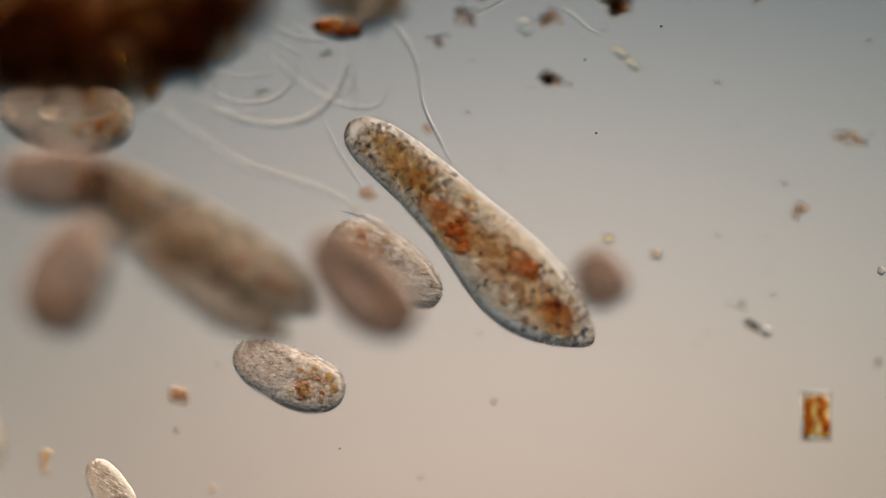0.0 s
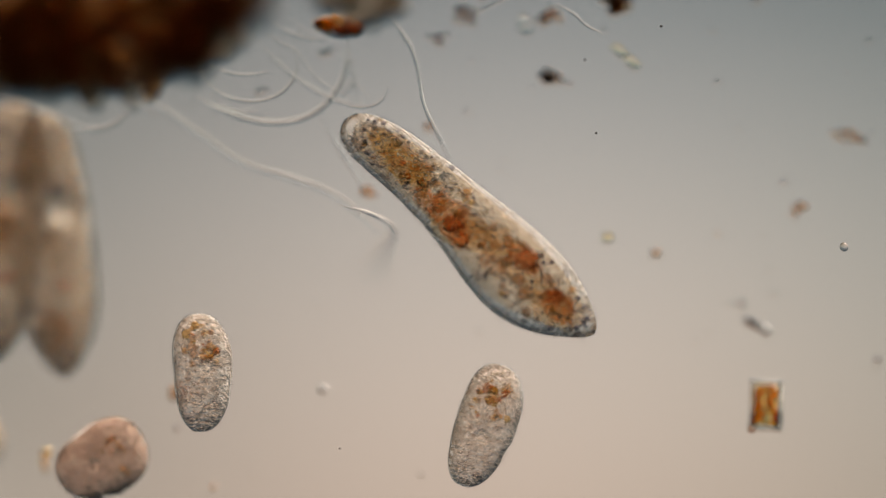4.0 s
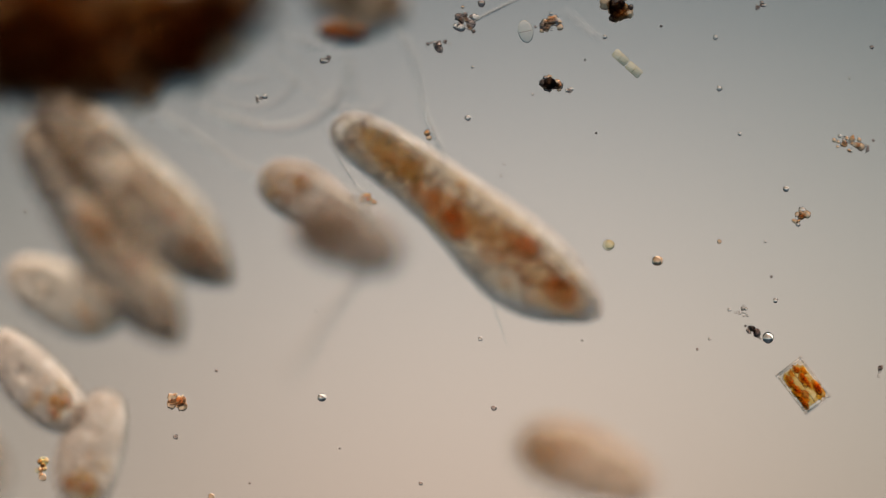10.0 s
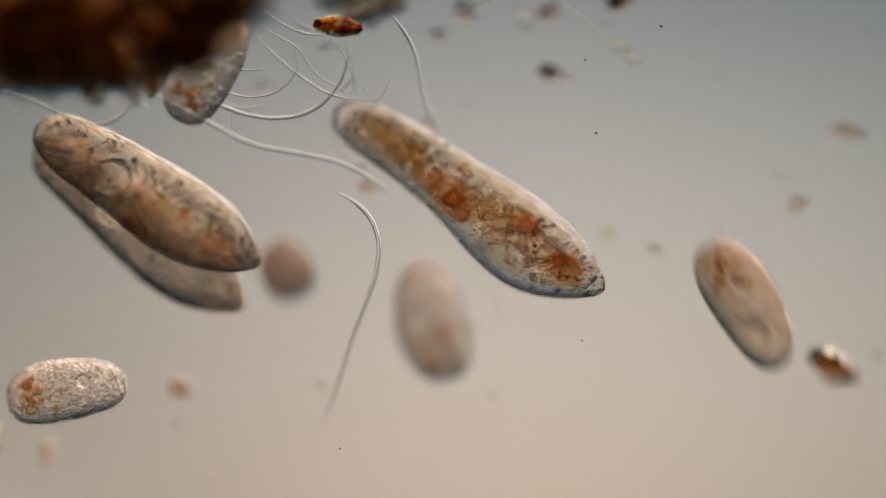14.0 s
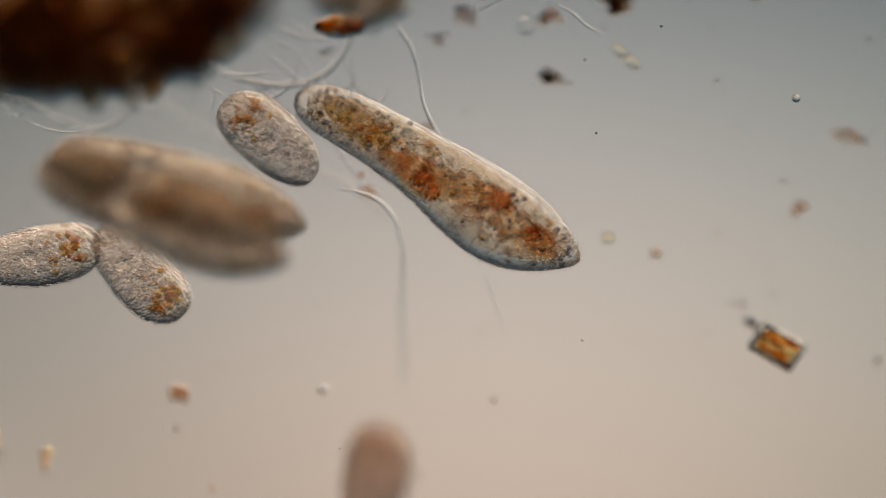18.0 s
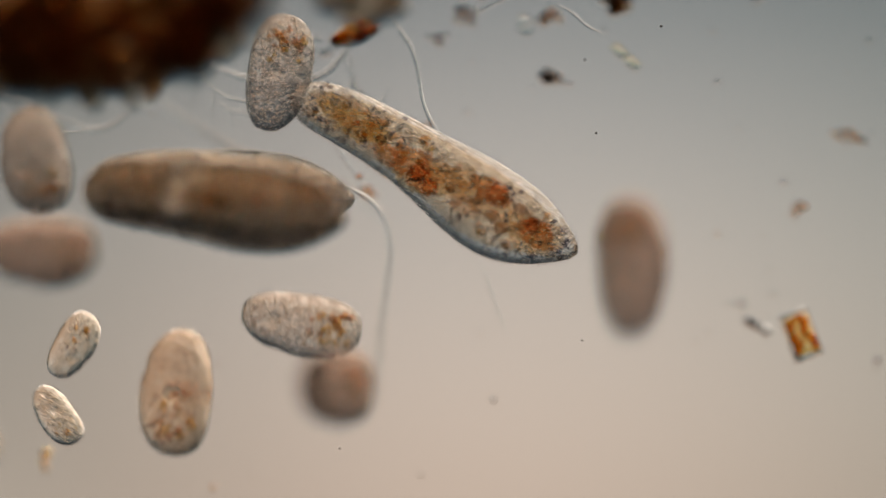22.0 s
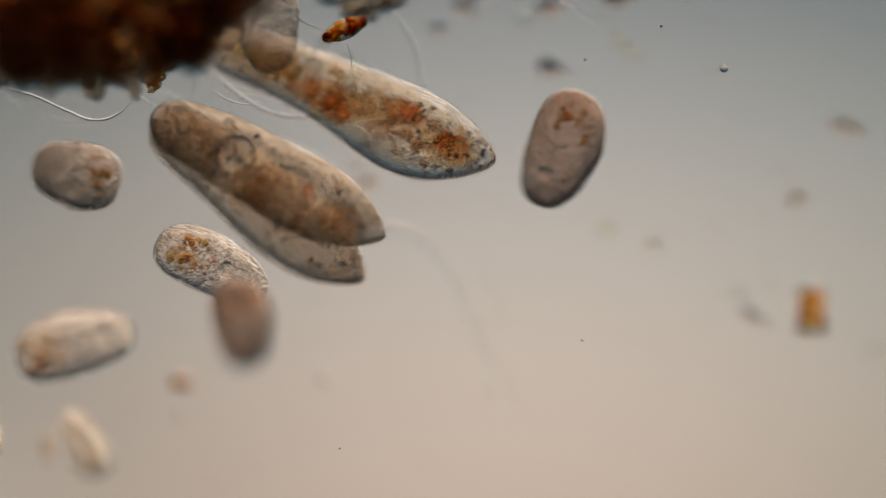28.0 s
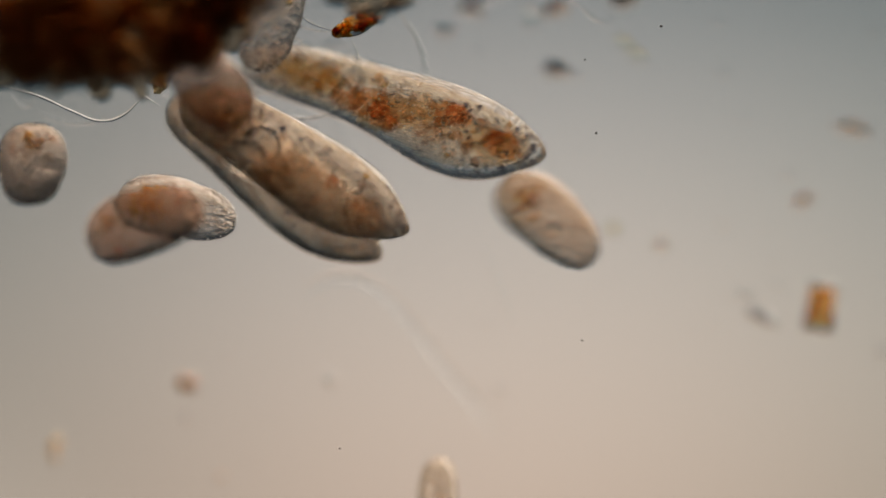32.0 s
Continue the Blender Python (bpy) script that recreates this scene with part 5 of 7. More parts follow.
    glide(swimmers[4], (
        (0, -0.2686, -0.0185, 0.16, -112, 0), (0.2, -0.3016, -0.0032, 0.16, -110, 0), (0.5, -0.3887, 0.0057, 0.16, -100, 0),
        (32, -0.3972, -0.0022, 0.16, -100, 0),
    ))
    glide(swimmers[5], (
        (0, -0.2784, 0.0522, 0.15, 0, 0), (0.2, -0.2198, 0.0926, 0.15, 0, 0), (0.4, -0.2041, 0.0849, 0.15, 0, 0), (0.6, -0.2582, 0.0683, 0.15, 0, 0),
        (1, -0.3855, 0.0582, 0.15, 0, 0), (32, -0.3939, 0.0509, 0.15, 0, 0),
    ))
    glide(swimmers[6], (
        (0, -0.0582, -0.0246, 0.15, -45, 0), (0.2, -0.0473, -0.0448, 0.15, -35, 0), (0.4, -0.0865, -0.0359, 0.15, -100, 0),
        (0.6, -0.1273, -0.0279, 0.15, -165, 0), (0.8, -0.2433, -0.0885, 0.15, -140, 0), (1, -0.3087, -0.2044, 0.15, -130, 0),
        (1.2, -0.2368, -0.1176, 0.15, -130, 0), (1.4, -0.1439, -0.044, 0.15, -170, 0), (1.6, -0.1422, -0.0557, 0.15, -200, 0),
        (1.8, -0.1831, 0.013, 0.15, -200, 0), (2, -0.196, 0.0392, 0.15, -200, 0), (2.2, -0.2174, 0.0258, 0.15, -175, 0),
        (2.4, -0.1649, 0.0424, 0.15, -185, 0), (2.6, -0.2441, 0.0581, 0.15, -180, 0), (3, -0.2793, 0.0863, 0.15, -170, 0),
        (3.5, -0.3008, 0.0712, 0.15, -170, 0), (4, -0.3984, 0.0567, 0.15, -170, 0), (32, -0.4061, 0.0509, 0.15, -170, 0),
    ))
    glide(swimmers[7], (
        (0, -0.2439, -0.1756, 0.03, -55, 0), (0.2, -0.2592, -0.1623, 0.03, -60, 0), (0.4, -0.2695, -0.1474, 0.03, -70, 0),
        (0.6, -0.2729, -0.1271, 0.03, -90, 0), (0.8, -0.2778, -0.1122, 0.03, -110, 0), (1, -0.2646, -0.0836, 0.03, -115, 0),
        (1.2, -0.2542, -0.072, 0.03, -155, 0), (1.4, -0.2592, -0.0874, 0.03, -160, 0), (1.6, -0.2878, -0.0853, 0.03, -200, 0),
        (1.8, -0.3031, -0.1122, 0.03, -225, 0), (2.1, -0.3743, -0.1391, 0.03, -225, 0), (8, -0.3825, 0.05, 0.04, -225, 0), (10, -0.3825, 0.235, 0.045, -225, 0),
        (11.4, -0.2, 0.225, 0.045, -225, 0), (11.6, -0.185, 0.15, 0.045, -240, 0), (11.8, -0.179, 0.115, 0.045, -235, 0), (12, -0.1735, 0.119, 0.045, -160, 0),
        (12.2, -0.178, 0.119, 0.045, -150, 0), (12.4, -0.2178, 0.1047, 0.048, -160, 0), (12.6, -0.2438, 0.0956, 0.052, -155, 0), (12.8, -0.2484, 0.0865, 0.052, -130, 0),
        (13, -0.3014, 0.0567, 0.055, -150, 0), (13.3, -0.37, 0.02, 0.055, -150, 0), (32, -0.3825, -0.01, 0.055, -150, 0),
    ))
    glide(swimmers[8], (
        (0, 0.1132, -0.0207, 0.13, -60, 0), (0.2, 0.1688, -0.0657, 0.13, -10, 0), (0.4, 0.2755, -0.0576, 0.13, -5, 0),
        (0.6, 0.2394, -0.0495, 0.13, 0, 0), (0.8, 0.1623, -0.0787, 0.13, -88, 0), (1, 0.1485, -0.2256, 0.13, -90, 0),
        (1.8, 0.0471, -0.2175, 0.13, -90, 0), (2.2, 0.0523, -0.1132, 0.13, -70, 0), (2.4, 0.0605, -0.0954, 0.13, -20, 0),
        (2.6, 0.1441, -0.0265, 0.13, 45, 0), (2.8, 0.1753, 0.0177, 0.13, 0, 0), (3, 0.1311, -0.0839, 0.13, -85, 0),
        (3.3, 0.0877, -0.2463, 0.13, -85, 0), (8, 0.0837, -0.256, 0.13, -85, 0), (9, 0.4, -0.25, 0.13, -85, 0), (10.3, 0.4, 0.25, 0.13, -85, 0), (11.6, -0.16, 0.24, 0.13, -85, 0),
        (12.4, -0.147, 0.15, 0.13, -85, 0), (12.6, -0.139, 0.103, 0.13, -80, 0), (12.8, -0.1347, 0.1058, 0.13, -60, 0), (13, -0.137, 0.1357, 0.13, -30, 0),
        (13.2, -0.1317, 0.131, 0.13, -40, 0), (13.4, -0.1425, 0.1046, 0.13, -70, 0), (13.6, -0.1441, 0.0871, 0.13, -85, 0), (13.8, -0.137, 0.0573, 0.13, -80, 0),
        (14, -0.114, -0.0187, 0.13, -60, 0), (14.3, -0.1, -0.25, 0.13, -85, 0), (32, -0.1, -0.256, 0.13, -85, 0),
    ))
    glide(swimmers[9], (
        (0, 0.0932, -0.2293, 0.05, 20, 0), (0.9, 0.0931, -0.2291, 0.0545, 20, 0), (1.2, 0.0964, -0.1664, 0.056, 20, 0),
        (1.4, 0.103, -0.1614, 0.057, 30, 0), (1.8, 0.1264, -0.1531, 0.059, 40, 0), (2, 0.1078, -0.1514, 0.06, 50, 0),
        (2.2, 0.0816, -0.1483, 0.056, 110, 0), (2.5, 0.0891, -0.213, 0.05, 120, 0), (2.8, 0.1417, -0.1741, 0.044, 100, 0),
        (3, 0.1451, -0.1573, 0.04, 50, 0), (3.2, 0.1517, -0.1508, 0.04, 60, 0), (3.5, 0.1468, -0.1724, 0.04, 10, 0),
        (4, 0.1515, -0.2567, 0.04, 0, 0), (32, 0.1479, -0.2648, 0.04, 0, 0),
    ))
    glide(swimmers[10], (
        (0, 0.1115, 0.232, 0.15, 60, 0), (1.6, 0.1115, 0.232, 0.15, 60, 0), (2, 0.0768, 0.1483, 0.15, 60, 0), (2.2, 0.0554, 0.1402, 0.15, 60, 0),
        (2.4, 0.0699, 0.1664, 0.15, 20, 0), (2.7, 0.0873, 0.2359, 0.15, 20, 0), (32, 0.0833, 0.2303, 0.15, 20, 0),
    ))
    glide(swimmers[11], (
        (0, -0.3844, 0.0593, 0.06, 0, 0), (1.1, -0.3851, 0.0594, 0.0508, 0, 0), (1.4, -0.2884, 0.0718, 0.0483, 0, 0),
        (1.6, -0.2785, 0.085, 0.0467, 0, 0), (1.8, -0.2568, 0.0883, 0.045, 5, 0), (2.2, -0.2322, 0.0917, 0.0417, 20, 0),
        (2.4, -0.2054, 0.0983, 0.04, 30, 0), (2.8, -0.1735, 0.1064, 0.0418, 30, 0), (3, -0.2152, 0.058, 0.0427, 100, 0),
        (3.2, -0.2338, 0.043, 0.0436, 190, 0), (3.5, -0.2656, 0.031, 0.045, 210, 0), (4.2, -0.3989, 0.0078, 0.045, 210, 0),
        (32, -0.4064, 0.0021, 0.045, 210, 0),
    ))
    glide(swimmers[12], (
        (0, -0.298, -0.237, 0.06, 40, 0), (2.4, -0.298, -0.2372, 0.06, 40, 0), (2.8, -0.2828, -0.1599, 0.06, 40, 0),
        (3, -0.2795, -0.1435, 0.06, 60, 0), (3.2, -0.273, -0.1452, 0.06, 0, 0), (3.5, -0.2479, -0.1503, 0.06, 10, 0),
        (5.5, -0.2795, -0.1578, 0.06, 60, 0), (5.7, -0.2862, -0.1363, 0.06, 60, 0), (5.9, -0.2998, -0.1093, 0.06, 60, 0),
        (6, -0.3197, -0.1073, 0.06, 70, 0), (6.6, -0.3489, -0.0848, 0.06, 70, 0), (7, -0.402, -0.0751, 0.06, 70, 0),
        (32, -0.4093, -0.081, 0.06, 70, 0),
    ))
    glide(swimmers[13], (
        (0, -0.2609, 0.2321, 0.06, -60, 0), (6, -0.2626, 0.2282, 0.06, -60, 0), (6.3, -0.2458, 0.1294, 0.06, -60, 0),
        (6.5, -0.2229, 0.0637, 0.06, -60, 0), (6.6, -0.2373, 0.0727, 0.06, -70, 0), (6.8, -0.2404, 0.0853, 0.06, -75, 0),
        (7, -0.2369, 0.0825, 0.06, -70, 0), (7.2, -0.2166, 0.071, 0.06, -25, 0), (7.4, -0.2264, 0.0599, 0.0673, -30, 55),
        (7.6, -0.2108, 0.0185, 0.0745, -110, 0), (7.8, -0.2191, -0.0197, 0.0818, -100, 0), (8, -0.1954, 0.0053, 0.0891, -60, 0),
        (8.2, -0.1919, 0.0401, 0.0964, 0, 0), (8.4, -0.1982, 0.0564, 0.1033, 80, 0), (8.6, -0.1816, 0.0384, 0.11, 100, 0),
        (8.8, -0.1781, 0.0448, 0.1167, 175, 0), (9, -0.1583, 0.0411, 0.1233, 170, 0), (9.2, -0.148, 0.0111, 0.13, 130, 0),
        (9.4, -0.1481, -0.0766, 0.1314, 80, 0), (9.6, -0.2348, -0.0952, 0.1329, 50, 0), (9.8, -0.1651, -0.0329, 0.1343, 100, 0),
        (10, -0.0686, 0.0139, 0.1357, 160, 0), (10.2, -0.0294, -0.0188, 0.1371, 135, 0), (10.4, -0.0246, -0.0317, 0.1386, 125, 0),
        (10.6, -0.0181, -0.0259, 0.14, 125, 0), (10.8, -0.0491, -0.0161, 0.12, 110, 0), (11, -0.0824, 0.0041, 0.1, 180, 0),
        (11.2, -0.1203, -0.0016, 0.104, 205, 0), (11.4, -0.0726, 0.0041, 0.108, 185, 0), (11.6, -0.1302, 0.0397, 0.112, 245, 0),
        (11.8, -0.0135, -0.0189, 0.116, 310, 0), (12, -0.1122, 0.0183, 0.12, 310, 65), (12.2, -0.0184, 0.0511, 0.1057, 230, 0),
        (12.4, -0.1031, -0.0988, 0.0914, 200, 0), (12.6, -0.0169, -0.0327, 0.0771, 180, 0), (12.8, 0.0648, -0.1082, 0.074, 160, 0),
        (13, 0.1055, -0.1311, 0.082, 150, 58), (13.2, 0.0498, -0.1416, 0.09, 120, 40), (13.4, -0.1827, -0.1531, 0.09, 100, 0),
        (13.7, -0.2197, -0.2584, 0.09, 100, 0), (32, -0.2252, -0.2622, 0.09, 100, 0),
    ))
    glide(swimmers[14], (
        (0, -0.3871, -0.047, 0.13, 0, 0), (6.9, -0.3884, -0.05, 0.13, 0, 0), (7.4, -0.2581, -0.0527, 0.13, 20, 0),
        (8, -0.2284, -0.0573, 0.13, 40, 0), (8.2, -0.1873, -0.0293, 0.13, 50, 0), (8.4, -0.1707, -0.0146, 0.13, 45, 0),
        (8.6, -0.2414, -0.0833, 0.13, 50, 0), (9, -0.2617, -0.0646, 0.13, 120, 0), (9.2, -0.2086, -0.1336, 0.13, 150, 0),
        (9.4, -0.2011, -0.1434, 0.13, 230, 0), (9.6, -0.1528, -0.1607, 0.13, 240, 0), (10, -0.147, -0.2445, 0.13, 240, 0),
        (12, -0.40, -0.26, 0.13, 240, 0), (18.6, -0.40, -0.09, 0.13, 260, 0), (19.5, -0.334, -0.075, 0.13, 265, 0), (20, -0.338, -0.098, 0.13, 270, 0),
        (20.7, -0.337, -0.033, 0.13, 265, 0), (21.3, -0.40, -0.02, 0.13, 260, 0), (24.6, -0.40, -0.10, 0.10, 260, 0), (25, -0.311, -0.074, 0.10, 275, 0),
        (25.3, -0.36, -0.09, 0.10, 270, 0), (25.7, -0.41, -0.1, 0.10, 270, 0), (32, -0.41, -0.11, 0.10, 270, 0),
    ))
    glide(swimmers[15], (
        (0, -0.396, -0.0634, 0.12, -80, 0), (6.5, -0.3979, -0.0679, 0.12, -80, 0), (7, -0.2912, -0.0824, 0.12, -80, 0),
        (7.4, -0.2786, -0.1184, 0.12, -20, 0), (8, -0.2948, -0.1099, 0.12, -20, 0), (8.6, -0.3029, -0.1657, 0.12, -20, 0),
        (9, -0.2875, -0.1543, 0.12, -20, 0), (9.5, -0.3035, -0.1604, 0.12, -20, 0), (10.5, -0.3981, -0.1399, 0.12, -20, 0),
        (32, -0.4086, -0.154, 0.12, -20, 0),
    ))
    glide(swimmers[16], (
        (0, -0.0138, -0.2499, 0.13, 75, 0), (7.3, -0.0138, -0.2523, 0.1285, 75, 0), (7.6, -0.0069, -0.1427, 0.127, 75, 0),
        (7.8, 0.0789, -0.0801, 0.126, 60, 0), (8, 0.1346, -0.0818, 0.125, 15, 0), (8.2, 0.0789, -0.0871, 0.124, 55, 0),
        (8.4, 0.0509, -0.0834, 0.123, 140, 0), (8.6, 0.0541, -0.0969, 0.122, 220, 0), (8.8, 0.171, -0.1331, 0.121, 150, 0),
        (9, 0.2427, -0.193, 0.12, 110, 0), (9.2, 0.2107, -0.0993, 0.12, 70, 0), (9.4, 0.2255, -0.0111, 0.12, 100, 0),
        (9.6, 0.1808, 0.1269, 0.12, 105, 0), (9.8, 0.149, 0.0226, 0.12, 105, 0), (10, 0.1028, -0.1496, 0.12, 160, 0),
        (10.2, -0.085, -0.12, 0.12, 95, 0), (10.6, -0.1352, -0.2378, 0.12, 95, 0), (11, -0.2169, -0.225, 0.12, 40, 0),
        (11.2, -0.2257, -0.145, 0.11, 0, 0), (11.4, -0.1553, -0.0703, 0.1, 0, 0), (11.6, 0.0348, -0.0962, 0.09, -35, 0),
        (11.8, 0.1245, -0.165, 0.08, 0, 0), (12, 0.154, -0.1082, 0.06, 60, 0), (12.2, 0.1515, -0.0987, 0.0657, 75, 0),
        (12.4, 0.1765, -0.1738, 0.0714, 20, 0), (12.6, 0.1715, -0.1692, 0.0771, 60, 0), (12.8, 0.1746, -0.1822, 0.0829, 90, 0),
        (13.1, 0.1773, -0.2296, 0.0914, 90, 0), (13.4, 0.1992, -0.161, 0.1, 40, 0), (13.6, 0.2144, -0.0198, 0.0883, 85, 0),
        (13.8, 0.1931, 0.035, 0.0767, 110, 0), (14, 0.2221, -0.0447, 0.065, 122, 0), (14.2, 0.2788, -0.1572, 0.0633, 100, 0),
        (14.5, 0.3046, -0.2516, 0.0608, 100, 0), (16, 0.1725, 0.2419, 0.0483, 110, 0), (16.5, 0.2078, 0.029, 0.0442, 115, 0),
        (16.8, 0.2999, -0.0442, 0.0417, 108, 0), (17, 0.3042, -0.0513, 0.04, 110, 0), (17.2, 0.3042, -0.0766, 0.04, 115, 0),
        (17.5, 0.3108, -0.1287, 0.04, 115, 0), (18, 0.3542, -0.2561, 0.04, 115, 0), (32, 0.3522, -0.2648, 0.04, 115, 0),
    ))
    glide(swimmers[17], (
        (0, -0.237, -0.2499, 0.13, -180, 0), (10.7, -0.2364, -0.2465, 0.1256, -180, 0), (11, -0.1968, -0.1647, 0.1237, -180, 0),
        (11.2, -0.0955, -0.13, 0.1225, -180, 0), (11.4, -0.0395, -0.1359, 0.1212, -190, 0), (11.6, -0.0692, -0.1168, 0.12, -240, 0),
        (11.8, -0.0385, -0.1072, 0.0925, -265, 0), (12, -0.0219, -0.0998, 0.065, -265, 0), (12.2, -0.0268, -0.112, 0.065, -255, 0),
        (12.4, -0.0202, -0.1241, 0.065, -195, 0), (12.6, -0.012, -0.1295, 0.065, -200, 0), (12.8, -0.0153, -0.1299, 0.065, -195, 0),
        (13, -0.012, -0.1282, 0.065, -160, 0), (13.2, -0.0033, -0.1253, 0.065, -165, 0), (13.4, -0.0584, -0.1448, 0.0925, -120, 0),
        (13.6, -0.1836, -0.0945, 0.12, -80, 0), (13.9, -0.2593, -0.2569, 0.12, -60, 0), (32, -0.2649, -0.2606, 0.12, -60, 0),
    ))
    glide(swimmers[18], (
        (0, -0.3919, -0.0227, 0.12, 0, 0), (11, -0.3916, -0.0219, 0.12, 0, 0), (11.4, -0.2034, -0.0155, 0.1114, -20, 0),
        (11.7, -0.157, -0.0248, 0.105, 0, 0), (12, -0.1348, -0.032, 0.0986, 5, 0), (12.2, -0.1428, 0.0348, 0.0943, -50, 0),
        (12.4, -0.0814, 0.0093, 0.09, -85, 0), (12.6, -0.0996, 0.042, 0.1067, -50, 0), (12.8, -0.1205, 0.0579, 0.1233, 20, 0),
        (13, -0.0912, 0.0293, 0.14, -35, 0), (13.2, -0.0477, 0.0097, 0.1387, -20, 0), (13.4, -0.0167, -0.0086, 0.1373, -25, 0),
        (13.6, -0.0167, -0.0249, 0.136, -45, 0), (13.8, -0.0033, -0.0445, 0.1347, -45, 0), (14, -0.0082, -0.0563, 0.1333, -75, 0),
        (14.2, -0.0494, -0.0776, 0.132, -120, 0), (14.5, -0.1041, -0.1388, 0.13, -120, 0), (15.2, -0.0344, -0.1915, 0.109, -60, 0),
        (16.5, 0.0351, -0.0458, 0.07, -30, 0), (16.8, -0.0033, -0.0528, 0.058, 20, 0), (17, -0.05, -0.0599, 0.05, -10, 0),
        (17.2, -0.0801, -0.0714, 0.05, 5, 0), (17.4, -0.1602, -0.0747, 0.05, -5, 0), (17.7, -0.304, -0.0884, 0.05, -5, 0),
        (18, -0.4022, -0.0904, 0.05, -5, 0), (32, -0.4101, -0.0978, 0.05, -5, 0),
    ))
    glide(swimmers[19], (
        (0, -0.3821, 0.0916, 0.09, 0, 0), (10.4, -0.3807, 0.0955, 0.0833, 0, 0), (10.8, -0.3093, 0.0914, 0.0767, 0, 0),
        (11, -0.2989, 0.0759, 0.0733, -10, 0), (11.2, -0.2789, 0.0481, 0.07, -20, 0), (11.4, -0.251, 0.0206, 0.0667, -25, 0),
        (11.6, -0.2365, 0.0034, 0.0633, -30, 0), (11.8, -0.1787, 0.0609, 0.06, -30, 0), (12, -0.2018, 0.0813, 0.0633, -42, 0),
        (12.2, -0.1869, 0.0713, 0.0667, -40, 45), (12.4, -0.1902, 0.0724, 0.07, -40, 55), (12.6, -0.1834, 0.067, 0.0767, -40, 40),
        (12.8, -0.1882, 0.0633, 0.0833, -60, 20), (13, -0.1531, 0.0399, 0.09, -75, 0), (13.2, -0.1695, -0.0535, 0.09, -80, 0),
        (13.5, -0.1827, -0.2584, 0.09, -85, 0), (32, -0.1881, -0.2622, 0.09, -85, 0),
    ))
    glide(swimmers[20], (
        (0, -0.3967, -0.0477, 0.06, -25, 0), (9.5, -0.3975, -0.0507, 0.0667, -25, 0), (10, -0.2753, -0.0289, 0.0733, -25, 0),
        (10.2, -0.2756, -0.0224, 0.076, 0, 0), (10.4, -0.2709, -0.0432, 0.0787, -30, 0), (10.6, -0.2409, -0.0561, 0.08, -60, 0),
        (10.8, -0.3009, -0.008, 0.08, -60, 0), (11.1, -0.399, 0.0021, 0.08, -60, 0), (32, -0.4077, -0.0062, 0.08, -60, 0),
    ))
    glide(swimmers[21], (
        (0, -0.228, 0.2074, 0.06, -140, 0), (12.4, -0.2289, 0.2044, 0.062, -140, 0), (13, -0.1753, 0.1394, 0.065, -140, 0),
        (14, -0.1735, 0.1281, 0.07, -120, 0), (14.5, -0.1637, 0.1166, 0.066, -110, 0), (16.5, -0.1305, 0.0994, 0.05, -125, 0),
        (16.8, -0.1322, 0.0896, 0.041, -190, 0), (17, -0.1338, 0.0857, 0.035, -205, 0), (17.4, -0.1239, 0.0791, 0.035, -210, 0),
        (18, -0.1272, 0.0808, 0.035, -220, 0), (18.6, -0.1288, 0.0841, 0.035, -225, 0), (19, -0.1259, 0.0824, 0.035, -228, 0),
        (19.3, -0.1288, 0.0907, 0.035, -225, 0), (19.6, -0.1392, 0.1007, 0.035, -215, 0), (20, -0.1408, 0.1106, 0.035, -230, 0),
        (20.3, -0.1408, 0.1106, 0.035, -240, 0), (20.6, -0.1288, 0.1106, 0.035, -275, 0), (20.8, -0.1189, 0.1139, 0.035, -285, 0),
        (21, -0.1222, 0.1106, 0.035, -280, 0), (21.4, -0.1205, 0.1156, 0.035, -275, 0), (22, -0.1205, 0.1292, 0.035, -280, 0),
        (22.2, -0.1425, 0.1458, 0.035, -260, 0), (23, -0.121, 0.1545, 0.035, -252, 0), (23.6, -0.1239, 0.1537, 0.035, -245, 0),
        (24.2, -0.1226, 0.1646, 0.04, -235, 0), (24.6, -0.1176, 0.1619, 0.05, -240, 0), (25.5, -0.1135, 0.1575, 0.0642, -240, 0),
        (27.5, -0.1275, 0.1668, 0.0808, -268, 0), (28, -0.1291, 0.1642, 0.085, -265, 0), (30, -0.1282, 0.165, 0.0825, -270, 0),
        (32, -0.1318, 0.1655, 0.08, -280, 0),
    ))
    glide(swimmers[22], (
        (0, -0.0463, -0.2502, 0.125, 80, 0), (17.6, -0.0464, -0.2518, 0.125, 80, 0), (18, -0.0492, -0.1664, 0.125, 80, 0),
        (18.3, -0.0545, 0.0447, 0.125, 100, 0), (18.6, -0.1135, 0.1151, 0.125, 175, 0), (19, -0.1155, 0.1184, 0.125, 175, 0),
        (19.3, -0.1399, 0.1151, 0.125, 180, 0), (19.6, -0.1281, 0.1151, 0.125, 200, 0), (20, -0.1102, 0.1285, 0.125, 120, 0),
        (20.3, -0.094, 0.1367, 0.125, 50, 0), (20.6, -0.1643, 0.0956, 0.125, 0, 0), (20.8, -0.1859, 0.1037, 0.125, -40, 0),
        (21, -0.1875, 0.0972, 0.125, 50, 0), (21.4, -0.1847, 0.0879, 0.125, 50, 0), (21.6, -0.2335, 0.0696, 0.125, 40, 0),
        (21.8, -0.2823, 0.0533, 0.125, 30, 0), (22, -0.2904, -0.0016, 0.125, 0, 0), (22.2, -0.2376, -0.0057, 0.125, -10, 0),
        (22.4, -0.205, -0.0037, 0.125, -20, 0), (22.7, -0.2538, 0.0777, 0.125, -60, 0), (23.1, -0.3881, 0.1062, 0.125, -60, 0),
        (32, -0.3959, 0.1004, 0.125, -60, 0),
    ))
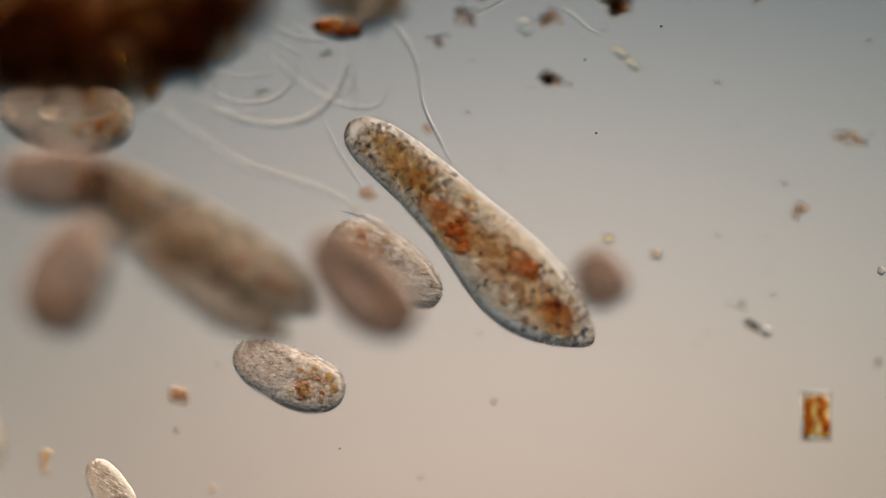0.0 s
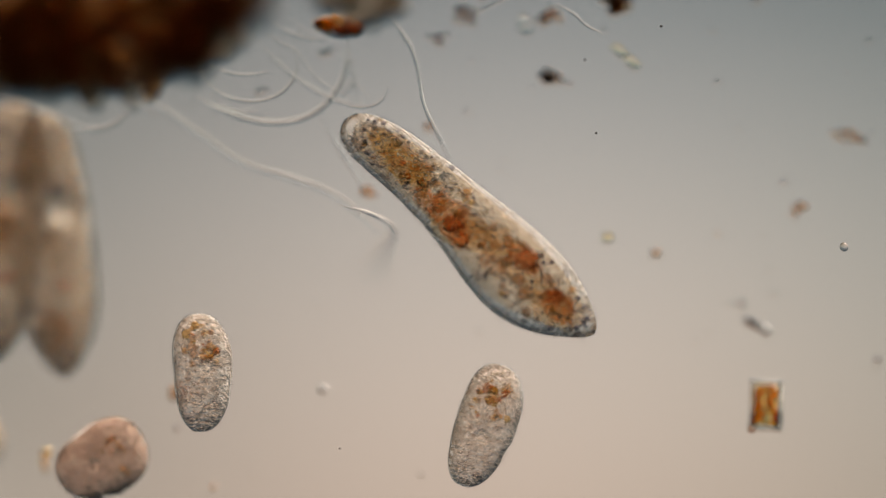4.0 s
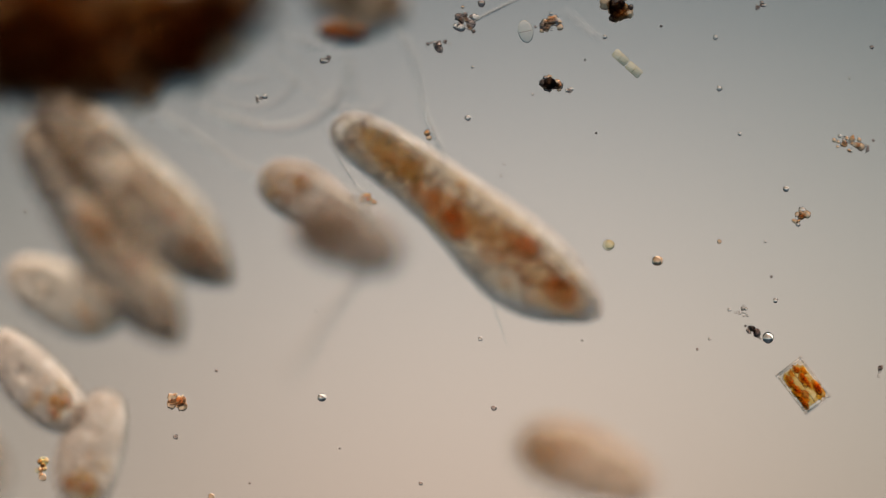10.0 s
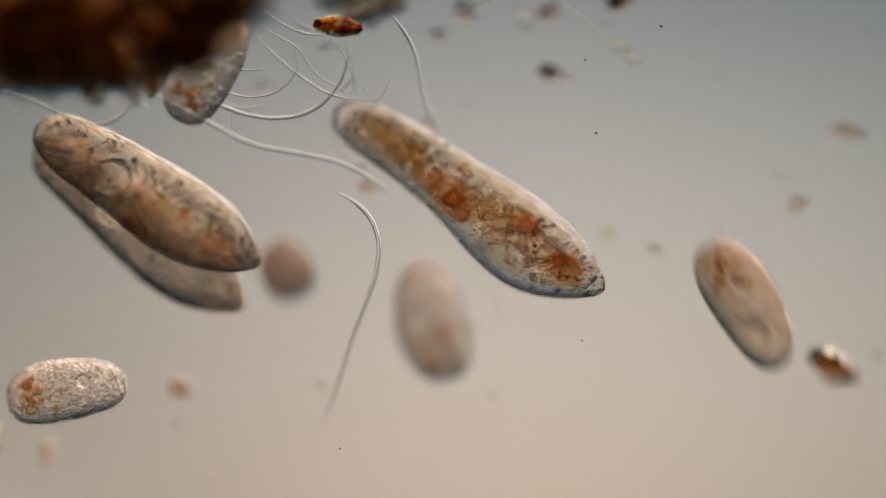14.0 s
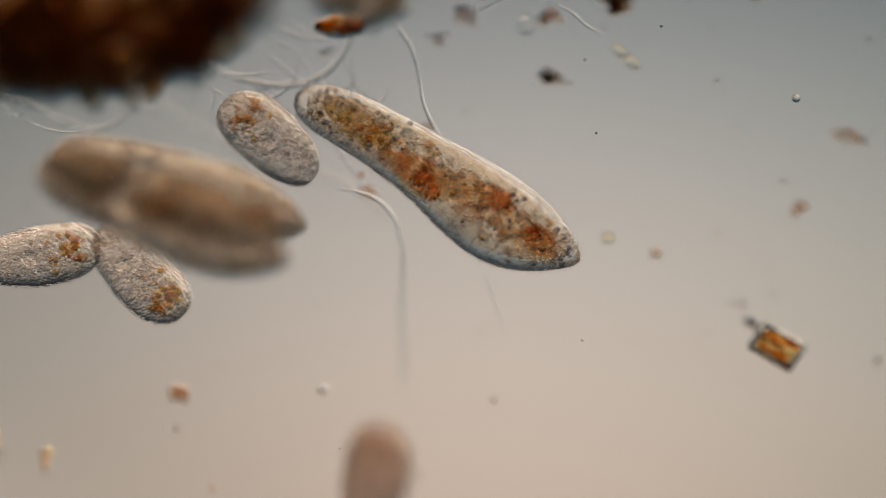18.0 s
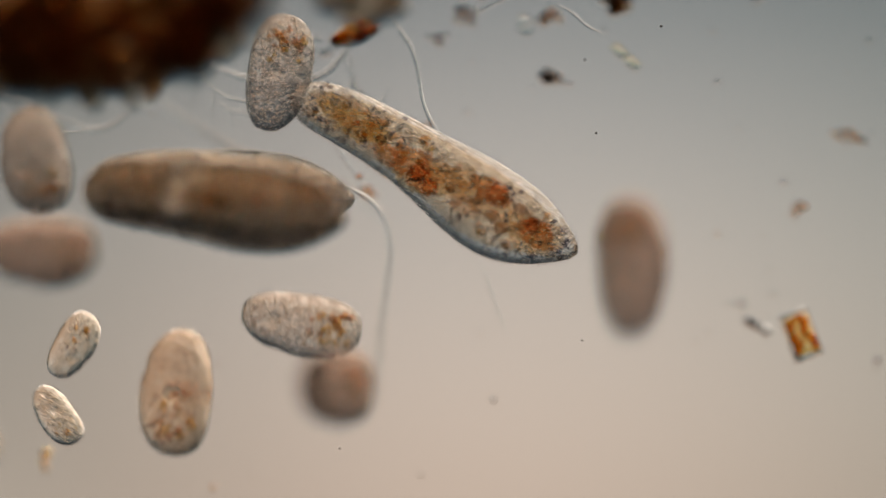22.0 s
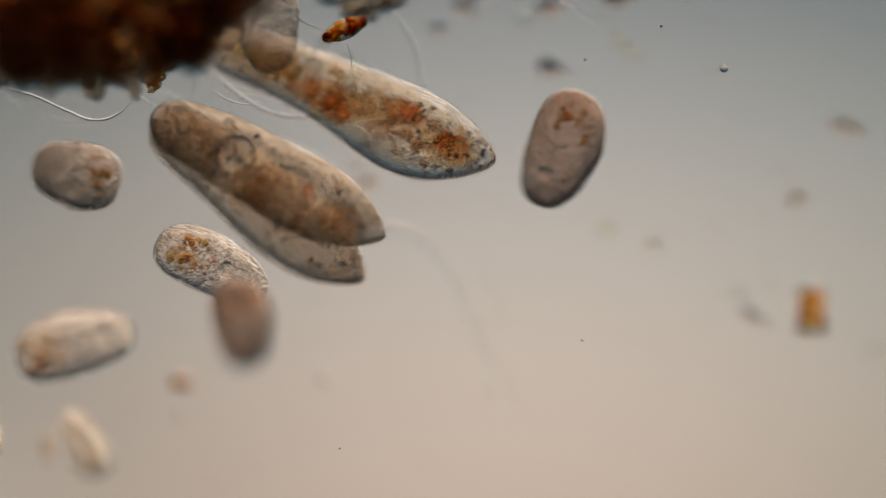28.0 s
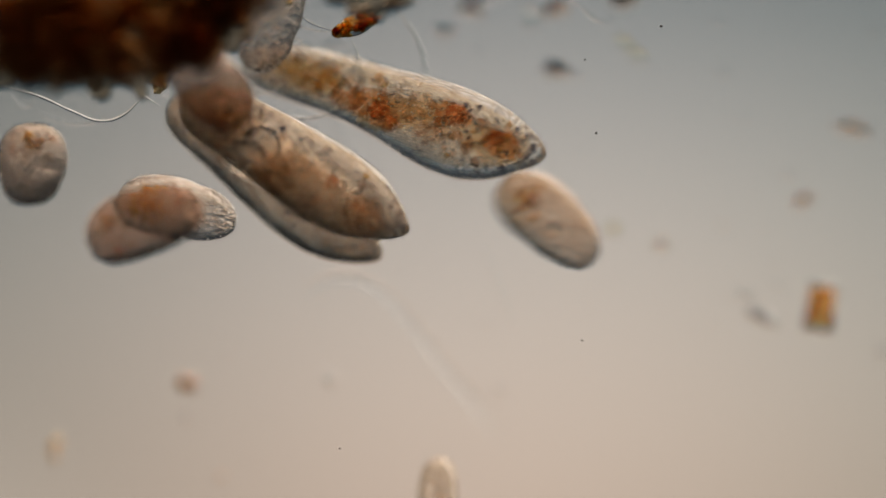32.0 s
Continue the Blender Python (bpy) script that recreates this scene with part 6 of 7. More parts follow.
    glide(swimmers[23], (
        (0, -0.3739, -0.0645, 0.035, -75, 0), (17.9, -0.3745, -0.0659, 0.035, -75, 0), (18.3, -0.2862, -0.0936, 0.035, -75, 0),
        (18.5, -0.2394, -0.1454, 0.035, -45, 0), (18.6, -0.2158, -0.1669, 0.035, -45, 0), (18.9, -0.1881, -0.2316, 0.035, -50, 0),
        (20, -0.3869, -0.2316, 0.035, -50, 0), (21.5, -0.362, -0.0824, 0.035, -50, 0), (21.8, -0.3148, -0.106, 0.035, -50, 0),
        (22, -0.2833, -0.1222, 0.035, -55, 0), (22.2, -0.2564, -0.1537, 0.035, -60, 0), (22.5, -0.2295, -0.2191, 0.035, -60, 0),
        (32, -0.236, -0.2274, 0.035, -60, 0),
    ))
    glide(swimmers[24], (
        (0, -0.3813, 0.0751, 0.1, -80, 0), (18.5, -0.3819, 0.074, 0.1, -80, 0), (19, -0.3124, 0.0748, 0.1, -80, 0),
        (19.3, -0.2972, 0.0912, 0.1, -80, 0), (19.8, -0.3859, 0.0985, 0.1, -80, 0), (32, -0.3937, 0.0927, 0.1, -80, 0),
    ))
    glide(swimmers[25], (
        (0, -0.3863, -0.0563, 0.035, 30, 0), (19.5, -0.3869, -0.0576, 0.035, 30, 0), (20, -0.261, -0.0331, 0.035, 30, 0),
        (20.3, -0.2295, -0.0116, 0.035, 20, 0), (20.6, -0.2009, -0.0033, 0.035, 15, 0), (21, -0.1574, -0.005, 0.035, 20, 0),
        (21.4, -0.104, -0.0066, 0.035, 20, 0), (21.6, -0.1007, -0.0012, 0.035, 35, 0), (21.8, -0.1106, -0.005, 0.035, 65, 0),
        (22, -0.104, -0.0551, 0.035, -10, 0), (22.2, -0.104, -0.0683, 0.035, 60, 0), (22.4, -0.0973, -0.0886, 0.035, 60, 0),
        (22.6, -0.1156, -0.1168, 0.035, 30, 0), (22.8, -0.1338, -0.1251, 0.035, 20, 0), (23, -0.1528, -0.1288, 0.035, 12, 0),
        (23.2, -0.1756, -0.1301, 0.035, -5, 0), (23.4, -0.1943, -0.1251, 0.035, -10, 0), (23.6, -0.2262, -0.1251, 0.035, -20, 0),
        (24, -0.2494, -0.1102, 0.035, -35, 0), (24.2, -0.268, -0.0992, 0.039, -40, 0), (24.4, -0.2846, -0.0763, 0.043, -55, 0),
        (24.6, -0.2829, -0.0522, 0.047, -75, 0), (24.8, -0.2896, -0.0327, 0.051, -85, 0), (25, -0.3, -0.0104, 0.055, -90, 0),
        (25.2, -0.3, 0.0109, 0.059, -100, 0), (25.5, -0.288, 0.0319, 0.065, -110, 0), (26.5, -0.307, 0.0022, 0.091, -60, 0),
        (27.5, -0.2955, -0.0288, 0.117, -110, 0), (27.8, -0.2807, -0.0563, 0.1248, -140, 0), (28, -0.2681, -0.0767, 0.13, -165, 0),
        (28.2, -0.2987, -0.0605, 0.118, -90, 0), (28.5, -0.2998, -0.0838, 0.1, -10, 0), (28.8, -0.3150, -0.0684, 0.1, -20, 0),
        (29, -0.3370, -0.0650, 0.1, -20, 0), (29.3, -0.3848, -0.0639, 0.1, -20, 0), (32, -0.3896, -0.0639, 0.1, -20, 0),
    ))
    glide(swimmers[26], (
        (0, -0.0674, -0.253, 0.07, 80, 0), (20.5, -0.0671, -0.2533, 0.095, 80, 0), (20.8, -0.0743, -0.1595, 0.11, 80, 0),
        (21, -0.0643, 0.0004, 0.12, 65, 0), (21.2, -0.0362, 0.0069, 0.13, 20, 0), (21.4, 0.1232, -0.0309, 0.1267, 5, 0),
        (21.6, 0.2006, 0.0891, 0.1233, 70, 0), (21.8, 0.1942, 0.1022, 0.12, 10, 0), (22, 0.1365, -0.013, 0.1167, 92, 0),
        (22.2, 0.1154, -0.1696, 0.1133, 92, 0), (22.4, 0.0269, -0.2118, 0.11, 150, 0), (22.6, -0.0397, -0.0527, 0.1, 175, 0),
        (22.8, -0.0033, -0.0496, 0.09, 185, 0), (23, -0.0193, -0.0673, 0.08, 190, 78), (23.2, -0.0907, -0.0625, 0.105, 200, 0),
        (23.4, -0.1215, -0.1426, 0.13, 245, 0), (23.7, -0.1642, -0.2515, 0.13, 245, 0), (32, -0.1702, -0.2601, 0.13, 245, 0),
    ))
    glide(swimmers[27], (
        (0, -0.3919, -0.0715, 0.12, -190, 0), (21.3, -0.394, -0.0732, 0.102, -190, 0), (21.6, -0.2621, -0.0878, 0.084, -190, 0),
        (21.8, -0.0983, -0.1176, 0.072, -180, 0), (22, -0.1949, -0.1047, 0.06, -95, 0), (22.2, -0.1748, -0.0297, 0.058, -105, 0),
        (22.4, -0.1468, 0.0202, 0.056, -145, 0), (22.6, -0.1019, 0.0169, 0.054, -165, 0), (22.8, -0.0702, 0.0087, 0.052, -195, 0),
        (23, -0.0479, 0.0045, 0.05, -200, 0), (23.2, -0.0551, 0.0037, 0.0733, -190, 0), (23.4, -0.0184, -0.0029, 0.0967, -190, 0),
        (23.6, 0, -0.0147, 0.12, -190, 0), (23.8, 0.0114, -0.0163, 0.12, -165, 0), (24, 0.0517, 0.0069, 0.12, -125, 0),
        (24.2, 0.0723, 0.0557, 0.105, -80, 0), (24.4, 0.0547, 0.097, 0.075, -25, 0), (24.5, 0.0401, 0.1103, 0.06, -20, 0),
        (24.6, 0.045, 0.0934, 0.06, -10, 0), (24.8, 0.1117, 0.0575, 0.06, -35, 0), (25, 0.3163, -0.1254, 0.06, -80, 0),
        (25.2, 0.3877, -0.1945, 0.06, -80, 0), (32, 0.384, -0.1973, 0.06, -80, 0),
    ))
    glide(swimmers[28], (
        (0, -0.3911, 0.0179, 0.13, 0, 0), (21.4, -0.3917, 0.0167, 0.13, 0, 0), (21.8, -0.2942, 0.0045, 0.13, 0, 0), (22, -0.0691, -0.1, 0.13, 0, 65),
        (22.2, -0.074, -0.0703, 0.13, -20, 0), (22.4, -0.1361, -0.0374, 0.13, -20, 0), (22.6, -0.1544, -0.0374, 0.13, -30, 0),
        (22.8, -0.1398, -0.0524, 0.13, -40, 0), (23, -0.154, -0.0666, 0.13, -75, 0), (23.2, -0.202, -0.1065, 0.13, -130, 0),
        (23.4, -0.2527, -0.1345, 0.13, -145, 0), (23.6, -0.2857, -0.1621, 0.13, -145, 0), (24, -0.3389, -0.2515, 0.13, -145, 0),
        (32, -0.3463, -0.2601, 0.13, -145, 0),
    ))
    glide(swimmers[29], (
        (0, -0.1175, -0.2382, 0.035, -40, 0), (20.9, -0.1176, -0.2398, 0.035, -40, 0), (21.4, -0.1756, -0.1354, 0.0357, -40, 0),
        (21.6, -0.2278, -0.0936, 0.036, -55, 0), (21.8, -0.2746, -0.06, 0.0363, -15, 0), (22, -0.2712, -0.0708, 0.0367, 60, 0),
        (22.2, -0.2629, -0.1437, 0.037, 60, 0), (22.4, -0.231, -0.147, 0.0373, 20, 0), (22.6, -0.241, -0.0919, 0.0377, 80, 0),
        (22.8, -0.2525, -0.0298, 0.038, 85, 0), (23, -0.25, 0.0253, 0.0383, 75, 0), (23.2, -0.2591, 0.0335, 0.0387, 70, 0),
        (23.4, -0.2608, 0.0054, 0.039, 90, 0), (23.6, -0.2491, -0.0666, 0.0393, 95, 0), (23.8, -0.221, -0.0782, 0.0397, 120, 0),
        (24, -0.1672, -0.0952, 0.04, 150, 0), (24.2, -0.1319, -0.1041, 0.046, 190, 0), (24.4, -0.1269, -0.058, 0.052, 250, 0),
        (24.7, -0.0926, 0.0021, 0.061, 250, 0), (25, -0.0702, 0.0248, 0.07, 250, 55), (25.2, -0.0368, 0.0241, 0.0753, 250, 50),
        (25.6, 0.0066, 0.094, 0.086, 270, 0), (26.4, -0.1991, 0.2367, 0.1073, 300, 0), (27.4, -0.3825, -0.1134, 0.134, 300, 0),
        (28, -0.2597, -0.1491, 0.15, 300, 0), (28.2, -0.2594, -0.103, 0.148, 280, 0), (28.4, -0.2394, -0.0451, 0.146, 240, 0),
        (28.6, -0.1855, 0.0095, 0.144, 240, 0), (29.2, -0.1079, 0.0183, 0.138, 200, 0), (30.4, -0.0447, 0.0302, 0.128, 240, 0),
        (31, -0.048, -0.023, 0.125, 260, 0), (31.2, -0.048, -0.053, 0.124, 270, 0), (31.4, -0.0365, -0.0759, 0.123, 240, 0),
        (31.6, -0.0176, -0.119, 0.122, 250, 0), (31.8, -0.0146, -0.1671, 0.121, 270, 0), (32, -0.0081, -0.1847, 0.12, 270, 0),
    ))
    glide(swimmers[30], (
        (0, -0.0547, -0.2515, 0.1, 50, 0), (23.1, -0.0548, -0.2531, 0.1, 50, 0), (23.4, 0.0348, -0.1321, 0.1, 50, 0),
        (23.5, 0.1038, -0.0707, 0.1, 40, 0), (23.6, 0.1999, 0.0217, 0.1, 25, 0), (23.8, 0.0989, -0.1104, 0.1, 65, 0),
        (24, 0.2428, 0.0417, 0.1, 55, 0), (24.2, 0.2496, 0.0509, 0.1, 60, 0), (24.4, 0.2068, -0.0357, 0.1, 65, 0),
        (24.5, 0.1688, -0.0889, 0.1, 65, 0), (24.6, 0.1074, -0.1607, 0.1, 50, 0), (24.9, 0.0681, -0.2574, 0.1, 50, 0),
        (32, 0.0636, -0.2617, 0.1, 50, 0),
    ))
    glide(swimmers[31], (
        (0, 0.3777, 0.08, 0.05, 30, 0), (23.4, 0.3781, 0.0788, 0.0527, 30, 0), (23.8, 0.1498, 0.0268, 0.0553, 30, 0),
        (24, 0.1456, -0.0198, 0.0567, 85, 0), (24.2, 0.1651, -0.0304, 0.058, 120, 0), (24.4, 0.135, -0.0112, 0.0593, 30, 0),
        (24.5, 0.1065, -0.0149, 0.06, 92, 0), (24.6, 0.095, -0.0236, 0.06, 160, 0), (24.8, 0.0835, -0.0376, 0.06, 215, 0),
        (25, 0.0352, -0.0555, 0.06, 210, 0), (25.2, -0.0236, -0.0711, 0.06, 185, 0), (25.5, -0.1427, -0.0805, 0.06, 180, 0),
        (26.4, -0.3961, -0.0931, 0.06, 150, 0), (32, -0.401, -0.0934, 0.06, 150, 0),
    ))
    glide(swimmers[32], (
        (0, -0.3903, -0.0474, 0.09, 120, 0), (26.7, -0.3935, -0.0557, 0.0947, 120, 0), (27.5, -0.2425, -0.0722, 0.1, 120, 0),
        (27.7, -0.2386, -0.0899, 0.13, 130, 0), (28, -0.1467, -0.0543, 0.1592, 100, 48), (28.2, -0.1944, -0.0038, 0.1577, 150, 0),
        (28.4, -0.1945, 0.0292, 0.1562, 120, 0), (28.6, -0.2092, 0.0474, 0.1546, 100, 0), (28.8, -0.2622, 0.064, 0.1531, 95, 0),
        (29, -0.2707, 0.0651, 0.1515, 110, 0), (29.2, -0.2818, 0.0762, 0.15, 120, 0), (29.6, -0.385, 0.0917, 0.15, 120, 0),
        (32, -0.3898, 0.0917, 0.15, 120, 0),
    ))
    glide(swimmers[33], (
        (0, -0.3877, -0.0025, 0.07, -180, 0), (25.9, -0.3909, -0.0095, 0.07, -180, 0), (26.8, -0.2834, 0.002, 0.072, -180, 0),
        (27.5, -0.2177, 0.0095, 0.0737, -180, 0), (27.7, -0.2044, 0.0046, 0.0742, -210, 0), (28, -0.1695, -0.0195, 0.075, -205, 0),
        (28.2, -0.2088, 0.0095, 0.077, -240, 35), (28.4, -0.2626, 0.0315, 0.079, -250, 75), (28.6, -0.2608, 0.0262, 0.081, -110, 60),
        (28.8, -0.2039, 0.0232, 0.083, -180, 0), (29, -0.2013, 0.0161, 0.085, -190, 62), (29.2, -0.2021, 0.007, 0.084, -230, 45),
        (29.4, -0.1989, -0.0079, 0.083, -260, 20), (29.6, -0.1621, -0.0132, 0.082, -230, 0), (29.8, -0.1423, -0.0199, 0.081, -220, 0),
        (30, -0.139, -0.0199, 0.08, -215, 0), (30.2, -0.1655, -0.0079, 0.08, -245, 20), (30.4, -0.1655, -0.0029, 0.08, -245, 60),
        (30.6, -0.1423, -0.0079, 0.08, -190, 0), (30.8, -0.1605, 0.0021, 0.08, -195, 0), (31, -0.1704, 0.0054, 0.08, -210, 0),
        (31.2, -0.1824, 0.0153, 0.08, -205, 0), (31.6, -0.1982, 0.0136, 0.08, -210, 0), (31.8, -0.2099, 0.0285, 0.08, -200, 0),
        (32, -0.2, 0.0227, 0.08, -190, 0),
    ))
    glide(swimmers[34], (
        (0, -0.092, -0.253, 0.07, 90, 0), (26.6, -0.0927, -0.2627, 0.0775, 90, 0), (27.5, -0.067, -0.0624, 0.0887, 65, 0),
        (27.7, 0.0017, -0.0157, 0.0912, 35, 0), (28, 0.0871, 0.0652, 0.095, 70, 0), (28.2, 0.1495, 0.051, 0.1075, 150, 0),
        (28.4, 0.2354, -0.0987, 0.12, 110, 0), (28.5, 0.2571, -0.1533, 0.12, 105, 0), (28.8, 0.2939, -0.2693, 0.12, 105, 0),
        (32, 0.2891, -0.2689, 0.12, 105, 0),
    ))
    glide(swimmers[35], (
        (0, 0.0065, -0.2494, 0.14, 20, 0), (28, 0.0065, -0.2607, 0.14, 20, 0), (28.4, -0.0217, -0.1641, 0.14, 20, 0),
        (28.6, -0.0151, -0.1807, 0.14, 20, 0), (28.8, -0.0613, -0.1423, 0.14, 20, 0), (29, -0.0519, -0.0855, 0.14, 95, 0),
        (29.2, -0.0875, -0.0594, 0.14, 135, 0), (29.4, -0.1439, -0.0361, 0.14, 130, 0), (29.6, -0.1738, -0.0103, 0.1267, 160, 0),
        (29.8, -0.2244, 0.025, 0.1133, 180, 0), (30, -0.2563, 0.0618, 0.1, 180, 0), (30.2, -0.2282, 0.042, 0.1015, 160, 0),
        (30.4, -0.2162, 0.0387, 0.103, 145, 0), (30.6, -0.2046, 0.0337, 0.1045, 135, 0), (30.8, -0.2346, 0.0436, 0.106, 150, 0),
        (31, -0.2394, 0.0185, 0.1075, 150, 50), (31.2, -0.2772, 0.002, 0.109, 180, 0), (31.4, -0.2409, -0.0029, 0.1105, 260, 0),
        (31.6, -0.2635, 0.0069, 0.112, 180, 0), (31.8, -0.2501, 0.0234, 0.1135, 250, 0), (32, -0.2221, 0.0123, 0.115, 200, 0),
    ))
    glide(swimmers[36], (
        (0, -0.3795, 0.0756, 0.07, 75, 0), (24.8, -0.3814, 0.0718, 0.07, 75, 0), (25.2, -0.3092, 0.0944, 0.071, 75, 0),
        (25.5, -0.3045, 0.0935, 0.0725, 60, 0), (26.5, -0.2872, 0.0767, 0.0775, 20, 0), (27.5, -0.2645, 0.0662, 0.0825, -10, 0),
        (27.7, -0.2441, 0.0732, 0.0835, -10, 0), (28, -0.2623, 0.0459, 0.085, -10, 48), (28.2, -0.2925, 0.0546, 0.0848, -60, 20),
        (28.4, -0.3024, 0.0678, 0.0845, -60, 0), (28.8, -0.3185, 0.0757, 0.084, -60, 0), (29, -0.352, 0.0745, 0.084, -80, 0), (29.2, -0.350, 0.072, 0.084, -100, 0), (29.4, -0.316, 0.0670, 0.0833, -120, 0),
        (29.6, -0.2993, 0.0723, 0.083, -80, 0), (29.8, -0.302, 0.078, 0.0828, 5, 0), (30, -0.312, 0.0915, 0.0825, 32, 0), (30.2, -0.3109, 0.0889, 0.0823, 60, 0),
        (30.6, -0.2957, 0.0922, 0.0818, 40, 0), (30.8, -0.2858, 0.0889, 0.0815, 30, 0), (31, -0.299, 0.0773, 0.0813, 55, 0),
        (31.2, -0.3077, 0.0686, 0.081, 80, 0), (31.6, -0.3069, 0.0686, 0.0805, 90, 30), (31.8, -0.3051, 0.0653, 0.0803, 90, 45),
        (32, -0.3063, 0.062, 0.08, 90, 52),
    ))
    glide(swimmers[37], (
        (0, -0.378, -0.0229, 0.09, 65, 0), (28.9, -0.3815, -0.0312, 0.09, 65, 0), (29.2, -0.2886, -0.0095, 0.09, 65, 0),
        (29.4, -0.2403, 0.0371, 0.09, 50, 0), (29.6, -0.2419, 0.0619, 0.09, 95, 0), (29.8, -0.2411, 0.0103, 0.09, 50, 0),
        (30, -0.2617, -0.0091, 0.09, 50, 0), (30.2, -0.3154, -0.0888, 0.09, 60, 0), (30.5, -0.3897, -0.1383, 0.09, 60, 0),
        (32, -0.3945, -0.1383, 0.09, 60, 0),
    ))
    glide(swimmers[38], (
        (0, -0.3749, 0.1315, 0.13, -40, 0), (30.2, -0.3789, 0.125, 0.1233, -40, 0), (30.6, -0.2607, 0.0925, 0.11, -40, 0),
        (30.8, -0.2215, 0.0802, 0.1033, -50, 0), (31, -0.2148, 0.0771, 0.0967, -60, 0), (31.2, -0.237, 0.0772, 0.09, -50, 0),
        (31.4, -0.2383, 0.0803, 0.0975, -20, 0), (31.6, -0.2387, 0.0884, 0.105, -10, 0), (31.8, -0.2016, 0.1006, 0.1125, 0, 0),
        (32, -0.1767, 0.1148, 0.12, -50, 0),
    ))
    glide(swimmers[39], (
        (0, -0.3594, -0.1285, 0.12, -30, 0), (29.3, -0.3635, -0.1378, 0.1095, -30, 0), (29.6, -0.2984, -0.1546, 0.099, -30, 0),
        (29.8, -0.125, -0.1531, 0.092, 20, 0), (30, -0.0219, -0.0748, 0.085, 60, 0), (30.2, -0.045, -0.1, 0.0865, -5, 0),
        (30.4, 0.0302, -0.095, 0.088, -25, 0), (30.6, 0.0834, -0.1165, 0.0895, -20, 0), (30.8, 0.1081, -0.123, 0.091, 0, 0),
        (31, 0.1065, -0.1147, 0.0925, 75, 0), (31.2, 0.1081, -0.118, 0.094, 160, 0), (31.4, 0.1415, -0.0532, 0.0955, 190, 0),
        (31.6, 0.1022, -0.0198, 0.097, 150, 0), (31.8, -0.001, -0.0013, 0.0985, 190, 0), (32, 0.0727, 0.0144, 0.1, 140, 0),
    ))
    glide(swimmers[40], (
        (0, -0.0748, -0.2504, 0.12, -30, 0), (30.5, -0.0755, -0.2606, 0.12, -30, 0), (30.8, -0.1543, -0.1359, 0.12, -30, 0),
        (31, -0.3135, -0.0395, 0.12, -40, 0), (31.3, -0.3956, 0.0102, 0.12, -40, 0), (32, -0.4004, 0.0102, 0.12, -40, 0),
    ))
    glide(swimmers[41], (
        (0, -0.3803, -0.0148, 0.06, -35, 0), (20.5, -0.3804, -0.0161, 0.065, -35, 0), (21, -0.3077, -0.0148, 0.07, -35, 0),
        (21.4, -0.3074, 0.007, 0.074, -50, 0), (21.8, -0.3088, 0.0283, 0.078, -70, 0), (22, -0.2968, 0.0649, 0.08, -80, 0),
        (22.4, -0.2993, 0.0581, 0.0933, -80, 0), (22.6, -0.3009, 0.0548, 0.1, -60, 0), (22.8, -0.3005, 0.0331, 0.1067, -85, 0),
        (23, -0.3095, 0.0004, 0.1133, -75, 0), (23.2, -0.2814, 0.0086, 0.12, 0, 0), (23.4, -0.2626, 0.0135, 0.105, 10, 0),
        (23.6, -0.2433, 0.0135, 0.09, 0, 0), (23.8, -0.2741, 0.03, 0.075, -60, 0), (24, -0.2955, 0.075, 0.06, 10, 0),
        (24.2, -0.2866, 0.0727, 0.062, -30, 0), (24.4, -0.2702, 0.0721, 0.064, -70, 0), (24.6, -0.2637, 0.0767, 0.066, -10, 0),
        (24.8, -0.2552, 0.0541, 0.068, -60, 0), (25, -0.2123, 0.0029, 0.07, -30, 0), (25.2, -0.1537, -0.0308, 0.072, -20, 0),
        (25.5, -0.1923, -0.0319, 0.075, -25, 0), (26.4, -0.3866, -0.0887, 0.075, -25, 0), (32, -0.3915, -0.089, 0.075, -25, 0),
    ))
    glide(swimmers[42], (
        (0, 0.15, -0.2525, 0.08, 25, 0), (16, 0.1508, -0.2581, 0.08, 25, 0), (16.5, 0.1297, -0.1681, 0.08, 25, 0),
        (16.9, 0.1093, -0.2548, 0.08, 60, 0), (32, 0.1053, -0.2627, 0.08, 60, 0),
    ))
    glide(swimmers[43], (
        (0, -0.0098, 0.2064, 0.085, -90, 0), (30.3, -0.0099, 0.2004, 0.085, -90, 0), (30.6, 0, 0.1405, 0.085, -80, 0),
        (30.8, -0.005, 0.0219, 0.085, -80, 0), (31, 0.0517, -0.0199, 0.085, -160, 0), (31.2, 0.0884, 0.007, 0.085, -140, 0),
        (31.4, 0.1554, 0.057, 0.085, -150, 0), (31.6, 0.2227, 0.0855, 0.085, -135, 0), (31.8, 0.2461, 0.1273, 0.085, -120, 0),
        (32, 0.2622, 0.1921, 0.085, -120, 0),
    ))
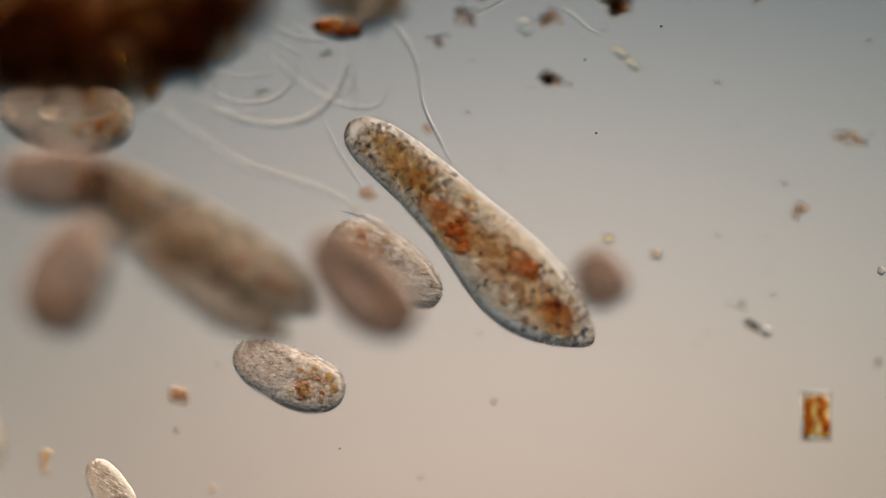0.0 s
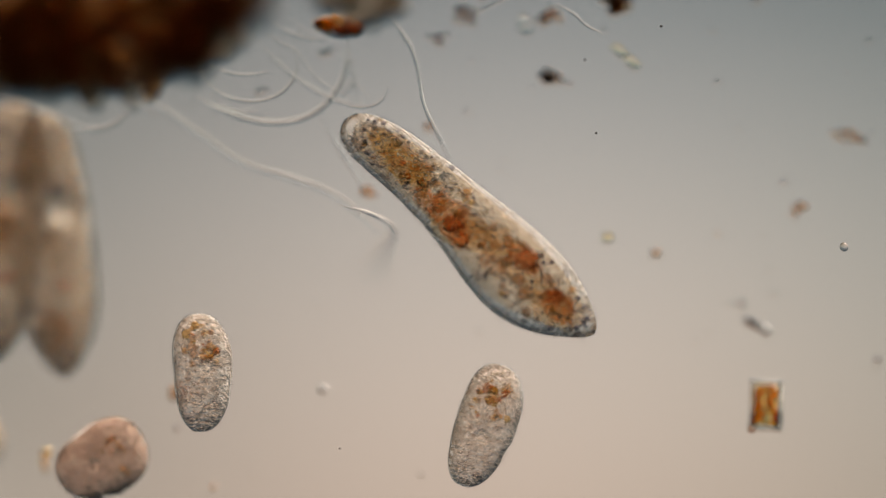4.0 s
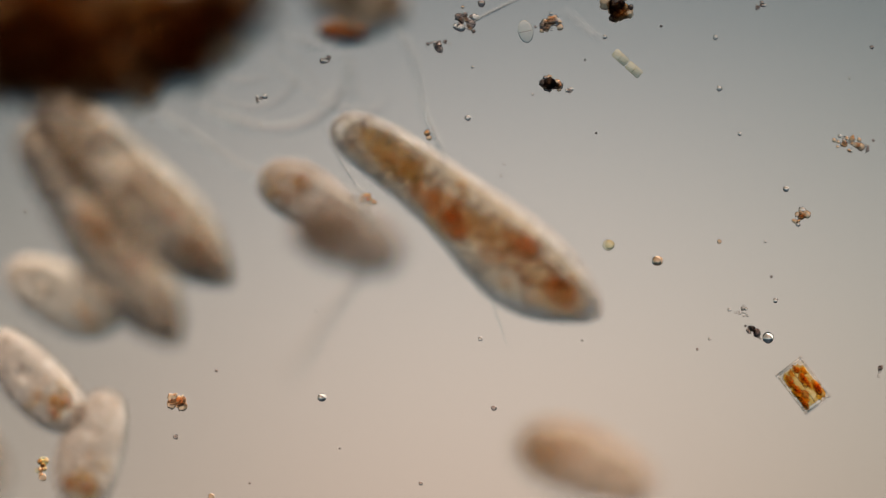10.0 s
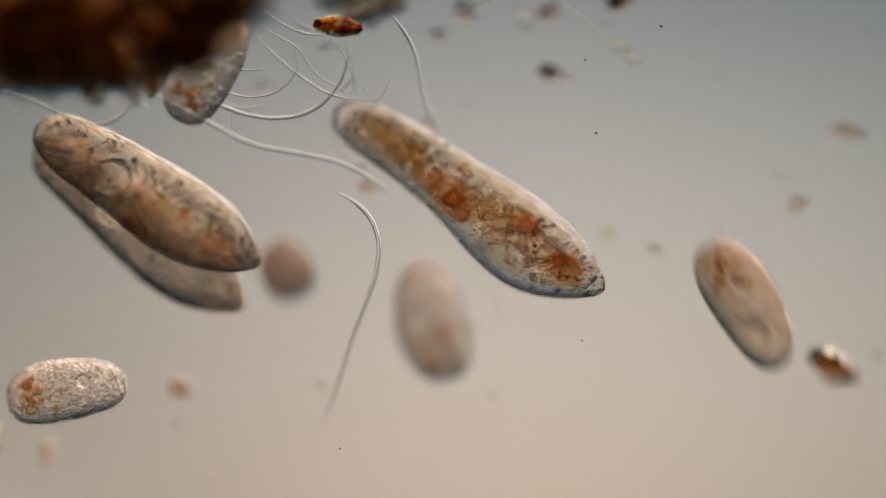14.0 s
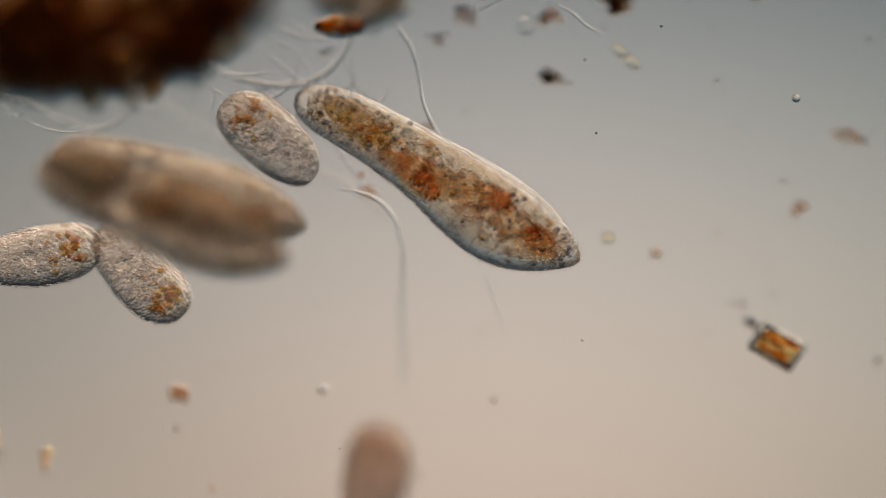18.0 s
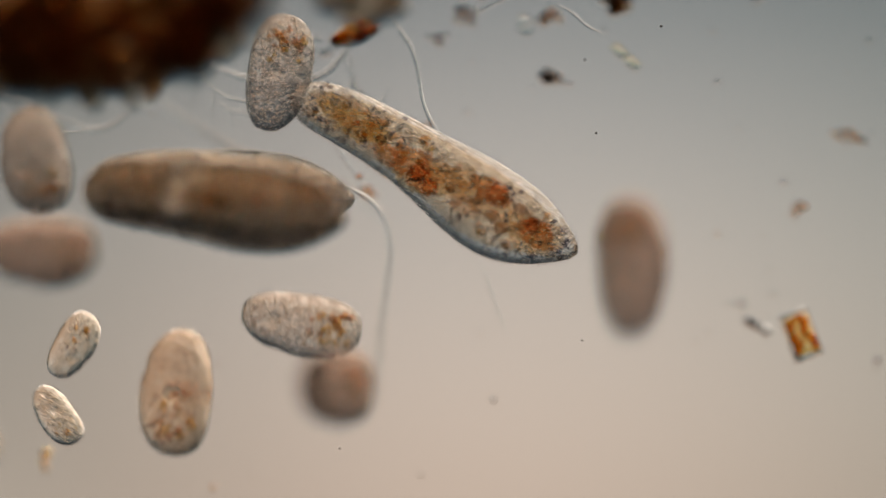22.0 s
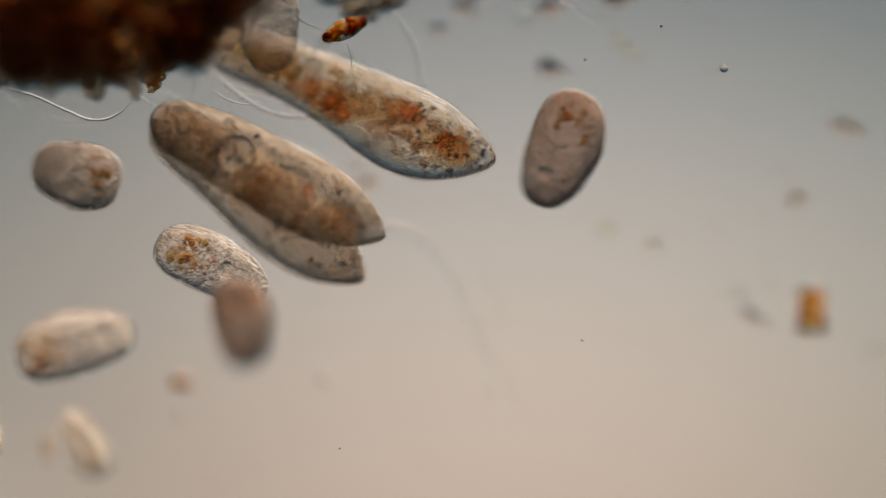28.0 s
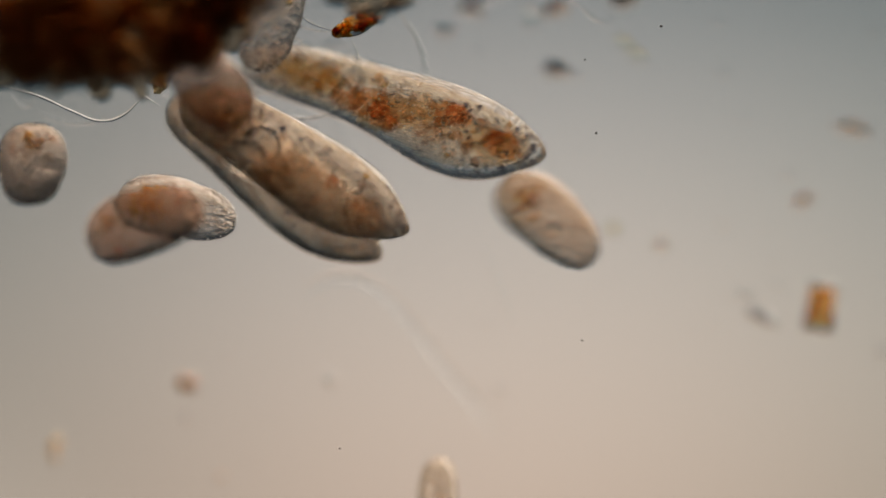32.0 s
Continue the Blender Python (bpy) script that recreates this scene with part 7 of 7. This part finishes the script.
    glide(drifters[0], (
        (0, 0.188, -0.2128, 0.05, 0, 0), (4, 0.2254, -0.1321, 0.055, 80, 0), (5.5, 0.2392, -0.0406, 0.055, 110, 0),
        (6, 0.2438, -0.0149, 0.055, 120, 0), (7, 0.2289, 0.0575, 0.045, 140, 0), (7.5, 0.204, 0.0857, 0.04, 150, 0),
        (8, 0.1599, 0.0903, 0.035, 160, 0), (9, 0.034, 0.0771, 0.03, 180, 0), (9.6, -0.0266, 0.0742, 0.02, 192, 0),
        (12, -0.0601, 0.0572, 0.005, 240, 0), (32, -0.0652, 0.0526, 0.005, 640, 0),
    ))
    glide(drifters[1], (
        (0, 0.377, 0.0469, 0.06, 0, 0), (22, 0.3528, 0.0499, 0.06, 440, 0), (24, 0.3116, 0.0581, 0.06, 480, 0), (25, 0.2844, 0.0617, 0.06, 500, 0),
        (25.5, 0.272, 0.0688, 0.062, 510, 0), (27.5, 0.2392, 0.0999, 0.075, 550, 0), (28, 0.206, 0.1252, 0.075, 560, 0),
        (28.5, 0.1641, 0.1451, 0.075, 570, 0), (29.4, 0.0977, 0.2133, 0.075, 588, 0), (32, 0.0847, 0.2257, 0.075, 640, 0),
    ))
    glide(drifters[2], (
        (0, 0.3213, -0.0149, 0.03, 0, 0), (1, 0.3151, -0.0075, 0.03, 20, 0), (3.5, 0.2963, -0.005, 0.035, 70, 0), (9, 0.2803, 0.216, 0.03, 180, 0),
        (16, 0.1856, 0.2054, 0.03, 320, 0), (17.5, 0.2762, 0.1103, 0.03, 350, 0), (19, 0.1816, 0.1115, 0.03, 380, 0),
        (20.5, 0.1269, 0.1248, 0.03, 410, 0), (22.5, 0.073, 0.2077, 0.03, 450, 0), (32, 0.0604, 0.2152, 0.03, 640, 0),
    ))
    glide(hook_thread, ((0, 0, 0, 0, 0, 0), (14.5, 0, 0, 0, 0, 0), (16.5, 0.004, 0.026, 0.004, 0, 0), (24, 0.006, 0.028, 0.004, 0, 0), (25.5, -0.006, 0.02, 0.01, 0, 0), (27.5, -0.0439, -0.0351, -0.008, -20, 0), (32, -0.0439, -0.0351, -0.008, -20, 0)))
    glide(long_thread, (
        (0, 0, 0, 0, 0, 0), (10.5, 0, 0, 0, 0, 0), (12, 0.0125, 0.0283, 0, 7, 0), (14.5, 0.0125, 0.0283, 0, 7, 0), (16.5, 0.0058, 0.0119, 0.035, 3, 0),
        (23.5, 0.0058, 0.0119, 0.035, 3, 0), (25, -0.0142, 0.0219, -0.04, 3, 0), (32, -0.0242, 0.0319, -0.05, 3, 0),
    ))
    settle_dust()


motions()
